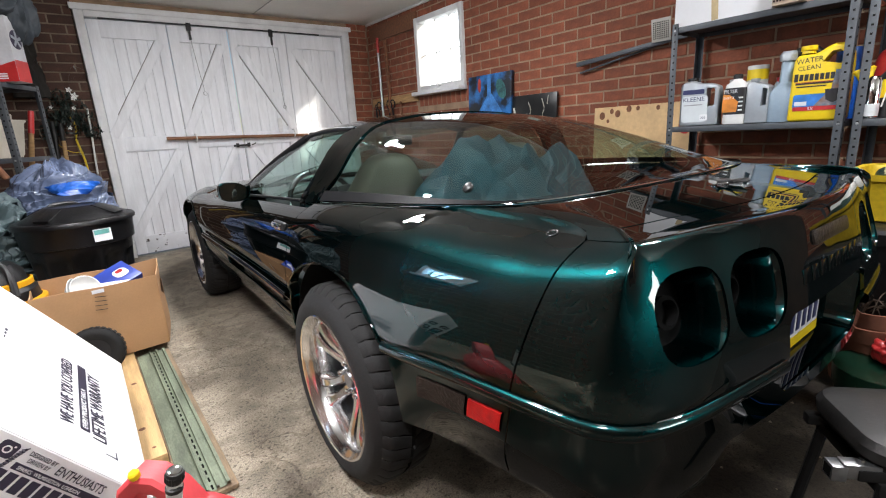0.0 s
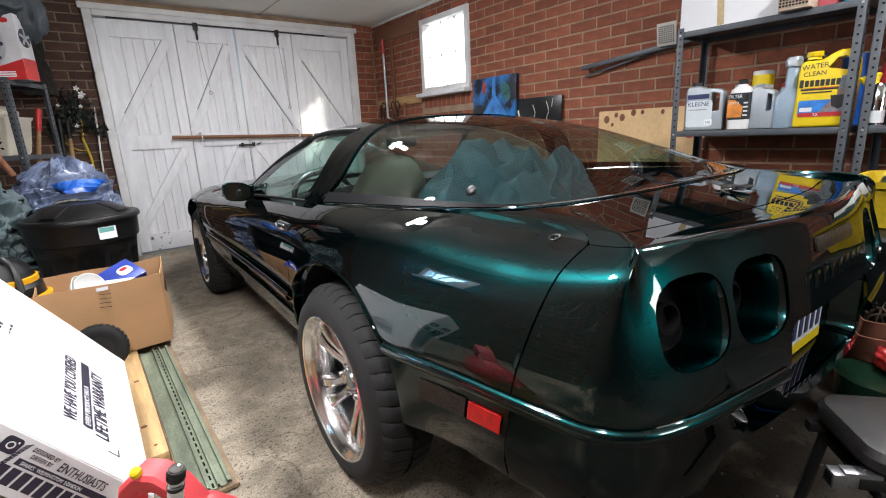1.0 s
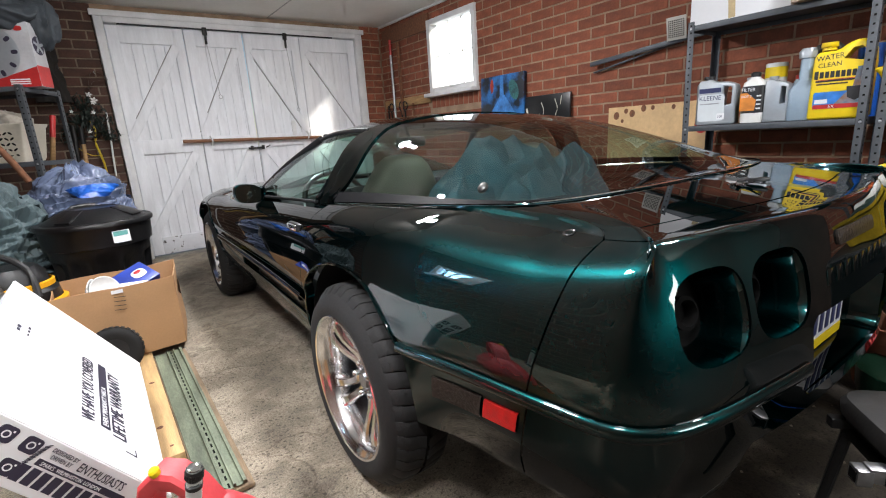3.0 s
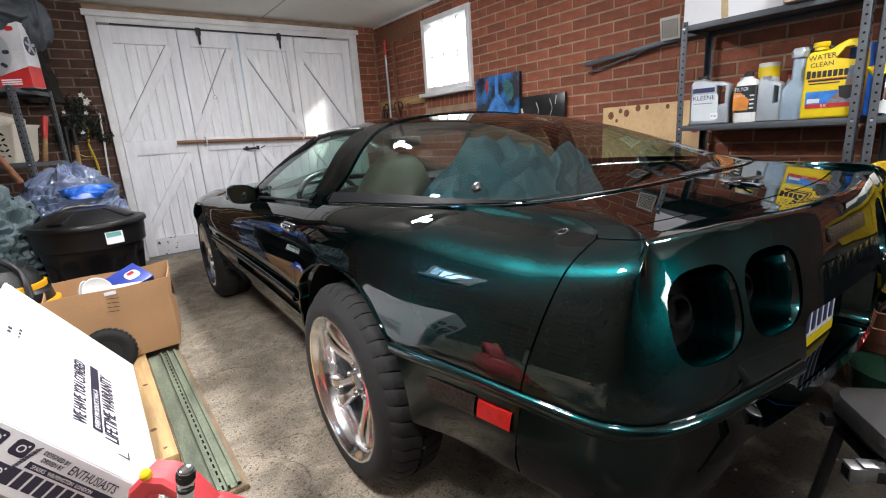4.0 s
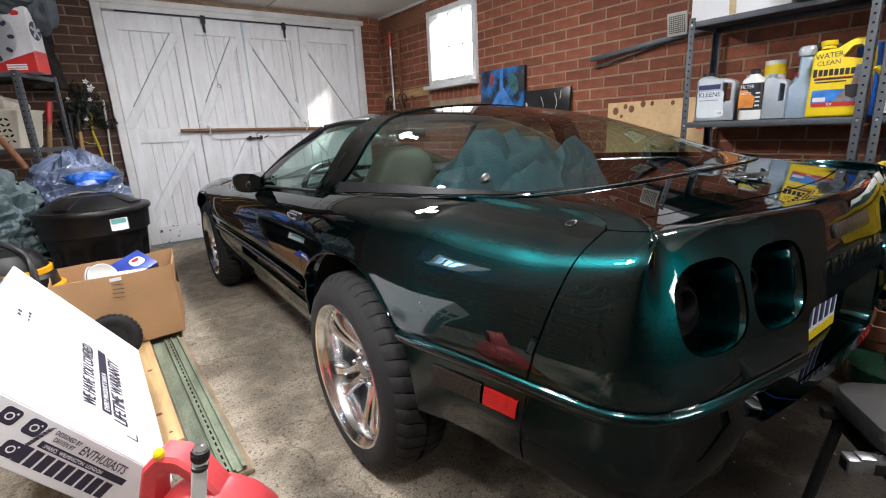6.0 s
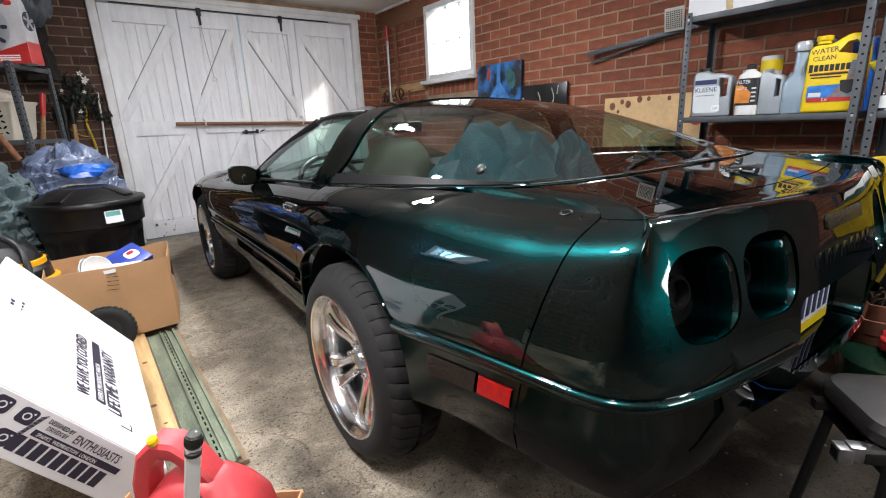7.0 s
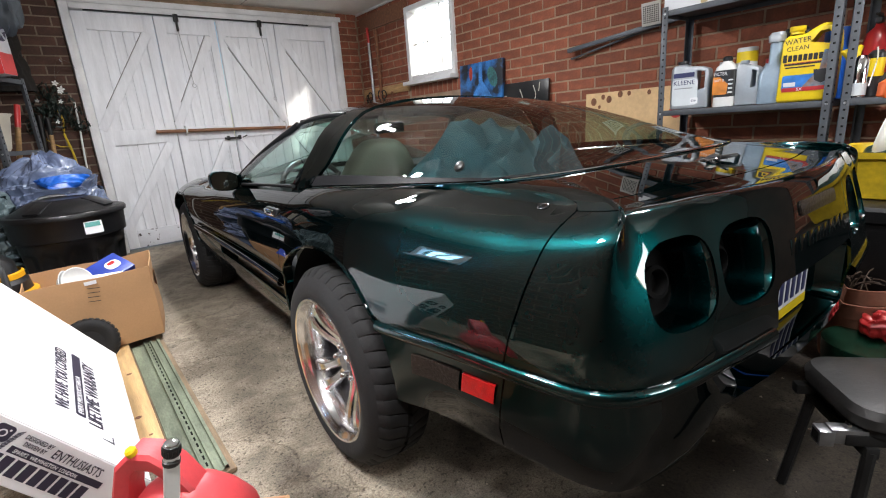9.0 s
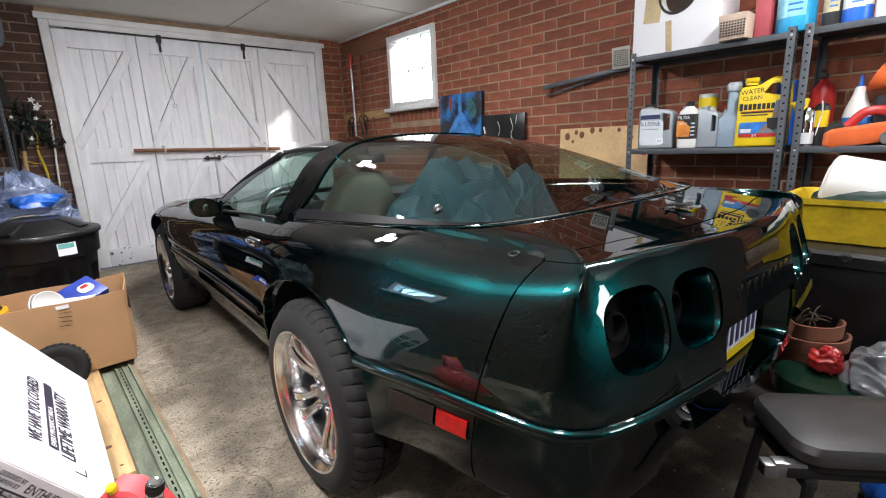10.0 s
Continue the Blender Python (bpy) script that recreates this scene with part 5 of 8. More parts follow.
def car_seat(x):
    st = sub("seat", car, "tan grey leather bucket seat")
    bm = B()
    stack(bm, [(0.36, 0.46, 0.50, 0.08), (0.44, 0.50, 0.52, 0.10), (0.50, 0.48, 0.50, 0.10), (0.52, 0.40, 0.44, 0.10)], pose(x, 0.80, 0.0))
    part("cushion", bm, M_LEATHER, st)
    bm = B()
    stack(bm, [(0.0, 0.44, 0.13, 0.05), (0.12, 0.50, 0.16, 0.06), (0.30, 0.49, 0.15, 0.06), (0.42, 0.43, 0.13, 0.055), (0.50, 0.36, 0.12, 0.05), (0.56, 0.30, 0.11, 0.05), (0.61, 0.24, 0.10, 0.045), (0.64, 0.17, 0.08, 0.035), (0.65, 0.10, 0.05, 0.02)], pose(x, 0.60, 0.37, 14, 0, 0))
    part("backrest", bm, M_LEATHER, st)


car_seat(-0.38), car_seat(0.38)
sw = sub("steering_wheel", car)
bm = B()
m = pose(-0.38, 1.22, 0.735, 62, 0, 0)
tube(bm, [m @ Vector((0.185 * math.cos(a), 0.185 * math.sin(a), 0)) for a in [2 * math.pi * k / 28 for k in range(29)]], 0.015, 8)
part("wheel_rim", bm, M_TRIMBLK, sw)
bm = B()
lathe(bm, [(0, 0.0), (0.06, 0.0), (0.065, 0.02), (0, 0.03)], 16, m)
for a in (0.2, math.pi - 0.2, -math.pi / 2):
    tube(bm, [m @ Vector((0.05 * math.cos(a), 0.05 * math.sin(a), 0.0)), m @ Vector((0.18 * math.cos(a), 0.18 * math.sin(a), 0))], 0.012, 6)
part("wheel_boss", bm, M_TRIMBLK, sw)
rv = sub("rear_view_mirror", car)
bm = B()
box(bm, (0.0, 1.00, 1.045), (0.19, 0.03, 0.056), 0.012)
part("mirror_body", bm, M_TRIMBLK, rv)
bm = B()
tube(bm, [(0, 1.01, 1.06), (0, 1.04, 1.12)], 0.01, 8)
part("mirror_stem", bm, M_TRIMBLK, rv)
for sx in (-1, 1):
    bm = B()
    box(bm, (sx * 0.30, 0.97, 1.105), (0.38, 0.13, 0.018), 0.008)
    part("sun_visor", bm, INNER, car)


# ---- left side: boards, cartons, bin, shelf ----
t = thing("pine_plank", "pale pine plank lying on the floor", "plank", pose(-0.01, 2.3, 0.0))
bm = B()
box(bm, (0, 0, 0.028), (0.165, 1.10, 0.038), 0.003)
part("plank", bm, M_PINE, t)
for x, y, r in ((0.03, -0.32, 0.012), (-0.04, -0.1, 0.009), (0.045, 0.12, 0.011), (0.0, 0.33, 0.008), (0.05, -0.48, 0.007)):
    bm = B()
    lathe(bm, [(0.0, 0.0477), (r * 0.6, 0.0477), (r, 0.0472)], 12, pose(x, y, 0))
    part("knot", bm, M_OLDWOOD, t)
tr = thing("metal_track", "green painted slotted steel door track on a board", "metal track", pose(0.148, 2.14, 0.0))
bm = B()
box(bm, (0.004, 0, 0.009), (0.155, 1.36, 0.016), 0.003)
part("backing_board", bm, M_GREYWOOD, tr, "rough brown board edge")
bm = B()
prof = [(-0.068, 0.018), (-0.066, 0.021), (-0.012, 0.021), (-0.010, 0.036), (-0.004, 0.036), (-0.002, 0.023), (0.018, 0.023), (0.020, 0.036), (0.026, 0.036), (0.028, 0.023), (0.048, 0.023), (0.050, 0.034), (0.060, 0.034), (0.062, 0.018)]
loft(bm, [[(x, y, z) for x, z in prof] for y in np.linspace(-0.67, 0.67, 12)])
part("track", bm, M_GREENPAINT, tr)
for k in range(30):
    bm = B()
    box(bm, (0.008, -0.65 + 0.0445 * k, 0.0236), (0.006, 0.024, 0.0016))
    part("slot", bm, M_HOLE, tr)


# open carton of oddments
def open_carton(name, label, m, w, d, h, shear=0.0, th=0.005):
    t = thing(name, label, "cardboard box", m)
    rnd = random.Random(3)
    for nm, c, s in (("side_panel", (0, -d / 2, h / 2), (w, th, h)), ("side_panel", (0, d / 2, h / 2), (w, th, h)),
                     ("side_panel", (-w / 2, 0, h / 2), (th, d - th, h)), ("side_panel", (w / 2, 0, h / 2), (th, d - th, h)), ("base", (0, 0, th / 2), (w - th, d - th, th))):
        bm = B()
        box(bm, c, s)
        bmesh.ops.subdivide_edges(bm, edges=[e for e in bm.edges if e.calc_length() > 0.1], cuts=7, use_grid_fill=True)
        for v in bm.verts:
            k = noise.noise(v.co * 5.0 + Vector((w, d, h)))
            v.co.x += shear * (v.co.y + d / 2) * (0.4 if v.co.x < 0 else 1.0)
            v.co += Vector((0.010 * k, 0.010 * noise.noise(v.co * 4 + Vector((3, 1, 2))), 0.012 * k if v.co.z > h * 0.8 else 0))
        part(nm, bm, M_CARD, t, sharp=50)
    return t


CM = pose(-0.030, 3.00, 0.052, 0, 0, 5)
carton = open_carton("open_carton", "open brown cardboard carton of household oddments", CM, 0.52, 0.40, 0.385, 0.22)
bm = B()
box(bm, (0.0, -0.216, 0.366), (0.05, 0.0012, 0.018))
part("label_sticker", bm, M_WCARD, carton)
for k in range(4):
    bm = B()
    box(bm, (-0.04, -0.216, 0.335 - 0.022 * k), (0.05, 0.0012, 0.003), 0, pose(0, 0, 0, 0, 8, 0))
    part("scribble", bm, M_INK, carton)
bm = B()
box(bm, (0.3105, 0.02, 0.27), (0.0012, 0.10, 0.09), 0, Matrix.Identity(4))
part("parcel_tape", bm, mat("brown_tape", (0.50, 0.33, 0.19), 0.3, vary=0.1, bump=0.02), carton)
bag = thing("blue_packet", "blue and white card packet lying in the carton", "packet", CM @ pose(0.09, 0.02, 0.345, 28, -16, 24))
bm = B()
box(bm, (0, 0, 0), (0.25, 0.15, 0.05), 0.006)
for v in bm.verts:
    v.co += Vector((0, 0, 0.006 * noise.noise(v.co * 12)))
part("packet", bm, mat("blue_print", (0.03, 0.06, 0.34), 0.35, vary=0.2, scale=12, bump=0.1), bag)
bm = B()
prism(bm, [(-0.123, -0.073), (0.05, -0.073), (-0.123, 0.06)], 0.0255, 0.0268)
part("pale_corner", bm, M_WCARD, bag)
bm = B()
prism(bm, lamp_outline(0.075, 0.06), 0.027, 0.0285, pose(0.055, 0.0, 0.0))
part("badge", bm, M_WCARD, bag)
bm = B()
prism(bm, lamp_outline(0.04, 0.022), 0.029, 0.030, pose(0.055, 0.012, 0.0))
part("red_mark", bm, M_REDPAINT, bag)
for k, (x, y, rx, rz) in enumerate(((-0.10, -0.12, 82, 62), (-0.045, -0.11, 66, 24))):
    bm = B()
    lathe(bm, [(0.0, 0.0), (0.045, 0.0), (0.05, 0.006), (0.070, 0.02), (0.073, 0.022), (0.069, 0.024), (0.05, 0.010), (0.0, 0.005)], 30)
    solo("white_plate", bm, M_OFFWHITE, "white plastic plate standing in the carton", "plate", CM @ pose(x, y, 0.36, rx, 0, rz), "plates in the carton")

# trolley wheel behind the white carton
t = thing("trolley_wheel", "black rubber trolley wheel leaning on the carton", "wheel", pose(-0.075, 2.70, 0.145, 0, 12, 82))
ax = pose(0, 0, 0, 0, 90, 0)
bm = B()
lathe(bm, [(0.062, -0.02), (0.085, -0.03), (0.105, -0.03), (0.118, -0.02), (0.121, 0.0), (0.118, 0.02), (0.105, 0.03), (0.085, 0.03), (0.062, 0.02)], 40, ax, caps=False)
wt = part("tyre", bm, M_RUBBER, t)
bm = B()
for k in range(30):
    a = 2 * math.pi * k / 30
    box(bm, (0, 0, 0), (0.004, 0.016, 0.045), 0, ax @ Matrix.Rotation(a, 4, "Z") @ pose(0.120, 0, 0))
part("tread", bm, M_RUBBER, wt)["kind"] = "stuff"
bm = B()
lathe(bm, [(0.0, 0.012), (0.016, 0.02), (0.02, 0.01), (0.058, 0.004), (0.066, 0.018), (0.066, -0.018), (0.0, -0.015)], 30, ax, caps=False)
part("wheel_centre", bm, M_BLACKPL, t)

# long white printed carton, tipped on its edge
C2, C3, EV, ED = Vector((0.009, 2.30, 0.205)), Vector((0.003, 1.345, 0.173)), Vector((-0.309, -0.03, 0.459)), Vector((-0.088, 0.005, -0.106))
wb = thing("white_carton", "long white printed cardboard carton tipped on its edge", "cardboard box", Matrix.Translation(C3))
o = Vector((0, 0, 0))
E1 = C2 - C3
bm = B()
cor = [o, E1, E1 + EV, EV]
low = [p + ED for p in cor]
n = 10
for quad in ((cor[0], cor[1], cor[2], cor[3]), (low[0], low[3], low[2], low[1]), (cor[0], low[0], low[1], cor[1]), (cor[1], low[1], low[2], cor[2]), (cor[2], low[2], low[3], cor[3]), (cor[3], low[3], low[0], cor[0])):
    loft(bm, [[quad[0].lerp(quad[1], i / n).lerp(quad[3].lerp(quad[2], i / n), j / n) for j in range(n + 1)] for i in range(n + 1)])
bmesh.ops.remove_doubles(bm, verts=bm.verts, dist=1e-4)
NT = E1.cross(EV).normalized()
for v in bm.verts:
    v.co += NT * 0.0012 * noise.noise(v.co * 4)
bmesh.ops.bevel(bm, geom=[e for e in bm.edges if e.calc_face_angle(0) > 0.9], offset=0.003, segments=2, affect="EDGES")
part("carton_body", bm, M_WCARD, wb, sharp=40)


def face_frame(origin, xdir, ydir):
    x = xdir.normalized()
    z = x.cross(ydir).normalized()
    y = z.cross(x)
    return Matrix(((x.x, y.x, z.x, origin.x), (x.y, y.y, z.y, origin.y), (x.z, y.z, z.z, origin.z), (0, 0, 0, 1)))


FT = face_frame(o + NT * 0.0018, E1, EV)
letters("WE HAVE YOU COVERED", 0.058, M_PRINT, wb, FT @ pose(0.17, 0.238, 0), xs=0.66)
bm = B()
prism(bm, rrect(0.45, 0.030, 0.004), 0, 0.0008, FT @ pose(0.40, 0.203, 0))
part("print_band", bm, M_PRINT, wb)
letters("EVERY PRODUCT HAS A", 0.024, M_WCARD, wb, FT @ pose(0.185, 0.195, 0.0014), xs=0.98)
letters("LIFETIME WARRANTY", 0.064, M_PRINT, wb, FT @ pose(0.155, 0.136, 0), xs=0.72)
bm = B()
for x, y, w, h in ((0.105, 0.125, 0.003, 0.035), (0.12, 0.108, 0.035, 0.003)):
    box(bm, (x, y, 0), (w, h, 0.0008), 0, FT)
part("corner_mark", bm, M_PRINT, wb)
for k in range(5):
    bm = B()
    box(bm, (0.50 + 0.03 * (k % 3), 0.46 + 0.03 * (k // 3), 0), (0.018, 0.004 + 0.002 * k, 0.0008), 0, FT)
    part("small_print", bm, M_PRINT, wb)
FF = face_frame(EV + NT * 0.0 + Vector((0, -0.0014, 0)), -EV, -ED)
fh = ED.length
for i in range(2):
    for j in range(2):
        mi = FF @ pose(0.127 + 0.057 * i, -0.032 - 0.058 * j, 0)
        bm = B()
        prism(bm, rrect(0.038, 0.038, 0.009), 0, 0.0008, mi)
        ic = part("icon_tile", bm, M_PRINT, wb)
        bm = B()
        lathe(bm, [(0.009, 0.0009), (0.009, 0.0013), (0.006, 0.0013), (0.006, 0.0009)], 20, mi, caps=False)
        part("icon_ring", bm, M_WCARD, ic)
        bm = B()
        box(bm, (0.010, 0.010, 0.001), (0.004, 0.004, 0.0006), 0, mi)
        part("icon_dot", bm, M_WCARD, ic)
letters("DESIGNED BY", 0.0150, M_PRINT, wb, FF @ pose(0.228, -0.026, 0), xs=0.70)
letters("DRIVEN BY", 0.0150, M_PRINT, wb, FF @ pose(0.236, -0.041, 0), xs=0.70)
letters("ENTHUSIASTS", 0.031, M_PRINT, wb, FF @ pose(0.302, -0.041, 0), xs=0.66)
bm = B()
box(bm, (0.335, -0.056, 0), (0.23, 0.016, 0.0008), 0, FF)
part("print_band", bm, M_PRINT, wb)
letters("SPARKS  WILMINGTON  LONDON", 0.0125, M_WCARD, wb, FF @ pose(0.230, -0.0605, 0.0012), xs=0.80)
for k in range(9):
    bm = B()
    box(bm, (0, 0, 0), (0.0205, 0.040, 0.0008), 0.0, FF @ pose(0.212 + 0.0262 * k, -0.090, 0))
    part("brand_bar", bm, M_PRINT, wb)
for k in range(14):
    bm = B()
    box(bm, (0, 0, 0), (0.015, 0.002, 0.0008), 0, FF @ pose(0.214 - 0.0012 * k, -0.018 - 0.0052 * k, 0, 0, 0, 40))
    part("hatch_mark", bm, M_PRINT, wb)

# red fuel can standing in an open carton before the white one
fc = open_carton("open_carton", "small open brown carton holding the fuel can", pose(0.040, 0.940, 0.0, 0, 0, -38), 0.31, 0.245, 0.25)
for c, sz, m in (((0, -0.02, 0.05), (0.004, 0.10, 0.10), pose(-0.157, 0.0, 0.243, 0, -8, 0)), ((0, -0.02, 0.035), (0.004, 0.16, 0.07), pose(0.157, 0.0, 0.243, 0, 20, 0))):
    bm = B()
    box(bm, c, sz, 0.001, m)
    part("flap", bm, M_CARD, fc)
CANM = pose(0.040, 0.940, 0.150, 0, 0, -38) @ Matrix.Diagonal((0.85, 0.85, 0.9775, 1.0))
can = thing("fuel_can", "red plastic fuel can with a tall white pouring spout", "fuel can", CANM)
bm = B()
stack(bm, [(-0.148, 0.27, 0.19, 0.05), (-0.133, 0.30, 0.215, 0.06), (0.14, 0.30, 0.215, 0.06), (0.175, 0.29, 0.205, 0.06), (0.222, 0.235, 0.16, 0.055), (0.255, 0.165, 0.11, 0.045), (0.268, 0.12, 0.075, 0.035)])
part("body", bm, M_RED, can)
bm = B()
rows = []
for x, z, dx, dz in ((-0.125, 0.17, 1.0, 0.1), (-0.118, 0.26, 1.0, 0.2), (-0.098, 0.318, 0.75, 0.65), (-0.070, 0.340, 0.25, 0.97), (-0.030, 0.334, -0.1, 1.0), (0.008, 0.304, -0.55, 0.83), (0.040, 0.255, -0.75, 0.66), (0.060, 0.215, -0.8, 0.6)):
    rows.append([(x - dx * u, v, z + dz * u) for u, v in ((-0.019, -0.030), (-0.010, -0.036), (0.010, -0.036), (0.018, -0.028), (0.018, 0.028), (0.010, 0.036), (-0.010, 0.036), (-0.019, 0.030))])
loft(bm, rows, close_v=True, cap=True)
part("handle", bm, M_RED, can)
bm = B()
lathe(bm, [(0.0, 0.0), (0.011, 0.0), (0.012, 0.010), (0.008, 0.015), (0.0, 0.015)], 14, pose(-0.066, -0.024, 0.354, 15, -10, 0))
part("vent_cap", bm, M_YELLOW, can, "yellow vent cap")
spout = sub("spout", can, "white spout with a black cap")
SP = CANM.inverted() @ pose(0.015, 0.835, 0.43, 13, 8.5, 0) @ Matrix.Diagonal((0.82, 0.82, 1.0, 1.0))
bm = B()
loft(bm, [[SP @ Vector((x * w, y * w, z)) for x, y in ((-0.0125, -0.009), (0.0125, -0.009), (0.0145, -0.006), (0.0145, 0.006), (0.0125, 0.009), (-0.0125, 0.009), (-0.0145, 0.006), (-0.0145, -0.006))] for z, w in ((-0.03, 1.0), (0.10, 1.0), (0.132, 0.94))], close_v=True, cap=True)
part("tube", bm, M_OFFWHITE, spout, sharp=30)
for z0, r in ((-0.012, 0.024), (0.112, 0.0168)):
    bm = B()
    lathe(bm, [(r - 0.006, z0), (r, z0 + 0.002), (r, z0 + 0.009), (r - 0.006, z0 + 0.011)], 24, SP, caps=False)
    part("collar", bm, M_BLACKPL, spout)
bm = B()
lathe(bm, [(0.0, 0.132), (0.0155, 0.132), (0.0170, 0.135), (0.0170, 0.148), (0.0155, 0.153), (0.0, 0.153)], 24, SP)
part("cap", bm, M_BLACKPL, spout)
bm = B()
lathe(bm, [(0.0135, 0.1525), (0.0125, 0.156), (0.006, 0.1575), (0.0, 0.158)], 24, SP)
part("cap_top", bm, M_CHROME, spout, "smoky bright cap top")
bm = B()
for k in range(24):
    a = 2 * math.pi * k / 24
    box(bm, (0, 0, 0), (0.002, 0.002, 0.012), 0, SP @ Matrix.Rotation(a, 4, "Z") @ pose(0.0171, 0, 0.1415))
part("cap_grip", bm, M_BLACKPL, spout)["kind"] = "stuff"

# black rubbish bin
bn = thing("rubbish_bin", "black plastic rubbish bin with a domed lid", "rubbish bin", pose(-0.035, 3.62, 0.0, 0, 0, 20))
bm = B()
n = 72
rows = []
for z, r, fl in ((0.0, 0.215, 0), (0.02, 0.222, 0), (0.12, 0.232, 0), (0.14, 0.236, 1), (0.40, 0.254, 1), (0.47, 0.260, 1), (0.49, 0.262, 0), (0.55, 0.268, 0), (0.555, 0.285, 0), (0.665, 0.292, 0), (0.675, 0.298, 0), (0.69, 0.296, 0)):
    row = []
    for i in range(n):
        a = 2 * math.pi * i / n
        d = 0.0
        if fl:
            ph = (i % 6)
            d = -0.026 if ph in (1, 2, 3, 4) else 0.0
        row.append(((r + d) * math.cos(a), (r + d) * math.sin(a), z))
    rows.append(row)
loft(bm, rows, close_v=True, cap=True)
part("body", bm, M_BINPL, bn, sharp=50)
lid = sub("lid", bn)
bm = B()
lathe(bm, [(0.292, 0.672), (0.308, 0.674), (0.310, 0.690), (0.303, 0.702), (0.285, 0.707), (0.272, 0.704), (0.262, 0.712), (0.18, 0.757), (0.13, 0.775), (0.118, 0.769), (0.0, 0.772)], 64)
part("dome", bm, M_BINPL, lid)
for k in range(4):
    bm = B()
    box(bm, (0, 0, 0), (0.14, 0.085, 0.012), 0.004, pose(0, 0, 0, 0, 0, 90 * k + 35) @ pose(0.20, 0, 0.745, 0, 22, 0))
    part("rib", bm, M_BINPL, lid)
bm = B()
tube(bm, [(0.09, 0.13, 0.755), (0.05, 0.14, 0.778), (-0.05, 0.14, 0.778), (-0.09, 0.13, 0.755)], 0.012, 8, 12)
part("lid_handle", bm, M_BINPL, lid)
bm = B()
rows = []
for i in range(7):
    a = radians(-77 + 3.1 * i - 20)
    rows.append([(0.2945 * math.cos(a), 0.2945 * math.sin(a), z + 0.006 * noise.noise((i * 1.3, z * 9, 0))) for z in (0.575, 0.61, 0.645)])
loft(bm, rows)
st = part("sticker", bm, M_WCARD, bn, "torn white and teal sticker")
bm = B()
rows = []
for i in range(6):
    a = radians(-76 + 3.1 * i - 20)
    rows.append([(0.2955 * math.cos(a), 0.2955 * math.sin(a), z) for z in (0.615, 0.642)])
loft(bm, rows)
part("sticker_print", bm, mat("teal_print", (0.18, 0.52, 0.48), 0.5, bump=0), st)

# workshop vacuum
vc = thing("workshop_vacuum", "black and yellow workshop vacuum cleaner", "vacuum cleaner", pose(-0.42, 3.12, 0.0))
bm = B()
lathe(bm, [(0.0, 0.06), (0.17, 0.06), (0.18, 0.08), (0.185, 0.34), (0.18, 0.36), (0.0, 0.36)], 40)
part("drum", bm, M_SILVERPL, vc)
bm = B()
lathe(bm, [(0.185, 0.345), (0.205, 0.35), (0.205, 0.385), (0.19, 0.395), (0.185, 0.395)], 40, caps=False)
part("clamp_band", bm, mat("amber_plastic", (0.75, 0.36, 0.01), 0.4, vary=0.1, bump=0.05), vc)
bm = B()
stack(bm, [(0.39, 0.36, 0.36, 0.16), (0.44, 0.35, 0.35, 0.15), (0.46, 0.30, 0.30, 0.12)])
part("motor_base", bm, M_BLACKPL, vc)
bm = B()
lathe(bm, [(0.155, 0.455), (0.165, 0.46), (0.165, 0.485), (0.155, 0.49)], 40, caps=False)
part("trim_band", bm, mat("amber_trim", (0.75, 0.36, 0.01), 0.4, vary=0.1, bump=0.05), vc)
bm = B()
stack(bm, [(0.455, 0.29, 0.29, 0.12), (0.53, 0.27, 0.27, 0.11), (0.57, 0.20, 0.22, 0.09)])
part("motor_cover", bm, M_BLACKPL, vc)
bm = B()
tube(bm, [(0.10, -0.16, 0.43), (0.08, -0.10, 0.56), (-0.02, -0.05, 0.64), (-0.12, 0.0, 0.62)], 0.016, 8, 14)
part("carry_handle", bm, M_BLACKPL, vc)
for k in range(3):
    bm = B()
    a = 2.1 * k - 0.6
    lathe(bm, [(0.0, -0.012), (0.03, -0.012), (0.032, 0.0), (0.03, 0.012), (0.0, 0.012)], 16, Matrix.Rotation(a, 4, "Z") @ pose(0.19, 0, 0.032, 90, 0, 0))
    box(bm, (0, 0, 0), (0.03, 0.02, 0.06), 0.004, Matrix.Rotation(a, 4, "Z") @ pose(0.175, 0, 0.06))
    part("castor", bm, M_BLACKPL, vc)
P = spline([(-0.52, 2.86, 0.66), (-0.47, 2.78, 0.60), (-0.42, 2.72, 0.50), (-0.38, 2.70, 0.38), (-0.36, 2.72, 0.20), (-0.40, 2.80, 0.04), (-0.5, 2.9, 0.03)], 150)
bm = B()
rows = []
for i, p in enumerate(P):
    d = (P[min(i + 1, 149)] - P[max(0, i - 1)]).normalized()
    x = d.cross(Vector((0, 0, 1)))
    x = x.normalized() if x.length > 0.02 else Vector((1, 0, 0))
    y = x.cross(d)
    r = 0.030 if i % 2 else 0.024
    rows.append([p + r * (math.cos(a) * x + math.sin(a) * y) for a in [2 * math.pi * k / 16 for k in range(16)]])
loft(bm, rows, close_v=True)
solo("flexible_duct", bm, M_ZINC, "ribbed bare metal flexible hose", "hose", sharp=30)

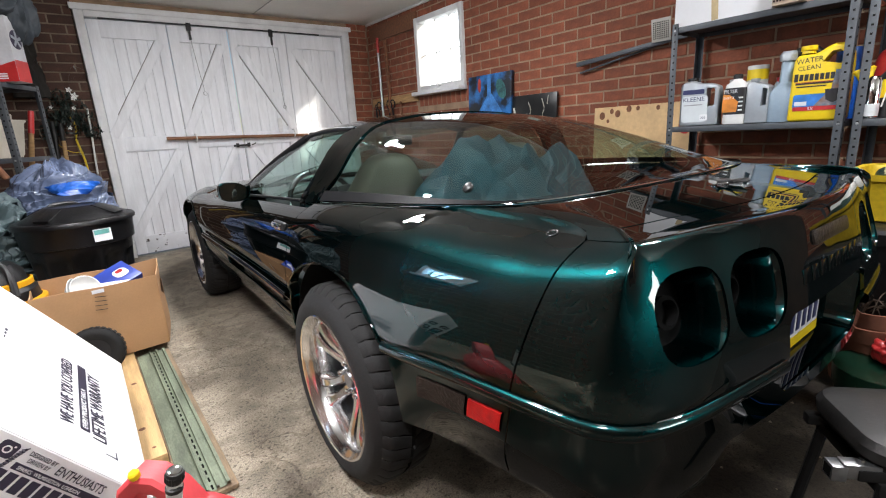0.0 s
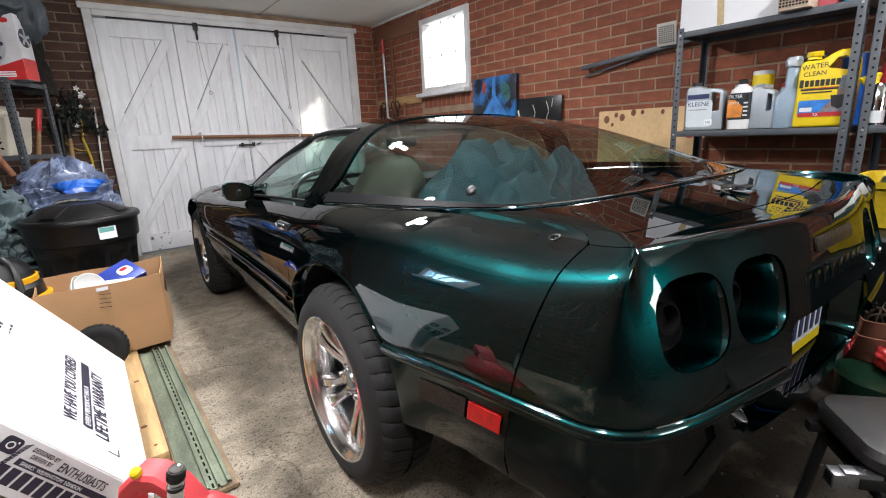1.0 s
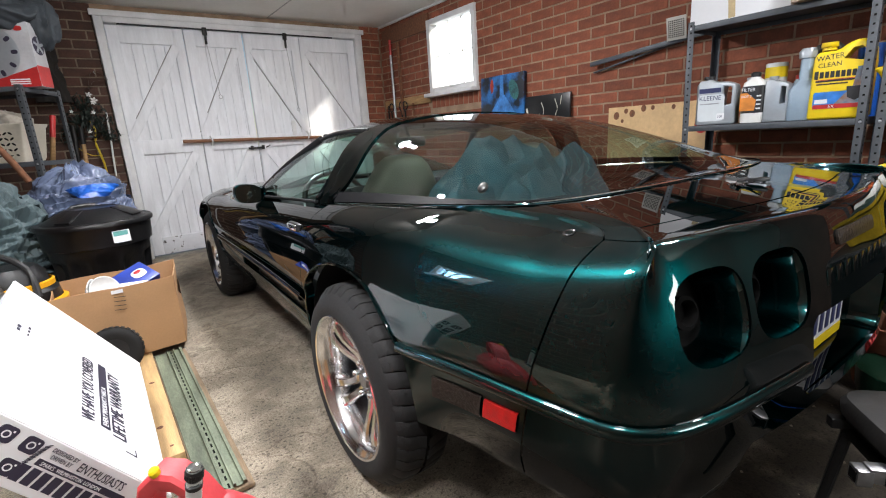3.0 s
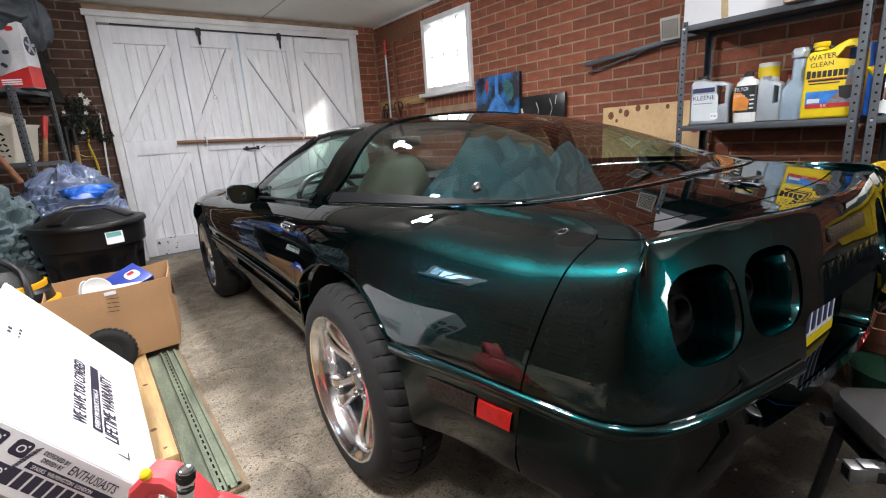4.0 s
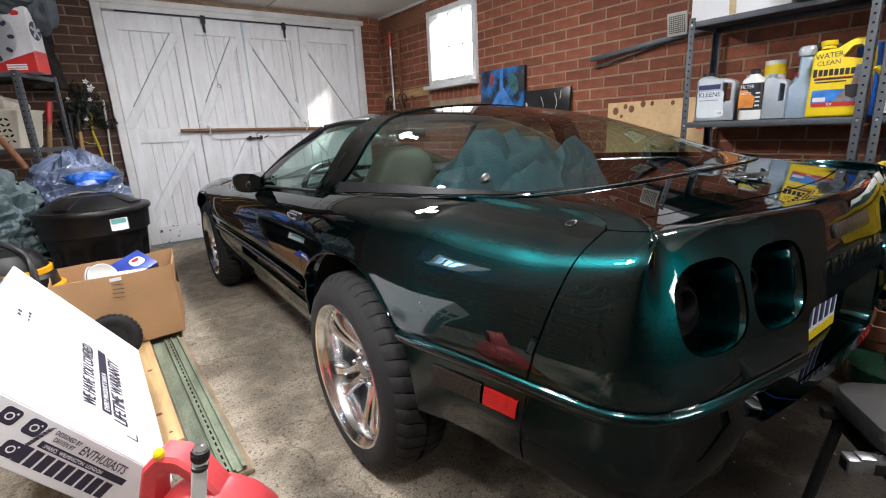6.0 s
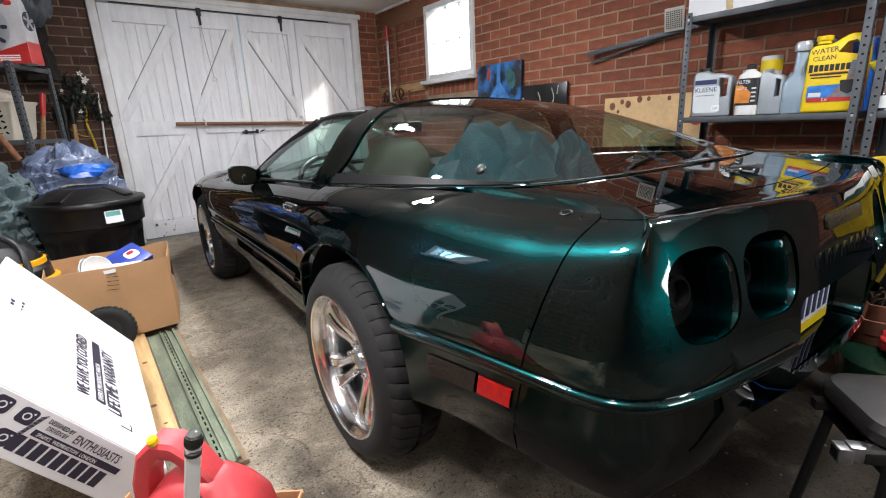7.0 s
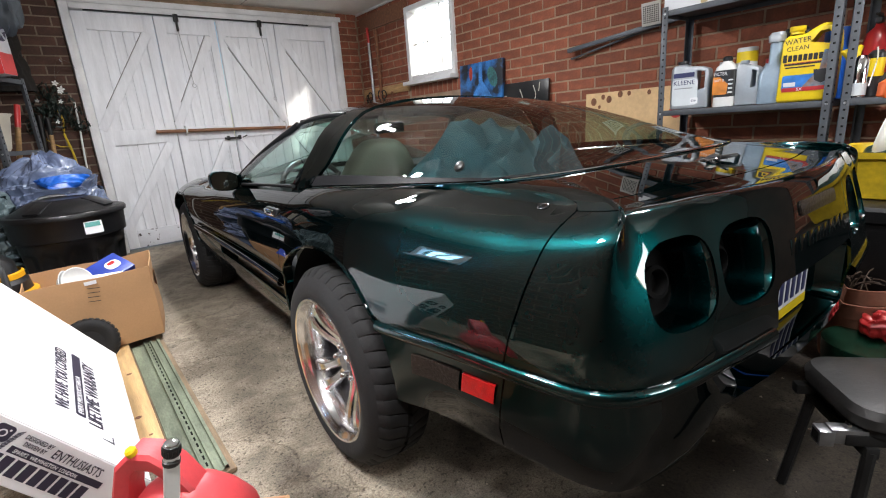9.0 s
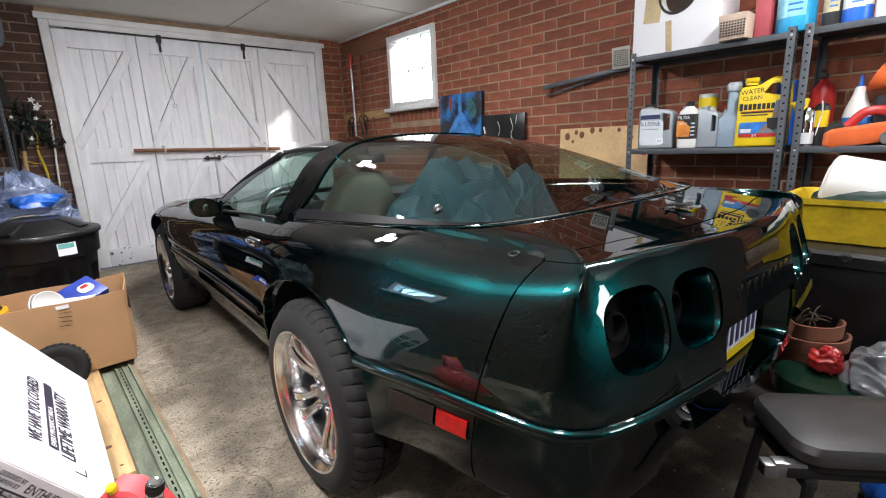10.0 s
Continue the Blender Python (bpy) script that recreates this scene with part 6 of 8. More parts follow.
# bagged film bundle and tarpaulin
bm = creased(blob((0, 0, 0.50), (0.325, 0.27, 0.51), 0.72), 340, 260, 0.10, 0.066, 4, 0.45, 1.8, 2.8)
for v in bm.verts:
    v.co.z = max(v.co.z, 0.004)
solo("stuffed_bag", bm, M_BAG, "shiny blue-grey plastic bag stuffed full", "plastic bag", pose(-0.100, 4.30, 0.0), sharp=22)
bm = crumple(lambda u, v: (Vector((0.15 * math.cos(6.283 * u) * (0.6 + 0.4 * v), 0.05 * math.sin(6.283 * u), 0.055 * v)), Vector((math.cos(6.283 * u), math.sin(6.283 * u), 0))), 90, 26, 0.030, 11, 8)
solo("blue_sheet", bm, M_BLUE, "bright blue folded sheet in the bag", "sheet", pose(-0.005, 4.03, 0.82, -24, 0, 6), sharp=60)
bm = creased(blob((0, 0, 0.46), (0.34, 0.31, 0.56), 0.75), 340, 280, 0.115, 0.075, 6, 0.35, 2.0, 1.5)
for v in bm.verts:
    v.co.z = max(v.co.z, 0.004)
solo("tarpaulin", bm, M_TARP, "crumpled grey-green tarpaulin heaped on the floor", "tarpaulin", pose(-0.62, 3.86, 0.0), sharp=20)

M_DARKCLOTH = mat("dark_slate_cloth", (0.045, 0.055, 0.065), 0.7, vary=0.25, scale=8, bump=0.2)
# slotted steel shelf by the doors
def angle_post(bm, x, y, h, sx, sy, w=0.036, t=0.003):
    box(bm, (x + sx * w / 2, y + sy * t / 2, h / 2), (w, t, h), 0.0008)
    box(bm, (x + sx * t / 2, y + sy * w / 2, h / 2), (t, w, h), 0.0008)


def steel_shelf(name, label, m, w, d, h, decks, group="", hole0=0.0):
    """Slotted-angle shelf; x runs along its front, y to its back, from the front left foot."""
    t = thing(name, label, "shelf", m, group)
    for x, sx in ((0, 1), (w, -1)):
        for y, sy in ((0, 1), (d, -1)):
            bm = B()
            angle_post(bm, x, y, h, sx, sy)
            p = part("post", bm, M_STEEL, t)
            bm = B()
            for k in range(int((h - hole0) / 0.038)):
                z = hole0 + 0.02 + 0.038 * k
                box(bm, (x + sx * 0.019, y - sy * 0.0004, z), (0.009, 0.0016, 0.009))
                box(bm, (x - sx * 0.0004, y + sy * 0.019, z), (0.0016, 0.009, 0.009))
            q = part("perforation", bm, M_HOLE, p)
            q["kind"] = "stuff"
    for z in decks:
        bm = B()
        box(bm, (w / 2, d / 2, z - 0.004), (w - 0.008, d - 0.008, 0.006), 0.001)
        box(bm, (w / 2, 0.005, z - 0.017), (w - 0.008, 0.003, 0.030), 0.001)
        box(bm, (w / 2, d - 0.005, z - 0.017), (w - 0.008, 0.003, 0.030), 0.001)
        box(bm, (0.005, d / 2, z - 0.017), (0.003, d - 0.012, 0.030), 0.001)
        box(bm, (w - 0.005, d / 2, z - 0.017), (0.003, d - 0.012, 0.030), 0.001)
        dk = part("deck", bm, M_STEEL, t)
        for x in (0.018, w - 0.018):
            bm = B()
            lathe(bm, [(0.0, 0.004), (0.006, 0.003), (0.0065, 0.0), (0.0, 0.0)], 10, pose(x, -0.0005, z - 0.018, 90, 0, 0))
            part("bolt_head", bm, M_ZINC, dk)
    return t


SL = pose(-0.26, 4.30, 0, 0, 0, -25.5) @ pose(-0.90, 0, 0)
steel_shelf("steel_shelf", "dark grey slotted steel shelf loaded with boxes", SL, 0.90, 0.46, 1.575, (0.20, 0.62, 1.07, 1.565), "", 0.95)
ob = thing("wheel_cover_box", "red and white box printed with wheel covers", "box", SL @ pose(0.775, 0.16, 1.566))
bm = B()
box(bm, (0, 0, 0.205), (0.42, 0.14, 0.41), 0.003)
part("carton", bm, mat("printed_box_card", (0.50, 0.50, 0.52), 0.55, vary=0.15, scale=6, bump=0.04), ob)
bm = B()
prism(bm, [(-0.209, 0.0), (0.209, 0.0), (0.209, 0.13), (0.03, 0.075), (-0.209, 0.06)], 0, 0.001, pose(0, -0.0702, 0.001, 90, 0, 0))
part("red_panel", bm, M_REDPAINT, ob)
bm = B()
box(bm, (0.2105, 0, 0.07), (0.001, 0.137, 0.135))
part("red_side", bm, M_REDPAINT, ob)
cov = sub("cover_picture", ob, "printed silver wheel cover")
bm = B()
lathe(bm, [(0.0, 0.004), (0.05, 0.003), (0.11, 0.0015), (0.165, 0.001), (0.168, 0.0)], 48, pose(-0.04, -0.0703, 0.225, 90, 0, 0))
part("disc", bm, M_SILVERPL, cov)
for k in range(10):
    bm = B()
    prism(bm, lamp_outline(0.040, 0.026), 0, 0.0012, pose(-0.04, -0.0715, 0.225, 90, 0, 0) @ Matrix.Rotation(k * 0.628, 4, "Z") @ pose(0.138, 0, 0))
    part("vent", bm, M_PRINT, cov)
bm = B()
lathe(bm, [(0.0, 0.006), (0.028, 0.0055), (0.032, 0.0045)], 24, pose(-0.04, -0.0705, 0.225, 90, 0, 0))
part("centre", bm, M_INK, cov)
bm = B()
prism(bm, lamp_outline(0.05, 0.03), 0, 0.0012, pose(0.15, -0.0703, 0.37, 90, 0, 0))
part("round_mark", bm, M_REDPAINT, ob)
for k in range(3):
    bm = B()
    box(bm, (0.09, -0.072, 0.05 - 0.014 * k), (0.12, 0.001, 0.008))
    part("print_bar", bm, M_WCARD, ob)
bm = B()
lathe(bm, [(0.0, 0.003), (0.03, 0.003), (0.058, 0.001), (0.060, 0.0)], 28, pose(0.2106, 0.0, 0.27, 0, 90, 0))
part("side_picture", bm, M_PRINT, ob)
for k in range(5):
    bm = B()
    box(bm, (0, 0, 0), (0.001, 0.018, 0.05), 0, pose(0.2142, 0, 0.27) @ Matrix.Rotation(k * 1.2566, 4, "X") @ pose(0, 0, 0.028))
    part("side_spoke", bm, M_SILVERPL, ob)
bm = crumple(blob((0, 0, 0), (0.40, 0.24, 0.12)), 140, 70, 0.07, 6.0, 11, 0.8)
solo("folded_cloth", bm, M_DARKCLOTH, "grey-green cloth draped over the box", "cloth", SL @ pose(0.62, 0.18, 2.06, 0, 4, 0), sharp=80)
bm = crumple(blob((0, 0, 0), (0.10, 0.09, 0.15)), 80, 60, 0.05, 8.0, 12, 0.8, 0.5, (1.6, 1.6, 0.6))
solo("folded_cloth", bm, M_DARKCLOTH, "hanging fold of grey-green cloth", "cloth", SL @ pose(0.965, 0.26, 2.0), sharp=80)
bk = thing("plastic_basket", "cream plastic basket with slotted sides", "basket", SL @ pose(0.55, 0.21, 1.072))
bm = B()
rows = [[(x, y, z) for x, y in rrect(w, d, 0.04)] for z, w, d in ((0.0, 0.42, 0.28), (0.02, 0.44, 0.30), (0.235, 0.50, 0.35), (0.25, 0.52, 0.37), (0.26, 0.52, 0.37), (0.25, 0.48, 0.33))]
V = loft(bm, rows, close_v=True)
bm.faces.new(V[0])
part("tub", bm, M_BASKET, bk)
for i in range(13):
    for j in range(5):
        bm = B()
        prism(bm, lamp_outline(0.030, 0.013, 12, 2), 0, 0.0015, pose(-0.20 + 0.033 * i, -0.152 - 0.0045 * j * 1.2, 0.05 + 0.036 * j, 90 - 6, 0, 0) @ pose(0, 0, 0, 0, 0, 35 if (i + j) % 2 else -35))
        part("slot", bm, M_HOLE, bk)
bm = crumple(blob((0, 0, 0), (0.19, 0.12, 0.07)), 90, 50, 0.045, 9, 14, 0.8)
solo("rag_pile", bm, mat("dusty_rag", (0.42, 0.38, 0.32), 0.9, vary=0.3, bump=0.3), "dusty crumpled rags in the basket", "rags", SL @ pose(0.60, 0.2, 1.34), sharp=80)
bm = B()
stack(bm, [(0, 0.16, 0.10, 0.02), (0.012, 0.17, 0.11, 0.03), (0.05, 0.15, 0.09, 0.03)])
solo("blue_dish", bm, M_LBLUE, "blue plastic dish in the basket", "dish", SL @ pose(0.44, 0.14, 1.325))
bm = B()
tube(bm, [(-0.47, 4.02, 1.24), (-0.40, 4.05, 1.12), (-0.33, 4.1, 0.95)], 0.02, 10, 6)
solo("broken_handle", bm, M_OLDWOOD, "short worn wooden handle stub", "handle")
tl = thing("long_handled_tool", "wooden tool handle with a red painted grip", "garden tool", pose(0, 0, 0))
bm = B()
tube(bm, [(-0.180, 4.9, 1.25), (-0.24, 4.88, 0.9), (-0.36, 4.85, 0.01)], 0.018, 10, 8)
part("shaft", bm, M_WOOD, tl)
bm = B()
tube(bm, [(-0.148, 4.91, 1.41), (-0.180, 4.9, 1.245)], 0.0195, 10)
part("grip", bm, M_REDPAINT, tl)
for x, zt in ((-0.05, 1.22), (0.005, 1.20)):
    g = thing("long_handled_tool", "dark-handled garden tool leaning on the brick wall", "garden tool")
    bm = B()
    tube(bm, [(x, 5.52, zt), (x - 0.03, 5.50, 0.7), (x - 0.06, 5.45, 0.01)], 0.017, 10, 6)
    part("shaft", bm, M_WOOD if x > -0.03 else M_IRON, g)
    bm = B()
    tube(bm, [(x + 0.006, 5.52, zt + 0.14), (x, 5.52, zt - 0.01)], 0.021, 10)
    part("grip", bm, M_IRON, g)

# things hung on the wall by the door
gl = thing("hanging_garland", "dark garland with white artificial flowers on the wall", "garland", pose(0.075, YD - 0.05, 1.50))
bm = B()
rnd = random.Random(8)
for k in range(430):
    a, r = rnd.uniform(0, 6.28), rnd.random() ** 0.6
    c = Vector((0.23 * r * math.cos(a), rnd.uniform(-0.05, 0.03), 0.20 * r * math.sin(a) - 0.05 - 0.2 * r * math.cos(a) ** 2))
    m = Matrix.Translation(c) @ Euler((rnd.uniform(0, 6), rnd.uniform(0, 6), rnd.uniform(0, 6))).to_matrix().to_4x4()
    l, w = rnd.uniform(0.03, 0.08), rnd.uniform(0.012, 0.028)
    vs = [bm.verts.new(m @ Vector(p)) for p in ((-l / 2, 0, 0), (0, -w / 2, 0.003), (l / 2, 0, 0), (0, w / 2, 0.003))]
    bm.faces.new(vs)
lv = part("leaves", bm, mat("dark_leaf", (0.012, 0.022, 0.016), 0.5, vary=0.3, bump=0.1), gl, smooth=False)
lv["kind"] = "stuff"
for x, z, s in ((0.055, 0.125, 0.028), (0.085, 0.075, 0.034), (0.075, 0.055, 0.024), (0.0, -0.20, 0.022), (0.06, -0.03, 0.02), (-0.10, -0.02, 0.018)):
    bm = B()
    for k in range(5):
        m = pose(x, -0.055, z, 90, 0, 0) @ Matrix.Rotation(k * 1.2566, 4, "Z")
        vs = [bm.verts.new(m @ Vector(p)) for p in ((0, 0, 0), (s * 0.5, -s * 0.28, 0.004), (s, 0, 0.006), (s * 0.5, s * 0.28, 0.004))]
        bm.faces.new(vs)
    part("flower", bm, M_OFFWHITE, gl, smooth=False)
sp = thing("hanging_strap", "black webbing strap looped on a wall hook", "strap", pose(0.22, YD - 0.03, 1.77))
bm = B()
rows = []
for p in spline([(-0.08, 0, -0.09), (-0.06, -0.01, -0.01), (-0.02, -0.02, 0.06), (0.06, -0.02, 0.03), (0.08, -0.01, -0.02), (0.0, 0, -0.015), (-0.05, 0, -0.05), (-0.09, 0, -0.13)], 40):
    rows.append([p + Vector((0, -0.018, 0)), p + Vector((0, 0.018, 0.004))])
loft(bm, rows)
part("webbing", bm, M_IRON, sp, sharp=30)
bm = B()
tube(bm, [(0.0, 0.03, 0.05), (-0.01, -0.03, 0.05), (-0.012, -0.035, 0.065)], 0.004, 6, 6)
part("hook", bm, M_ZINC, sp)
yl = thing("yellow_garden_tie", "yellow plastic garden tie hanging on the brick wall", "garden tie", pose(0.10, YD - 0.035, 1.2))
bm = B()
tube(bm, [(0.0, 0, 0.20), (0.02, -0.01, 0.10), (0.0, 0.0, 0.0), (0.015, 0, -0.1), (0.03, 0, -0.22), (0.03, 0, -0.4)], 0.009, 8, 24)
part("cord", bm, M_YTUB, yl)
bm = B()
tube(bm, [(-0.16, 0, 0.12), (-0.15, -0.01, -0.02), (-0.06, -0.01, -0.11), (0.03, 0, -0.12)], 0.004, 6, 20)
part("loop", bm, M_YTUB, yl)
bm = B()
tube(bm, [(0.235, YD - 0.03, 1.47), (0.225, YD - 0.035, 1.25), (0.205, YD - 0.03, 0.98), (0.19, YD - 0.03, 0.6), (0.2, YD - 0.03, 0.05)], 0.008, 8, 20)
solo("white_cable", bm, M_OFFWHITE, "white cable hanging down beside the door frame", "cable")
bm = crumple(lambda u, v: (Vector((0.10 * (1 - 0.5 * v) * math.cos(6.283 * u), 0.05 * math.sin(6.283 * u), 0.30 - 0.60 * (1 - v))), Vector((math.cos(6.283 * u), 0.6 * math.sin(6.283 * u), 0))), 60, 60, 0.05, 9, 51, 0.8, 0.5, (1.4, 1.4, 0.5))
solo("hanging_sack", bm, mat("dark_brown_sacking", (0.018, 0.014, 0.011), 0.85, vary=0.4, bump=0.3), "dark brown sack hanging on the brick wall", "sack", pose(-0.13, YD - 0.11, 1.86), sharp=80)
wr = thing("pruning_shears", "dark pruning shears hung on the brick wall", "shears", pose(-0.12, YD - 0.02, 1.9))
for k, (x, z0, z1, dx) in enumerate(((0.0, 0.1, -0.15, 0.08), (0.06, 0.12, -0.25, 0.02), (-0.06, 0.05, -0.2, 0.05))):
    bm = B()
    tube(bm, [(x, 0, z0), (x + dx * 0.4, -0.02, (z0 + z1) / 2), (x + dx, 0, z1)], 0.016, 8, 8)
    part("tool", bm, M_IRON, wr)


# ---- right side: wall hangings ----
def painting_mat():
    m = mat("dark_blue_painting", (0.02, 0.03, 0.05), 0.45, vary=0.5, scale=6, bump=0.25, bscale=70, second=(0.03, 0.22, 0.62))
    N, L = m.node_tree.nodes, m.node_tree.links
    for n in N:
        if n.type == "VALTORGB":
            n.color_ramp.elements[0].position, n.color_ramp.elements[1].position = 0.46, 0.60
    return m


pt = thing("painting", "small unframed dark canvas with blue streaks", "painting", pose(XR - 0.045, 3.37, 1.18, 0, 0, -90) @ pose(0, 0, 0, -3, 0, 0))
bm = B()
box(bm, (0, 0, 0.19), (0.575, 0.035, 0.40), 0.003)
part("canvas", bm, painting_mat(), pt)
bm = B()
prism(bm, lamp_outline(0.11, 0.19, 24, 2), 0, 0.0012, pose(0.16, -0.0178, 0.245, 90, 0, 0) @ pose(0, 0, 0, 0, 0, 25))
part("teal_patch", bm, mat("teal_brushwork", (0.05, 0.20, 0.20), 0.5, vary=0.6, scale=20, bump=0.3), pt)
bm = B()
prism(bm, lamp_outline(0.045, 0.13, 16, 2), 0, 0.0012, pose(-0.13, -0.0178, 0.30, 90, 0, 0))
part("red_patch", bm, mat("red_brushwork", (0.55, 0.06, 0.03), 0.5, vary=0.5, scale=20, bump=0.3), pt)
bm = B()
prism(bm, [(-0.02, 0.385), (0.02, 0.38), (0.03, 0.22), (0.20, 0.02), (0.05, 0.0), (-0.16, 0.03), (-0.02, 0.2)], 0, 0.0012, pose(0, -0.0178, 0, 90, 0, 0))
part("blue_patch", bm, mat("blue_brushwork", (0.06, 0.26, 0.70), 0.5, vary=0.5, scale=14, bump=0.3), pt)
bp = thing("marbled_picture", "black marbled picture board with pale veins leaning on the wall", "picture", pose(XR - 0.04, 2.86, 1.06, 0, 0, -90) @ pose(0, 0, 0, -3, 0, 0))
bm = B()
box(bm, (0.0, 0, 0.14), (0.56, 0.02, 0.285), 0.003)
part("board", bm, mat("black_marble", (0.012, 0.013, 0.014), 0.3, vary=0.4, scale=8, bump=0.05), bp)
for k, pts in enumerate((((-0.03, 0.22), (0.0, 0.15), (-0.02, 0.08), (0.02, 0.02)), ((0.12, 0.24), (0.15, 0.16), (0.13, 0.1), (0.17, 0.03)), ((0.19, 0.26), (0.18, 0.19)), ((-0.20, 0.18), (-0.18, 0.12)))):
    bm = B()
    tube(bm, [(x, -0.0105, z) for x, z in pts], 0.004 if k < 3 else 0.010, 5, 10)
    part("vein", bm, mat("pale_vein", (0.55, 0.55, 0.45), 0.5, bump=0), bp)
pl = thing("plywood_sheet", "sheet of plywood leaning against the brick wall", "plywood", pose(XR - 0.03, 1.87, 0.0, 0, 0, -90) @ pose(0, 0, 0, -1.5, 0, 0))
bm = B()
box(bm, (0, 0, 0.595), (0.74, 0.012, 1.175), 0.002)
part("sheet", bm, M_PLY, pl)
for k, (x, z, r) in enumerate(((-0.30, 1.12, 0.024), (-0.22, 1.15, 0.016), (-0.17, 1.13, 0.022), (-0.08, 1.16, 0.020), (-0.01, 1.16, 0.014), (0.14, 1.155, 0.014), (-0.25, 1.08, 0.012), (0.32, 1.14, 0.022), (0.24, 1.1, 0.012))):
    bm = B()
    prism(bm, lamp_outline(2 * r, 2.4 * r, 16, 2), 0, 0.0008, pose(x, -0.0062, z, 90, 0, 0))
    part("knot", bm, M_OLDWOOD, pl)
bm = B()
prism(bm, lamp_outline(0.09, 0.10, 20, 2), 0, 0.0012, pose(0.335, -0.0062, 1.02, 90, 0, 0))
part("red_mark", bm, M_REDPAINT, pl)
for nm, pts, w, lb in (("metal_bar", [(XR - 0.06, 2.37, 1.515), (XR - 0.06, 1.36, 1.60)], 0.032, "dark steel bar carried along the wall"),
                       ("metal_bar", [(XR - 0.03, 2.36, 1.455), (XR - 0.03, 1.5, 1.60)], 0.012, "thin steel rod behind the bar")):
    a, c = Vector(pts[0]), Vector(pts[1])
    bm = B()
    box(bm, (0, 0, 0), (0.02, (c - a).length, w), 0.002)
    d = c - a
    solo(nm, bm, M_STEEL, lb, "metal bar", Matrix.Translation((a + c) / 2) @ Matrix.Rotation(math.atan2(d.z, d.y), 4, "X"))
gr = thing("vent_grille", "white perforated vent grille standing on the bar", "grille", pose(XR - 0.09, 1.69, 1.575, 0, 0, -90) @ pose(0, 0, 0, 8, 0, 0))
bm = B()
box(bm, (0, 0, 0.065), (0.13, 0.006, 0.14), 0.002)
part("plate", bm, mat("pale_perforated_metal", (0.50, 0.47, 0.42), 0.5, vary=0.15, bump=0.1), gr)
bm = B()
for i in range(9):
    for j in range(9):
        box(bm, (-0.048 + 0.012 * i, -0.0032, 0.016 + 0.012 * j), (0.0075, 0.001, 0.0075), 0)
q = part("perforation", bm, M_HOLE, gr, smooth=False)
q["kind"] = "stuff"

# tool rack left of the window
rk = thing("tool_rack", "wooden batten with hanging tools beside the window", "tool rack", pose(XR - 0.014, 5.07, 1.475, 0, 0, -90))
bm = B()
box(bm, (0, 0, 0), (1.00, 0.026, 0.095), 0.004)
part("batten", bm, M_WOOD, rk)
bd = thing("stained_board", "dark stained board fixed high on the brick wall", "board", pose(XR - 0.011, 5.02, 2.28, 0, 0, -90))
bm = B()
box(bm, (0, 0, 0), (1.0, 0.02, 0.17), 0.003)
part("board", bm, M_OLDWOOD, bd)
rod = thing("hanging_rod", "steel rod with a red painted top hanging on the wall", "rod", pose(XR - 0.05, 5.30, 0, 0, 0, 0))
bm = B()
tube(bm, [(0, 0, 2.06), (0, 0.0, 0.9)], 0.016, 10)
part("rod", bm, M_ZINC, rod)
bm = B()
tube(bm, [(0, 0, 2.22), (0, 0.0, 2.05)], 0.018, 10)
part("painted_top", bm, M_REDPAINT, rod)
bm = B()
box(bm, (XR - 0.035, 5.14, 1.75), (0.03, 0.035, 0.85), 0.004)
solo("dark_stick", bm, M_OLDWOOD, "dark wooden stick standing on the wall", "stick")
for k, (y, r, h, mt) in enumerate(((5.47, 0.02, 0.30, M_IRON), (5.40, 0.05, 0.25, M_IRON), (5.16, 0.055, 0.26, M_IRON), (5.08, 0.05, 0.30, M_IRON), (4.90, 0.015, 0.22, M_OLDWOOD))):
    tl = thing("hanging_tool", "rusty hand tool hanging from the rack", "hand tool", pose(XR - 0.04, y, 1.46), "tools on the rack")
    bm = B()
    tube(bm, [(0, r * math.sin(a), -0.03 + r * math.cos(a)) for a in [k2 * 0.5236 for k2 in range(13)]], 0.007, 6)
    part("ring", bm, mt, tl)
    bm = B()
    tube(bm, [(0, 0.01, -0.05 - r * 0.5), (0, -0.01, -h)], 0.011, 6)
    part("shank", bm, mt, tl)

# ---- steel shelves ----
SA = pose(2.92, 1.475, 0, 0, 0, -90)
SB = pose(2.915, 0.590, 0, 0, 0, -90)
steel_shelf("steel_shelf", "grey slotted steel shelf of car fluids by the brick wall", SA, 0.85, 0.34, 1.605, (0.12, 0.46, 1.025, 1.585), "wall shelves", 0.5)
steel_shelf("steel_shelf", "grey slotted steel shelf of garage supplies by the brick wall", SB, 0.88, 0.34, 1.605, (0.12, 0.42, 1.025, 1.585), "wall shelves", 0.5)
ZA, ZT = 1.0265, 1.5865


def at(y, depth, z=ZA, rz=0):
    """A place on the shelves: y along the wall, depth behind the front edge; its front faces the room."""
    return pose(2.92 + depth, y, z, 0, 0, -90 + rz)


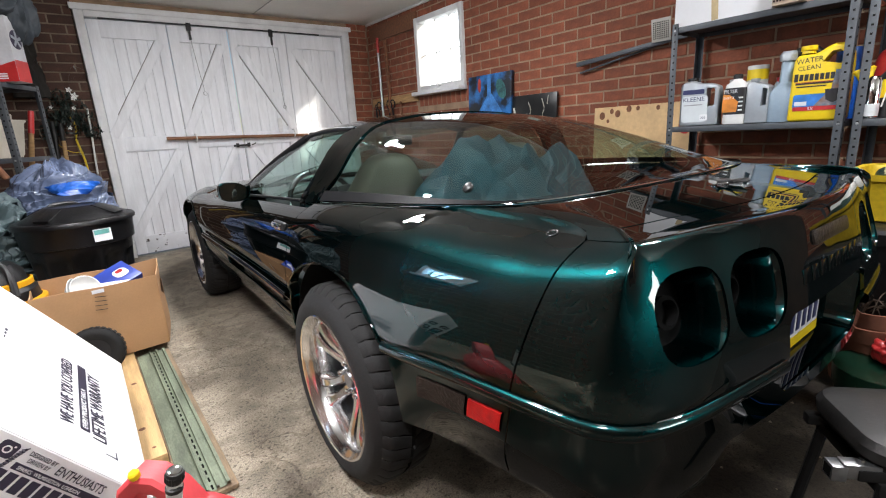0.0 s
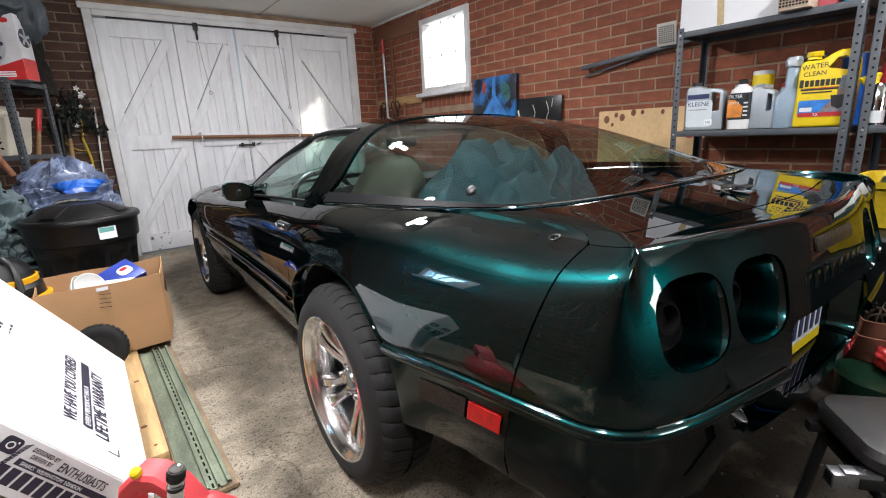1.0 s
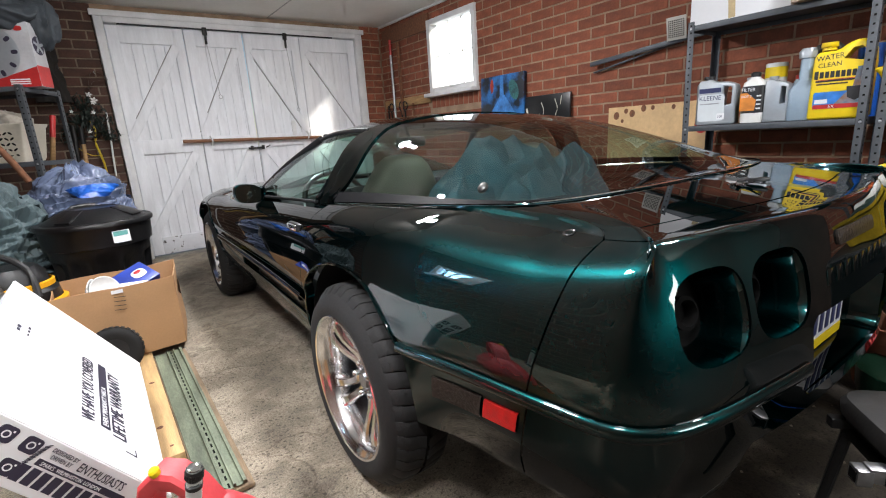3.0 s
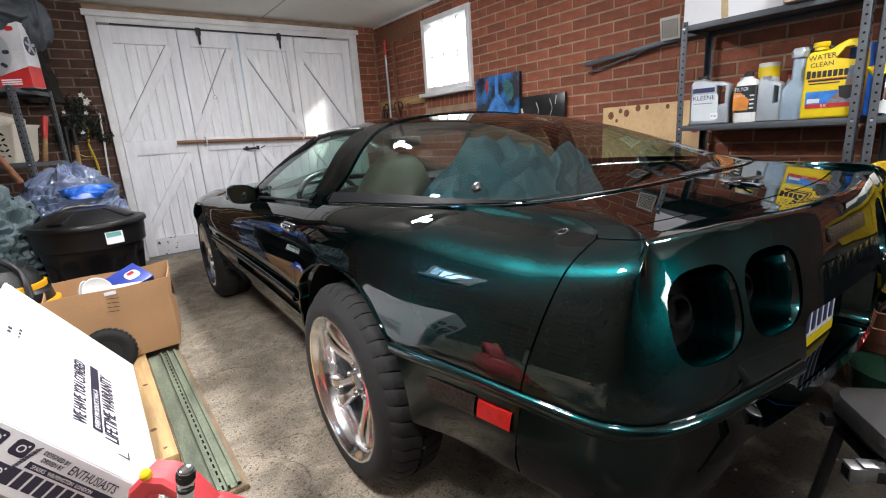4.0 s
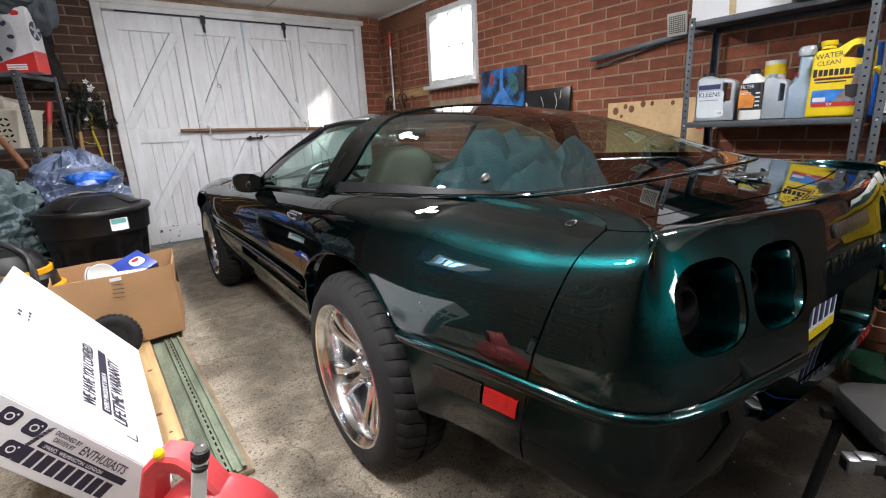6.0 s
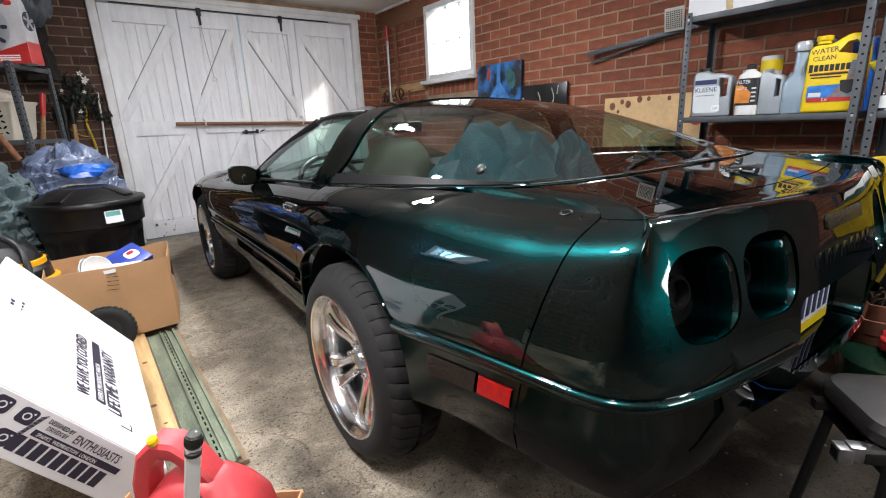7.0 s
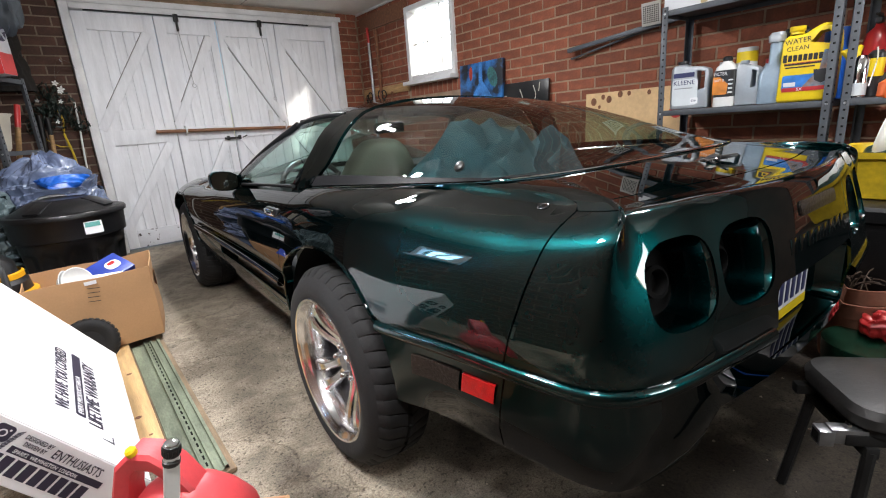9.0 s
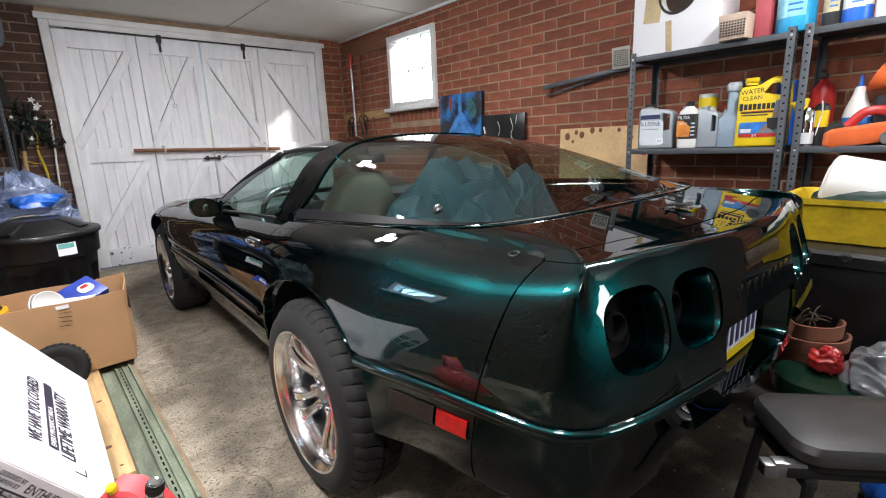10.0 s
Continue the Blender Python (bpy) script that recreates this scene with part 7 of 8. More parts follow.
def handled_jug(name, label, m, w, d, h, material, cap_mat, outline=None, hollow=None, nx=None):
    """A flat jug with a moulded side grip and a neck."""
    t = thing(name, label, "bottle", m)
    hw = w / 2
    gx0, gx1, gz0, gz1 = w * 0.16, w * 0.40, h * 0.38, h * 0.78
    out = [(-hw, 0.0), (hw, 0.0), (hw, h * 0.70), (hw * 0.96, h * 0.80), (hw * 0.6, h * 0.86), (-hw * 0.05, h * 0.88), (-hw * 0.20, h * 0.92), (-hw * 0.82, h * 0.92), (-hw, h * 0.84)]
    hole = [(gx0, gz0), (gx1, gz0 + h * 0.02), (gx1, gz1 - h * 0.03), (gx0 + w * 0.03, gz1)]
    out, hole = outline or out, hollow or hole
    A = B()
    prism(A, out, -d / 2, d / 2, pose(0, 0, 0, 90, 0, 0))
    bmesh.ops.bevel(A, geom=list(A.edges), offset=min(w, d) * 0.13, segments=3, affect="EDGES", profile=0.5, clamp_overlap=True)
    C = B()
    prism(C, hole, -d, d, pose(0, 0, 0, 90, 0, 0))
    me = cut_mesh(A, C)
    part("body", me, material, t)
    nx = -hw * 0.5 if nx is None else nx
    bm = B()
    lathe(bm, [(d * 0.26, h * 0.90), (d * 0.24, h * 0.94), (d * 0.24, h * 0.95)], 20, pose(nx, 0, 0))
    part("neck", bm, material, t)
    bm = B()
    lathe(bm, [(d * 0.29, h * 0.94), (d * 0.30, h * 0.945), (d * 0.29, h), (0, h)], 24, pose(nx, 0, 0))
    part("cap", bm, cap_mat, t)
    return t


def cut_mesh(a, c):
    """The body a less the cutter c, as a mesh."""
    ma, mc = mesh_of(a, "a"), mesh_of(c, "c")
    oa, oc = new("a", ma), new("c", mc)
    md = oa.modifiers.new("b", "BOOLEAN")
    md.operation, md.object, md.solver = "DIFFERENCE", oc, "EXACT"
    out = bpy.data.meshes.new_from_object(oa.evaluated_get(bpy.context.evaluated_depsgraph_get()))
    bpy.data.objects.remove(oa), bpy.data.objects.remove(oc)
    b = B()
    b.from_mesh(out)
    bpy.data.meshes.remove(out)
    bmesh.ops.bevel(b, geom=[e for e in b.edges if len(e.link_faces) == 2 and e.calc_face_angle(0) > 1.2], offset=0.004, segments=2, affect="EDGES", clamp_overlap=True)
    return mesh_of(b, "body", sharp=50)


def label_bar(t, x, z, w, h, y, material, name="label_bar"):
    bm = B()
    prism(bm, rrect(w, h, min(w, h) * 0.12, 2), 0, 0.0008, pose(x, -y, z, 90, 0, 0))
    return part(name, bm, material, t)


BLABEL = mat("black_label", (0.02, 0.02, 0.022), 0.35, vary=0.2, bump=0)
OLABEL = mat("orange_label", (0.80, 0.28, 0.04), 0.35, vary=0.25, scale=15, bump=0)
WLABEL = mat("pale_label", (0.62, 0.66, 0.68), 0.4, vary=0.06, bump=0)
BLUELAB = mat("blue_label", (0.03, 0.20, 0.60), 0.35, vary=0.3, scale=20, bump=0)
j = handled_jug("fluid_jug", "silver plastic jug of cleaning fluid with a pale label", at(1.325, 0.10, rz=8), 0.205, 0.10, 0.272, M_SILVERPL, M_BLACKPL)
label_bar(j, -0.022, 0.095, 0.14, 0.15, 0.0506, WLABEL, "label")
label_bar(j, -0.030, 0.192, 0.115, 0.026, 0.0514, M_NAVY)
letters("KLEENE", 0.036, M_NAVY, j, pose(-0.086, -0.0516, 0.138, 90, 0, 0), xs=0.95)
label_bar(j, -0.03, 0.118, 0.10, 0.006, 0.0516, M_ZINC)
label_bar(j, 0.032, 0.045, 0.04, 0.035, 0.0514, M_PLATE)
letters("330", 0.018, M_NAVY, j, pose(0.016, -0.0524, 0.038, 90, 0, 0))

rb = thing("fluid_bottle", "white bottle with a black and orange label", "bottle", at(1.135, 0.10))
bm = B()
stack(bm, [(0.0, 0.112, 0.075, 0.03), (0.01, 0.118, 0.08, 0.034), (0.04, 0.118, 0.08, 0.034), (0.19, 0.116, 0.08, 0.034), (0.215, 0.104, 0.07, 0.03), (0.235, 0.05, 0.05, 0.024), (0.245, 0.045, 0.045, 0.022)])
part("body", bm, M_OFFWHITE, rb)
bm = B()
lathe(bm, [(0.022, 0.240), (0.024, 0.242), (0.024, 0.262), (0.018, 0.268), (0, 0.268)], 20)
part("cap", bm, M_BLACKPL, rb)
bm = B()
loft(bm, [[(x * 1.012, y * 1.012, z) for x, y in rrect(0.118, 0.08, 0.034)] for z in (0.052, 0.195)], close_v=True)
lb = part("label", bm, BLABEL, rb)
bm = B()
prism(bm, [(-0.055, 0.065), (0.02, 0.065), (0.025, 0.12), (-0.02, 0.16), (-0.055, 0.16)], 0, 0.0008, pose(0, -0.0412, 0, 90, 0, 0))
part("orange_patch", bm, OLABEL, lb)
letters("FILTER", 0.026, M_PLATE, rb, pose(-0.05, -0.0416, 0.168, 90, 0, 0), xs=0.9)
letters("DOT 3", 0.018, M_PLATE, rb, pose(-0.05, -0.0424, 0.136, 90, 0, 0))
for k in range(4):
    label_bar(rb, 0.038, 0.075 + 0.022 * k, 0.022, 0.008, 0.0416, WLABEL)

cn = thing("paper_canister", "white and yellow cardboard canister", "canister", at(1.09, 0.25))
bm = B()
lathe(bm, [(0, 0), (0.052, 0), (0.052, 0.305), (0.050, 0.312), (0, 0.312)], 30)
part("tube", bm, M_OFFWHITE, cn)
bm = B()
lathe(bm, [(0.0528, 0.235), (0.0528, 0.29)], 30, caps=False)
part("yellow_band", bm, M_YELLOW, cn)
db = thing("small_bottle", "small dark plastic bottle behind the jug", "bottle", at(1.21, 0.24))
bm = B()
lathe(bm, [(0, 0), (0.03, 0), (0.032, 0.01), (0.032, 0.19), (0.016, 0.215), (0.016, 0.235), (0, 0.235)], 20)
part("body", bm, M_BLACKPL, db)
bm = B()
lathe(bm, [(0.02, 0.225), (0.021, 0.25), (0, 0.252)], 16)
part("cap", bm, M_SILVERPL, db)
handled_jug("fluid_bottle", "small silver motor oil bottle with a slanted neck", at(1.022, 0.11, rz=0), 0.112, 0.075, 0.235, M_SILVERPL, M_SILVERPL)
s3 = thing("fluid_bottle", "grey bottle with a blue label and red cap", "bottle", at(0.965, 0.22))
bm = B()
stack(bm, [(0, 0.10, 0.07, 0.02), (0.16, 0.10, 0.07, 0.02), (0.2, 0.05, 0.045, 0.02), (0.215, 0.04, 0.04, 0.018)])
part("body", bm, M_BLUEGREY, s3)
bm = B()
lathe(bm, [(0.021, 0.205), (0.022, 0.235), (0, 0.238)], 16)
part("cap", bm, M_REDPAINT, s3)
label_bar(s3, 0, 0.085, 0.09, 0.10, 0.036, BLUELAB, "label")
s4 = thing("fluid_bottle", "tall blue-grey plastic bottle with a long funnel neck", "bottle", at(0.905, 0.11))
bm = B()
stack(bm, [(0.0, 0.125, 0.09, 0.02), (0.01, 0.13, 0.095, 0.025), (0.15, 0.13, 0.095, 0.025), (0.19, 0.085, 0.07, 0.025), (0.20, 0.062, 0.06, 0.022), (0.30, 0.058, 0.058, 0.022), (0.31, 0.05, 0.05, 0.02)])
part("body", bm, M_BLUEGREY, s4)
bm = B()
stack(bm, [(0.305, 0.075, 0.075, 0.03), (0.335, 0.08, 0.08, 0.03), (0.352, 0.06, 0.06, 0.025)])
part("cap", bm, M_SILVERPL, s4)
bm = B()
tube(bm, [(0.03, 0.01, 0.335), (0.09, 0.03, 0.345), (0.12, 0.04, 0.32)], 0.026, 10, 8)
part("handle_loop", bm, M_BLACKPL, s4)

yj = handled_jug("coolant_jug", "large yellow coolant jug with a colourful label and handwriting", at(0.755, 0.10, rz=6), 0.235, 0.115, 0.362, M_YELLOW, M_YELLOW,
                 [(-0.117, 0.0), (0.117, 0.0), (0.119, 0.26), (0.112, 0.325), (0.085, 0.355), (0.040, 0.357), (0.0, 0.335), (-0.022, 0.318), (-0.098, 0.318), (-0.112, 0.29)],
                 [(0.004, 0.278), (0.075, 0.262), (0.088, 0.30), (0.066, 0.326), (0.035, 0.322)], -0.064)
letters("WATER", 0.034, M_INK, yj, pose(-0.100, -0.0582, 0.274, 90, 0, 0) @ pose(0, 0, 0, 0, 0, 5), xs=0.92, name="handwriting")
letters("CLEAN", 0.030, M_INK, yj, pose(-0.092, -0.0582, 0.243, 90, 0, 0) @ pose(0, 0, 0, 0, 0, 3), xs=0.98, name="handwriting")
for k in range(8):
    label_bar(yj, -0.094 + 0.0205 * k, 0.210, 0.016, 0.030 if k else 0.038, 0.0582, M_INK, "brand_bar")
label_bar(yj, -0.02, 0.186, 0.15, 0.003, 0.0582, M_REDPAINT)
label_bar(yj, -0.02, 0.180, 0.15, 0.008, 0.0582, BLABEL)
label_bar(yj, -0.03, 0.166, 0.12, 0.006, 0.0582, BLABEL)
label_bar(yj, -0.005, 0.092, 0.185, 0.075, 0.0580, BLUELAB, "label")
bm = B()
prism(bm, [(-0.02, 0.06), (0.085, 0.06), (0.085, 0.235), (0.06, 0.235), (0.05, 0.15)], 0, 0.0008, pose(0, -0.0583, 0, 90, 0, 0))
part("colour_swoosh", bm, mat("orange_swoosh", (0.80, 0.30, 0.05), 0.35, vary=0.5, scale=9, bump=0, second=(0.10, 0.45, 0.7)), yj)
bm = B()
prism(bm, [(-0.035, 0.03), (0.035, 0.03), (0.028, -0.02), (0.0, -0.035), (-0.028, -0.02)], 0, 0.0008, pose(0.062, -0.0592, 0.118, 90, 0, 0))
part("shield", bm, BLABEL, yj)
label_bar(yj, 0.0, 0.060, 0.19, 0.02, 0.0586, M_REDPAINT)
letters("5X", 0.020, M_PLATE, yj, pose(-0.035, -0.0598, 0.053, 90, 0, 0))
label_bar(yj, -0.065, 0.085, 0.05, 0.02, 0.0590, WLABEL)
bm = B()
lathe(bm, [(0.0, 0.0), (0.05, 0.0), (0.05, 0.34), (0.0, 0.35)], 20)
solo("blue_bottle", bm, M_BLUE, "blue plastic bottle behind the yellow jug", "bottle", at(0.69, 0.24))

# top of the first shelf
wx = thing("white_hatbox", "worn white cardboard box with an oval hole and tape", "cardboard box", at(1.235, 0.035, ZT))
A = B()
box(A, (0, 0.14, 0.20), (0.50, 0.27, 0.40), 0.004)
C = B()
prism(C, lamp_outline(0.21, 0.26, 32, 2), -0.06, 0.06, pose(0.02, 0.02, 0.34, 90, 0, 0) @ pose(0, 0, 0, 0, 0, -25))
part("carton", cut_mesh(A, C), M_WCARD, wx)
# dark brown plate set behind the oval hole
bm = B()
prism(bm, lamp_outline(0.205, 0.255, 32, 2), 0, 0.002, pose(0.02, 0.075, 0.34, 90, 0, 0) @ pose(0, 0, 0, 0, 0, -25))
part("hole_back", bm, mat("dark_brown_card", (0.06, 0.035, 0.02), 0.9, vary=0.4, bump=0.2), wx)
bm = B()
o1, o2 = lamp_outline(0.235, 0.285, 40, 2), lamp_outline(0.205, 0.255, 40, 2)
m = pose(0.02, 0.0035, 0.34, 90, 0, 0) @ pose(0, 0, 0, 0, 0, -25)
loft(bm, [[m @ Vector((a, b, 0.001)) for a, b in o1], [m @ Vector((a, b, 0.001)) for a, b in o2]], close_v=True)
part("scorched_rim", bm, M_INK, wx)
for x, z, w, h, r in ((-0.13, 0.28, 0.10, 0.20, 5), (-0.03, 0.09, 0.035, 0.17, -4), (0.14, 0.31, 0.08, 0.03, 0)):
    bm = B()
    box(bm, (0, 0, 0), (w, 0.001, h), 0, pose(x, 0.0042, z, 0, r, 0))
    part("yellowed_tape", bm, mat("yellowed_tape", (0.55, 0.42, 0.22), 0.5, vary=0.2, bump=0.05), wx)
ct = thing("perforated_crate", "beige perforated plastic crate", "crate", at(0.895, 0.06, ZT))
bm = B()
stack(bm, [(0.0, 0.13, 0.22, 0.01), (0.12, 0.14, 0.24, 0.01), (0.125, 0.12, 0.22, 0.01)])
part("tub", bm, mat("beige_plastic", (0.55, 0.42, 0.33), 0.5, vary=0.1, bump=0.05), ct)
bm = B()
for i in range(9):
    for k in range(7):
        box(bm, (-0.054 + 0.0135 * i, -0.1165, 0.018 + 0.0135 * k), (0.008, 0.002, 0.008), 0)
q = part("perforation", bm, M_HOLE, ct, smooth=False)
q["kind"] = "stuff"
bm = B()
box(bm, (0, 0.1, 0.16), (0.075, 0.20, 0.32), 0.008)
solo("red_box", bm, mat("faded_red_card", (0.50, 0.09, 0.11), 0.5, vary=0.15, bump=0.05), "faded red cardboard box standing on edge", "box", at(0.79, 0.05, ZT))


def clear_jug(name, label, m, r, h, base_mat, body_mat, lab_mat):
    t = thing(name, label, "bottle", m)
    bm = B()
    lathe(bm, [(0, 0), (r * 0.95, 0), (r, 0.012), (r, h * 0.25)], 32, caps=False)
    part("base", bm, base_mat, t)
    bm = B()
    lathe(bm, [(r * 0.995, h * 0.25), (r * 0.995, h * 0.75), (r * 0.5, h * 0.92), (r * 0.3, h), (0, h)], 32, caps=False)
    part("body", bm, body_mat, t)
    bm = B()
    rows = [[(r * 1.008 * math.cos(a), r * 1.008 * math.sin(a), z) for z in (h * 0.22, h * 0.70)] for a in np.linspace(-2.7, -0.9, 14)]
    loft(bm, rows)
    lb = part("label", bm, lab_mat, t)
    for k in range(4):
        bm = B()
        rows = [[(r * 1.016 * math.cos(a), r * 1.016 * math.sin(a), z) for z in (h * (0.30 + 0.09 * k), h * (0.33 + 0.09 * k))] for a in np.linspace(-1.8, -1.1, 8)]
        loft(bm, rows)
        part("label_bar", bm, BLUELAB, lb)
    return t


clear_jug("washer_fluid_jug", "bright blue jug of washer fluid with a pale label", at(0.655, 0.10, ZT), 0.085, 0.31, M_LBLUE, M_LBLUE, mat("cyan_label", (0.25, 0.62, 0.80), 0.3, vary=0.2, scale=18, bump=0))
clear_jug("tall_bottle", "dark bottle with a pale yellow label", at(0.50, 0.06, ZT), 0.042, 0.26, M_BLACKPL, M_BLACKPL, mat("buff_label", (0.55, 0.48, 0.30), 0.5, bump=0))
clear_jug("tall_bottle", "white tub with a bright blue foot", at(0.415, 0.07, ZT), 0.058, 0.26, M_BLUE, M_OFFWHITE, WLABEL)
clear_jug("tall_bottle", "white bottle with a red stripe", at(0.315, 0.06, ZT), 0.035, 0.25, M_OFFWHITE, M_REDPAINT, WLABEL)
clear_jug("tall_bottle", "blue plastic bottle at the shelf end", at(0.24, 0.06, ZT), 0.04, 0.24, M_BLUE, M_BLUE, WLABEL)

# middle deck of the second shelf
sc = thing("spray_can", "bare metal spray can with a yellow straw cap", "spray can", at(0.545, 0.045))
bm = B()
lathe(bm, [(0, 0), (0.032, 0), (0.033, 0.006), (0.033, 0.165), (0.026, 0.18), (0.022, 0.186), (0, 0.186)], 28)
part("can", bm, M_CHROME, sc)
bm = B()
lathe(bm, [(0.0334, 0.01), (0.0334, 0.065)], 28, caps=False)
part("label", bm, WLABEL, sc)
bm = B()
stack(bm, [(0.18, 0.05, 0.05, 0.02), (0.20, 0.06, 0.05, 0.02), (0.225, 0.085, 0.05, 0.02), (0.232, 0.07, 0.04, 0.018)], pose(0.015, 0, 0, 0, -14, 0))
part("cap", bm, M_YELLOW, sc)
bm = B()
tube(bm, [(0.052, 0, 0.215), (0.056, 0, 0.16), (0.04, 0, 0.05)], 0.003, 6, 8)
part("straw", bm, M_OFFWHITE, sc)
s5 = thing("spray_can", "slim spray can with a black and yellow label", "spray can", at(0.500, 0.10))
bm = B()
lathe(bm, [(0, 0), (0.032, 0), (0.032, 0.19), (0.02, 0.205), (0, 0.205)], 24)
part("can", bm, BLABEL, s5)
bm = B()
lathe(bm, [(0.0326, 0.09), (0.0326, 0.17)], 24, caps=False)
part("yellow_band", bm, M_YELLOW, s5)
fx = thing("fire_extinguisher", "small red fire extinguisher standing on the shelf", "fire extinguisher", at(0.535, 0.26))
bm = B()
lathe(bm, [(0, 0), (0.052, 0), (0.056, 0.01), (0.056, 0.25), (0.045, 0.295), (0.02, 0.32), (0.016, 0.335), (0, 0.335)], 32)
part("cylinder", bm, M_REDPAINT, fx)
bm = B()
box(bm, (0, -0.01, 0.348), (0.03, 0.05, 0.03), 0.006)
box(bm, (0, -0.04, 0.372), (0.016, 0.10, 0.012), 0.004)
part("valve", bm, M_BLACKPL, fx)
gb = thing("glue_bottle", "white nozzle bottle with a blue label and tip", "bottle", at(0.375, 0.18))
bm = B()
lathe(bm, [(0, 0), (0.054, 0), (0.056, 0.01), (0.056, 0.14), (0.05, 0.17), (0.028, 0.235), (0.022, 0.26), (0.018, 0.275), (0, 0.275)], 28)
part("body", bm, M_OFFWHITE, gb)
bm = B()
lathe(bm, [(0.0566, 0.03), (0.0566, 0.13)], 28, caps=False)
part("label", bm, BLUELAB, gb)
bm = B()
lathe(bm, [(0.013, 0.27), (0.006, 0.33), (0, 0.332)], 14)
part("tip", bm, M_BLUE, gb)
rt = thing("red_tool_case", "orange-red plastic tool with a grey clamp lying on the shelf", "power tool", at(0.31, 0.07, rz=10))
bm = B()
stack(bm, [(0.0, 0.30, 0.10, 0.03), (0.02, 0.33, 0.12, 0.04), (0.075, 0.31, 0.11, 0.04), (0.09, 0.25, 0.08, 0.03)], pose(0, 0, 0.005, 0, -8, 0))
part("case", bm, M_ORANGE, rt)
bm = B()
tube(bm, [(-0.08, 0.0, 0.085), (-0.02, 0, 0.15), (0.06, 0, 0.15), (0.11, 0, 0.09)], 0.022, 10, 14)
part("grip", bm, M_REDPAINT, rt)
bm = B()
lathe(bm, [(0, -0.012), (0.03, -0.012), (0.034, 0.0), (0.03, 0.012), (0, 0.012)], 20, pose(0.07, -0.06, 0.03, 90, 0, 0))
part("wheel", bm, M_ZINC, rt)
fn = thing("orange_funnel", "orange plastic funnel lying on its side", "funnel", at(0.255, 0.16, 1.255, 0))
bm = B()
lathe(bm, [(0.010, -0.10), (0.012, -0.02), (0.065, 0.06), (0.068, 0.075), (0.064, 0.073), (0.009, -0.02)], 28, pose(0, 0, 0.05, 0, -65, 0), caps=False)
part("cone", bm, M_ORANGE, fn)
bm = B()
stack(bm, [(0.0, 0.12, 0.12, 0.02), (0.225, 0.12, 0.12, 0.02)])
solo("dark_tin", bm, M_BLACKPL, "dark tin under the funnel", "tin", at(0.255, 0.20))
bm = crumple(blob((0, 0, 0.05), (0.07, 0.05, 0.05)), 30, 20, 0.02, 14, 21)
solo("black_glove", bm, M_RUBBER, "crumpled black work glove", "glove", at(0.44, 0.12), sharp=80)

# second shelf, lower deck, and what stands before it
tt = thing("black_tote", "black plastic storage tote on the floor", "storage box", pose(2.66, 0.055, 0.0, 0, 0, 90))
bm = B()
stack(bm, [(0.0, 0.66, 0.42, 0.04), (0.02, 0.68, 0.44, 0.05), (0.56, 0.76, 0.50, 0.05)])
part("tub", bm, M_BLACKPL, tt)
bm = B()
stack(bm, [(0.555, 0.79, 0.53, 0.05), (0.60, 0.80, 0.54, 0.05), (0.615, 0.78, 0.52, 0.05), (0.622, 0.72, 0.46, 0.04)])
part("lid", bm, M_BLACKPL, tt)
for k in range(6):
    bm = B()
    lathe(bm, [(0, 0.0), (0.02, 0.0), (0.022, 0.008), (0.012, 0.012), (0, 0.008)], 14, pose(-0.33 + 0.13 * k, 0.262, 0.592, -90, 0, 0))
    part("lid_stud", bm, M_BLACKPL, tt)
yt = thing("yellow_tub", "scuffed yellow plastic tub full of garden oddments", "tub", pose(2.72, 0.13, 0.624, 0, 0, 90))
bm = B()
rows = [[(x, y, z) for x, y in rrect(w, d, 0.05)] for z, w, d in ((0.0, 0.60, 0.36), (0.005, 0.62, 0.38), (0.165, 0.74, 0.46), (0.17, 0.79, 0.50), (0.195, 0.80, 0.51), (0.192, 0.76, 0.47), (0.02, 0.60, 0.35))]
V = loft(bm, rows, close_v=True)
bm.faces.new(V[0]), bm.faces.new(V[-1])
part("tub", bm, M_YTUB, yt)
bm = crumple(blob((0, 0, 0), (0.34, 0.20, 0.07)), 60, 30, 0.04, 10, 31)
solo("dark_foil", bm, mat("dark_green_foil", (0.02, 0.045, 0.035), 0.3, vary=0.4, bump=0.4), "dark green crumpled sheeting in the tub", "sheeting", pose(2.72, 0.10, 0.79, 0, 0, 90), sharp=80)
wc = thing("white_canister", "white plastic canister lying tilted in the yellow tub", "canister", pose(2.735, 0.40, 0.868, 102, 0, 4))
bm = B()
lathe(bm, [(0, 0.0), (0.105, 0.0), (0.124, 0.012), (0.130, 0.03), (0.131, 0.44), (0.115, 0.48), (0, 0.49)], 48)
part("body", bm, M_OFFWHITE, wc)
bm = B()
lathe(bm, [(0.06, -0.004), (0.075, -0.006), (0.08, 0.002), (0.06, 0.002)], 32, caps=False)
part("end_ring", bm, M_OFFWHITE, wc)


def flowerpot(m, r, h):
    t = thing("flower_pot", "terracotta flower pot on the floor", "flower pot", m, "flower pots")
    bm = B()
    lathe(bm, [(0, 0), (r * 0.68, 0), (r * 0.93, h * 0.78), (r, h * 0.79), (r * 1.02, h), (r * 0.94, h), (r * 0.86, h * 0.75), (r * 0.6, 0.03), (0, 0.03)], 32)
    part("pot", bm, M_TERRA, t)
    return t


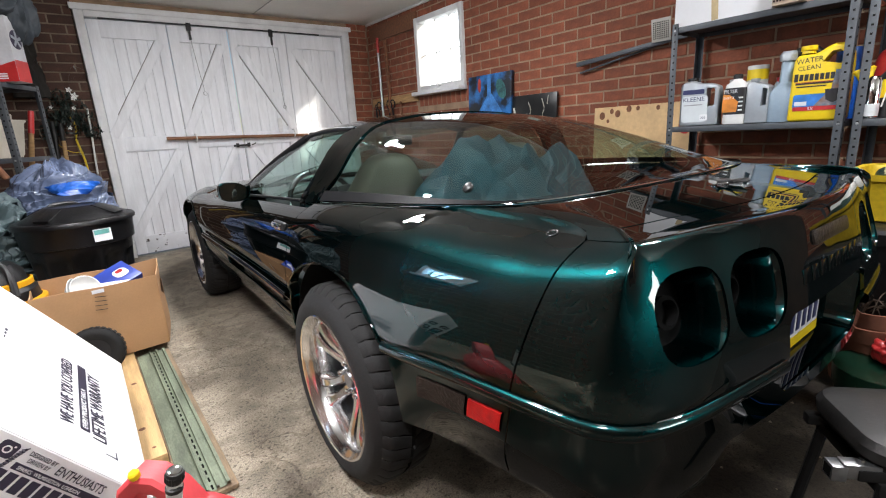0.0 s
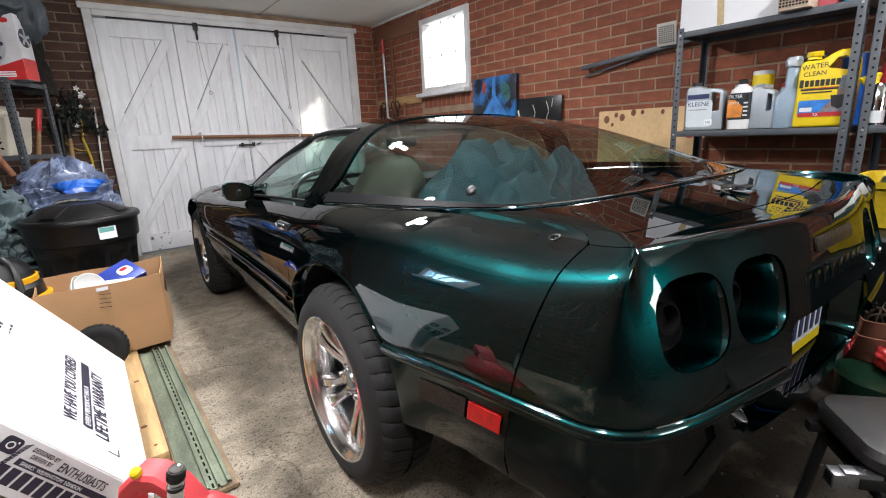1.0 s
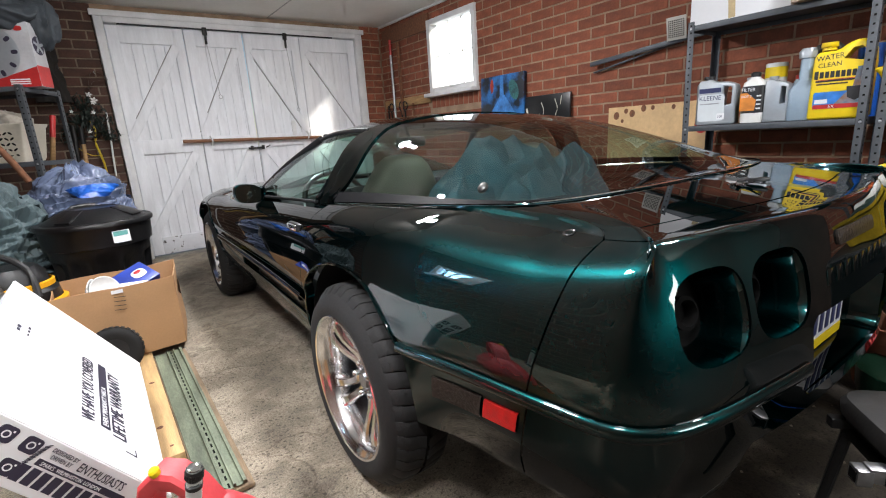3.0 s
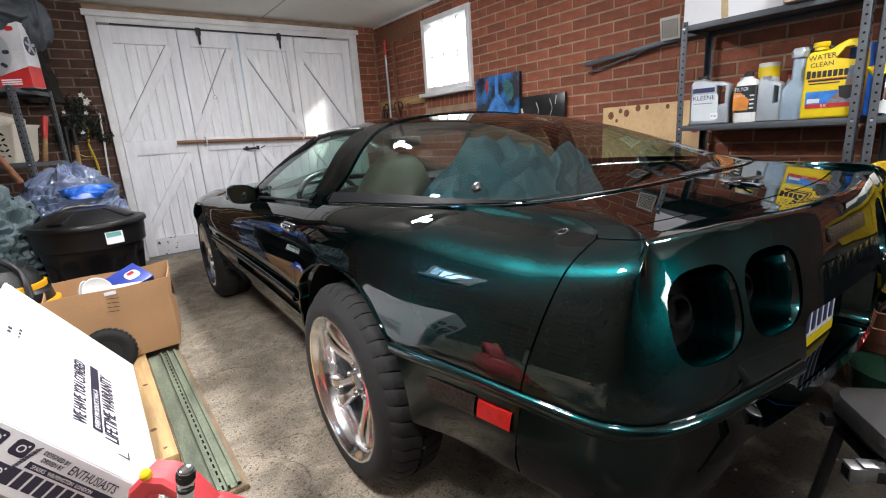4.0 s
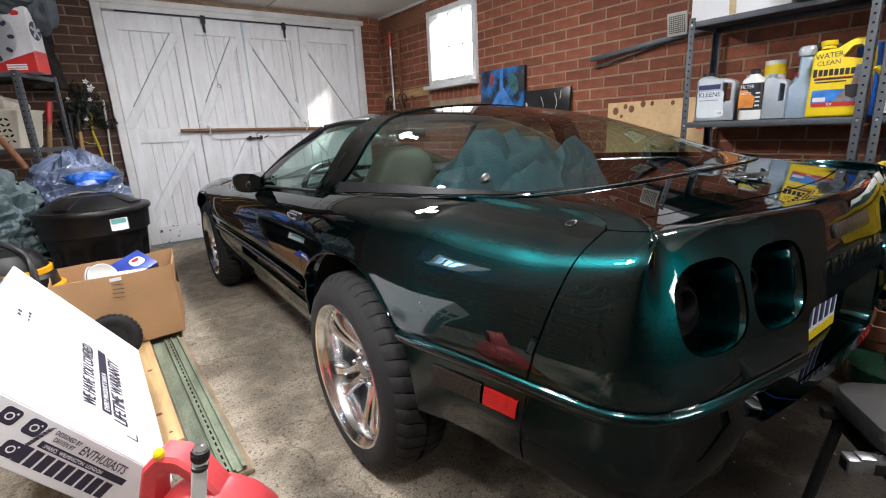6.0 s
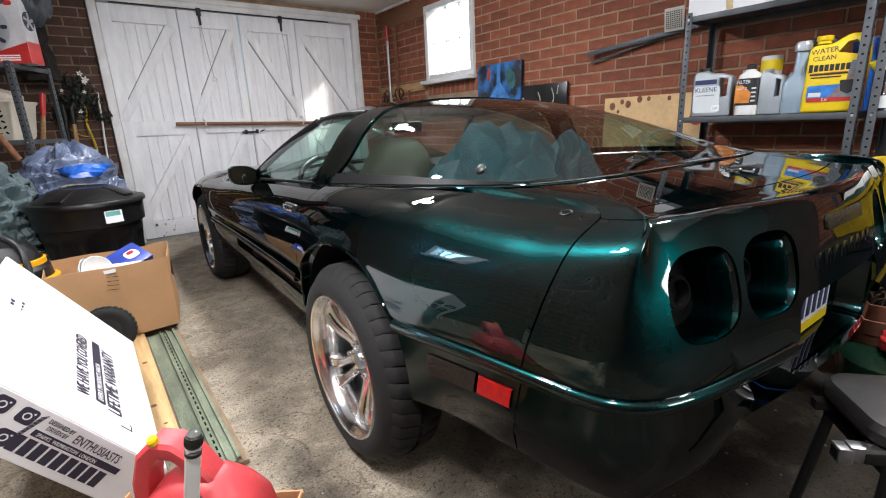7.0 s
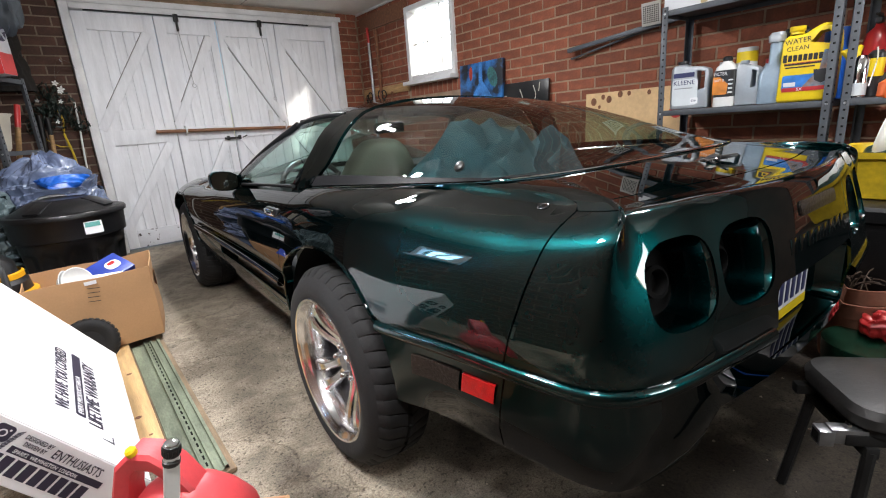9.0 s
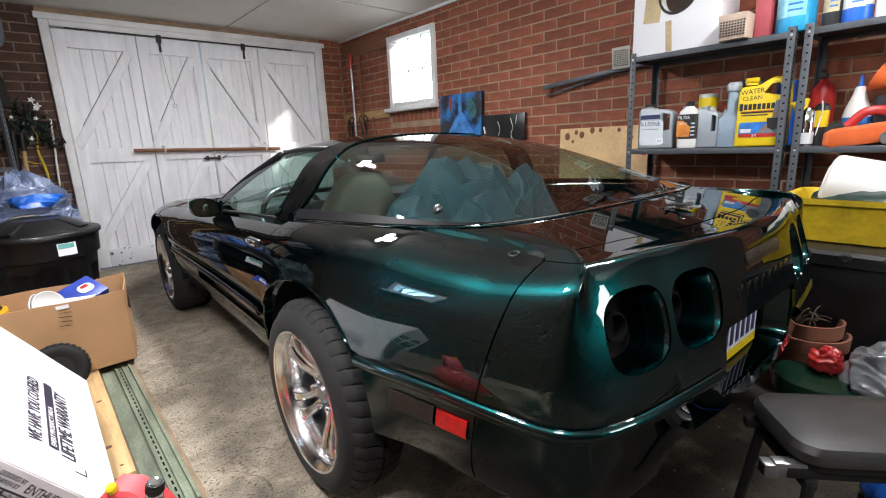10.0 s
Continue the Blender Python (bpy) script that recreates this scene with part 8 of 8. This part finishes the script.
flowerpot(pose(2.36, 0.33, 0), 0.145, 0.27)
flowerpot(pose(2.58, 0.42, 0), 0.11, 0.25)
flowerpot(pose(2.36, 0.33, 0.05), 0.12, 0.275)
bm = B()
rnd = random.Random(4)
for k in range(26):
    a = rnd.uniform(0, 6.28)
    p0 = Vector((0.05 * math.cos(a), 0.05 * math.sin(a), 0.25))
    p2 = p0 + Vector((rnd.uniform(-0.14, 0.14), rnd.uniform(-0.14, 0.14), rnd.uniform(0.03, 0.12)))
    tube(bm, [p0, (p0 + p2) / 2 + Vector((0, 0, rnd.uniform(0.02, 0.06))), p2], 0.0025, 5, 6)
q = solo("dry_twigs", bm, mat("dry_twig", (0.10, 0.07, 0.05), 0.8, vary=0.3, bump=0.1), "tangle of dry twigs in the pots", "twigs", pose(2.40, 0.34, 0.0), kind="stuff")
br = thing("paint_brush", "old brush with a wooden handle", "brush", pose(2.52, 0.22, 0.0))
bm = B()
tube(bm, [(0.02, 0.0, 0.34), (0, 0, 0.47)], 0.012, 8)
part("handle", bm, M_WOOD, br)
bm = B()
stack(bm, [(0.0, 0.07, 0.05, 0.02), (0.28, 0.06, 0.04, 0.015), (0.345, 0.06, 0.03, 0.01)], pose(0.01, 0, 0))
part("head", bm, M_TERRA, br)
bm = crumple(blob((0, 0, 0.04), (0.042, 0.038, 0.034)), 70, 40, 0.034, 26, 41, 0.9)
solo("red_fabric_flower", bm, M_REDPAINT, "red artificial flower head", "flower", pose(2.215, 0.235, 0.172), sharp=80)
bm = B()
lathe(bm, [(0, 0), (0.10, 0), (0.14, 0.10), (0.145, 0.17), (0.13, 0.17), (0.0, 0.16)], 30)
solo("green_bowl", bm, mat("green_glaze", (0.008, 0.035, 0.02), 0.25, vary=0.2, bump=0.05), "dark green glazed bowl on the floor", "bowl", pose(2.14, 0.24, 0.0))
bm = crumple(blob((0, 0, 0.15), (0.13, 0.12, 0.16)), 130, 90, 0.05, 10, 43, 0.9)
for v in bm.verts:
    v.co.z = max(v.co.z, 0.004)
solo("grey_plastic_bag", bm, M_GBAG, "crumpled grey plastic carrier bag on the floor", "plastic bag", pose(2.20, 0.035, 0.0), sharp=60)
bm = crumple(blob((0, 0, 0.06), (0.14, 0.10, 0.07)), 50, 30, 0.03, 10, 44)
for v in bm.verts:
    v.co.z = max(v.co.z, 0.004)
solo("blue_bag", bm, M_BLUE, "bright blue plastic bag on the floor", "plastic bag", pose(1.74, -0.06, 0.0), sharp=80)

# padded seat on a steel frame
sm = pose(1.275, 0.205, 0, 0, 0, -50)
se = thing("padded_bench", "grey vinyl padded seat on a black steel frame", "bench", sm)
bm = B()
rows = [[(x + 0.29, y, z) for x, y in rrect(w, d, r, 6)] for z, w, d, r in ((0.355, 0.54, 0.24, 0.05), (0.36, 0.575, 0.262, 0.06), (0.385, 0.58, 0.268, 0.06), (0.402, 0.56, 0.25, 0.055), (0.409, 0.50, 0.20, 0.05), (0.411, 0.40, 0.12, 0.04))]
loft(bm, rows, close_v=True, cap=True)
part("cushion", bm, M_SEATVINYL, se)
bm = B()
loft(bm, [[(x + 0.29, y, z) for x, y in rrect(0.55, 0.245, 0.05, 6)] for z in (0.340, 0.356)], close_v=True, cap=True)
part("seat_board", bm, M_IRON, se)
for y in (-0.10, 0.10):
    bm = B()
    box(bm, (0.29, y, 0.326), (0.60, 0.026, 0.026), 0.002)
    part("side_tube", bm, M_IRON, se)
for x in (0.04, 0.54):
    bm = B()
    box(bm, (x, 0, 0.30), (0.026, 0.24, 0.026), 0.002)
    part("cross_tube", bm, M_IRON, se)
    for y in (-0.11, 0.11):
        bm = B()
        tube(bm, [(x, y, 0.30), (x + (0.03 if x > 0.3 else -0.03), y * 1.25, 0.0)], 0.013, 8)
        part("leg", bm, M_IRON, se)
bk2 = sub("end_bracket", se, "bare steel bracket with a bolt")
bm = B()
box(bm, (0.0, -0.095, 0.332), (0.075, 0.03, 0.034), 0.002)
box(bm, (-0.045, -0.095, 0.326), (0.03, 0.034, 0.036), 0.002)
part("bracket_plate", bm, M_ZINC, bk2)
bm = B()
lathe(bm, [(0.0, 0.008), (0.007, 0.008), (0.008, 0.0), (0, 0)], 6, pose(0.0, -0.095, 0.349))
part("bolt", bm, M_CHROME, bk2)
bm = B()
box(bm, (-0.0605, -0.095, 0.326), (0.001, 0.024, 0.024))
part("tube_mouth", bm, M_HOLE, bk2)
# small things below the shelf's middle deck, seen past the tail
for y, d, r, h, mt, lb in ((1.10, 0.10, 0.03, 0.30, M_BLACKPL, "black capped bottle on the lower deck"), (0.98, 0.12, 0.035, 0.31, M_OLDWOOD, "brown bottle on the lower deck"), (0.86, 0.10, 0.03, 0.33, M_OFFWHITE, "white bottle with a red cap on the lower deck")):
    bt = thing("low_bottle", lb, "bottle", at(y, d, 0.462), "bottles on the lower deck")
    bm = B()
    lathe(bm, [(0, 0), (r, 0), (r, h * 0.75), (r * 0.5, h * 0.9), (0, h * 0.9)], 18)
    part("body", bm, mt, bt)
    bm = B()
    lathe(bm, [(r * 0.6, h * 0.86), (r * 0.6, h), (0, h)], 16)
    part("cap", bm, M_REDPAINT if mt is M_OFFWHITE else M_BLACKPL, bt)


# bunch of keys on the rear deck
kz = 0.899
ky = thing("key_bunch", "bunch of car keys with black fobs lying on the rear deck", "keys", CAR @ pose(0.0, -0.712, kz, -6, 0, 0))
bm = B()
tube(bm, [(0.016 * math.cos(a), 0.016 * math.sin(a), 0.002) for a in [k * 0.3142 for k in range(21)]], 0.0015, 6)
part("key_ring", bm, M_CHROME, ky)
for ang, l, nm in ((20, 0.058, "fob"), (-35, 0.050, "fob")):
    bm = B()
    box(bm, (0.018 + l / 2, 0, 0.005), (l, 0.030, 0.010), 0.004, pose(0, 0, 0, 0, 0, ang))
    part(nm, bm, M_TRIMBLK, ky)
for ang in (150, 195, 240):
    bm = B()
    prism(bm, lamp_outline(0.024, 0.022, 16, 2.4), 0.001, 0.003, pose(0, 0, 0, 0, 0, ang) @ pose(0.026, 0, 0))
    box(bm, (0.052, 0, 0.002), (0.034, 0.008, 0.002), 0, pose(0, 0, 0, 0, 0, ang))
    part("key", bm, M_CHROME, ky)

# ---- the cover lying in the car ----
def heap(x, y):
    """The heap's height over the luggage floor: a middle mound with lower lobes round it."""
    h = 0.0
    for cx, cy, rx, ry, top in ((0.00, 0.12, 0.34, 0.32, 0.42), (0.25, 0.02, 0.24, 0.26, 0.32), (-0.30, 0.06, 0.22, 0.26, 0.25), (-0.10, -0.10, 0.34, 0.22, 0.22)):
        h = max(h, top * max(0.0, 1 - math.hypot((x - cx) / rx, (y - cy) / ry)) ** 0.6)
    return h


def under_glass(p):
    """The room below the hatch glass at p, in the car's frame."""
    vb = abs(gb_at(p.y)) or 0.1
    f = min(1.0, abs(p.x) / vb)
    z = 0.0
    for a, b in zip(_sect, _sect[1:]):
        if b.x <= f <= a.x:
            z = a.y
            break
    zb = glass_z(p.y)
    return zb + (max(hatch_z(p.y), zb) - zb) * z - 0.025


def cloth_z(x, y, amp, rnd):
    """A point of the cloth, thrown up or down by up to amp but kept under the glass."""
    h = min(0.315, heap(x, y))
    z = h + min(1.0, h / 0.08) * rnd.uniform(-amp, amp)
    return Vector((x, y, max(0.0, min(z, under_glass(Vector((x, y + 0.13, 0))) - 0.69))))


rnd = random.Random(11)
bm = B()
NI, NJ, CELL = 15, 11, 0.071
net = [[None] * (NJ + 1) for _ in range(NI + 1)]
for i in range(NI + 1):
    for j in range(NJ + 1):
        x, y = -0.53 + CELL * (i + 0.5 * (j % 2)) + rnd.uniform(-0.026, 0.026), -0.37 + CELL * j + rnd.uniform(-0.026, 0.026)
        net[i][j] = bm.verts.new(cloth_z(x, y, 0.070, rnd))
for i in range(NI):
    for j in range(NJ):
        a, b, c, d = net[i][j], net[i + 1][j], net[i + 1][j + 1], net[i][j + 1]
        for tri in ((a, b, c), (a, c, d)) if j % 2 else ((a, b, d), (b, c, d)):
            bm.faces.new(tri)
# lesser creases within the large facets, then soft thickness along every fold
bmesh.ops.subdivide_edges(bm, edges=bm.edges[:], cuts=1, use_grid_fill=True)
for v in bm.verts:
    k = 0.015 if v.co.z > 0.02 else 0.0
    v.co += Vector((rnd.uniform(-k, k), rnd.uniform(-k, k), rnd.uniform(-k, k)))
bmesh.ops.triangulate(bm, faces=bm.faces[:])
bmesh.ops.bevel(bm, geom=bm.edges[:], offset=0.002, segments=1, profile=0.5, affect="EDGES", clamp_overlap=True)
solo("car_cover", bm, M_COVER, "crumpled teal fabric car cover heaped under the hatch glass", "car cover", CAR @ pose(0.0, 0.13, 0.69), sharp=50)


# ---- bricks, last ----
BL, BH, BP, BQ = 0.2335, 0.0695, 0.2455, 0.0813


def brick_mesh(l, h, material, d=0.05):
    """A brick's face with worn edges; the wall's body lies behind it."""
    bm = B()
    c = 0.004
    f = [(-l / 2 + c, -h / 2 + c), (l / 2 - c, -h / 2 + c), (l / 2 - c, h / 2 - c), (-l / 2 + c, h / 2 - c)]
    o = [(-l / 2, -h / 2), (l / 2, -h / 2), (l / 2, h / 2), (-l / 2, h / 2)]
    rows = [[(x, 0.0, z) for x, z in f], [(x, c, z) for x, z in o], [(x, d, z) for x, z in o]]
    V = loft(bm, rows, close_v=True)
    bm.faces.new(V[0])
    me = mesh_of(bm, "brick", smooth=False)
    me.materials.append(material)
    return me


ME_BRICK, ME_HALF, ME_DARK = brick_mesh(BL, BH, M_BRICK), brick_mesh(BL / 2 - 0.005, BH, M_BRICK), brick_mesh(BL, BH, M_BRICK_D)


def lay(parent, place, a0, a1, z0, z1, anchor, zanchor, holes, nearest, rest_name, mesh=ME_BRICK, rest_mat=M_BRICK_S):
    """Courses of bricks in running bond from a0 to a1 along a wall; place(a, z) gives a brick's pose."""
    rnd = random.Random(5)
    rest = B()
    k0, k1 = math.floor((z0 - zanchor) / BQ), math.ceil((z1 - zanchor) / BQ)
    for k in range(k0, k1 + 1):
        z = zanchor + k * BQ
        if z - BH / 2 < z0 - 0.02 or z + BH / 2 > z1 + 0.02:
            continue
        off = anchor + (0.0 if k % 2 == 0 else BP / 2)
        i0, i1 = math.floor((a0 - off) / BP) - 1, math.ceil((a1 - off) / BP) + 1
        for i in range(i0, i1 + 1):
            s, e = off + i * BP + 0.006, off + (i + 1) * BP - 0.006
            s, e = max(s, a0), min(e, a1)
            cuts = [(s, e)]
            for h0, h1, hz0, hz1 in holes:
                if z + BH / 2 > hz0 + 0.01 and z - BH / 2 < hz1 - 0.01:
                    cuts = [q for s_, e_ in cuts for q in ((s_, min(e_, h0)), (max(s_, h1), e_)) if q[1] - q[0] > 0.03]
            for s_, e_ in cuts:
                if e_ - s_ < 0.03:
                    continue
                a = (s_ + e_) / 2
                m = place(a, z) @ pose(0, rnd.uniform(-0.0012, 0.0012), 0, 0, rnd.uniform(-0.3, 0.3), 0)
                whole = abs(e_ - s_ - BL) < 0.004
                if whole and nearest(a, z):
                    ob = new("brick", mesh)
                    ob.parent, ob.matrix_local = parent, m
                else:
                    sc = Matrix.Diagonal(((e_ - s_) / BL, 1, 1, 1))
                    vs = [rest.verts.new(m @ sc @ v.co) for v in ME_BRICK.vertices]
                    for p in ME_BRICK.polygons:
                        rest.faces.new([vs[q] for q in p.vertices])
    me = bpy.data.meshes.new(rest_name)
    rest.to_mesh(me)
    rest.free()
    me.materials.append(rest_mat)
    ob = new(rest_name, me)
    ob.parent = parent
    ob["kind"] = "stuff"


lay(wall_east, lambda a, z: Matrix.Translation((XR, a, z)) @ pose(0, 0, 0, 0, 0, -90), YE, YD, 0, ZC, 2.908, 2.075,
    [(WY0, WY1, WZ0, WZ1), (WY0 - 0.06, WY1 + 0.06, WZ0 - 0.11, WZ0)], lambda a, z: 1.2 < a < 3.7 and z > 1.0, "brickwork")
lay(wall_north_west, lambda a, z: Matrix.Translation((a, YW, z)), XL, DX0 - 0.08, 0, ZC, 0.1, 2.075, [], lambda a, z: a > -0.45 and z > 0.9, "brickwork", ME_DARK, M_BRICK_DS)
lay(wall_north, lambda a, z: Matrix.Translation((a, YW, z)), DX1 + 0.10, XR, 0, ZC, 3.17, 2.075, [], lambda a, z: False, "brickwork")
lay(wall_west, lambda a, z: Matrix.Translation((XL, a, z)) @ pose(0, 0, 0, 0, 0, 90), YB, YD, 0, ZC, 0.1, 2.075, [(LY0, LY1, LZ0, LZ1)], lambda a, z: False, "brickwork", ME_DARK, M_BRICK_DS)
# soldier course under the window
for k in range(11):
    ob = new("brick", ME_HALF)
    ob.parent = wall_east
    ob.matrix_local = Matrix.Translation((XR, WY0 - 0.02 + 0.0805 * k, WZ0 - 0.058)) @ pose(0, 0, 0, 0, 90, -90)
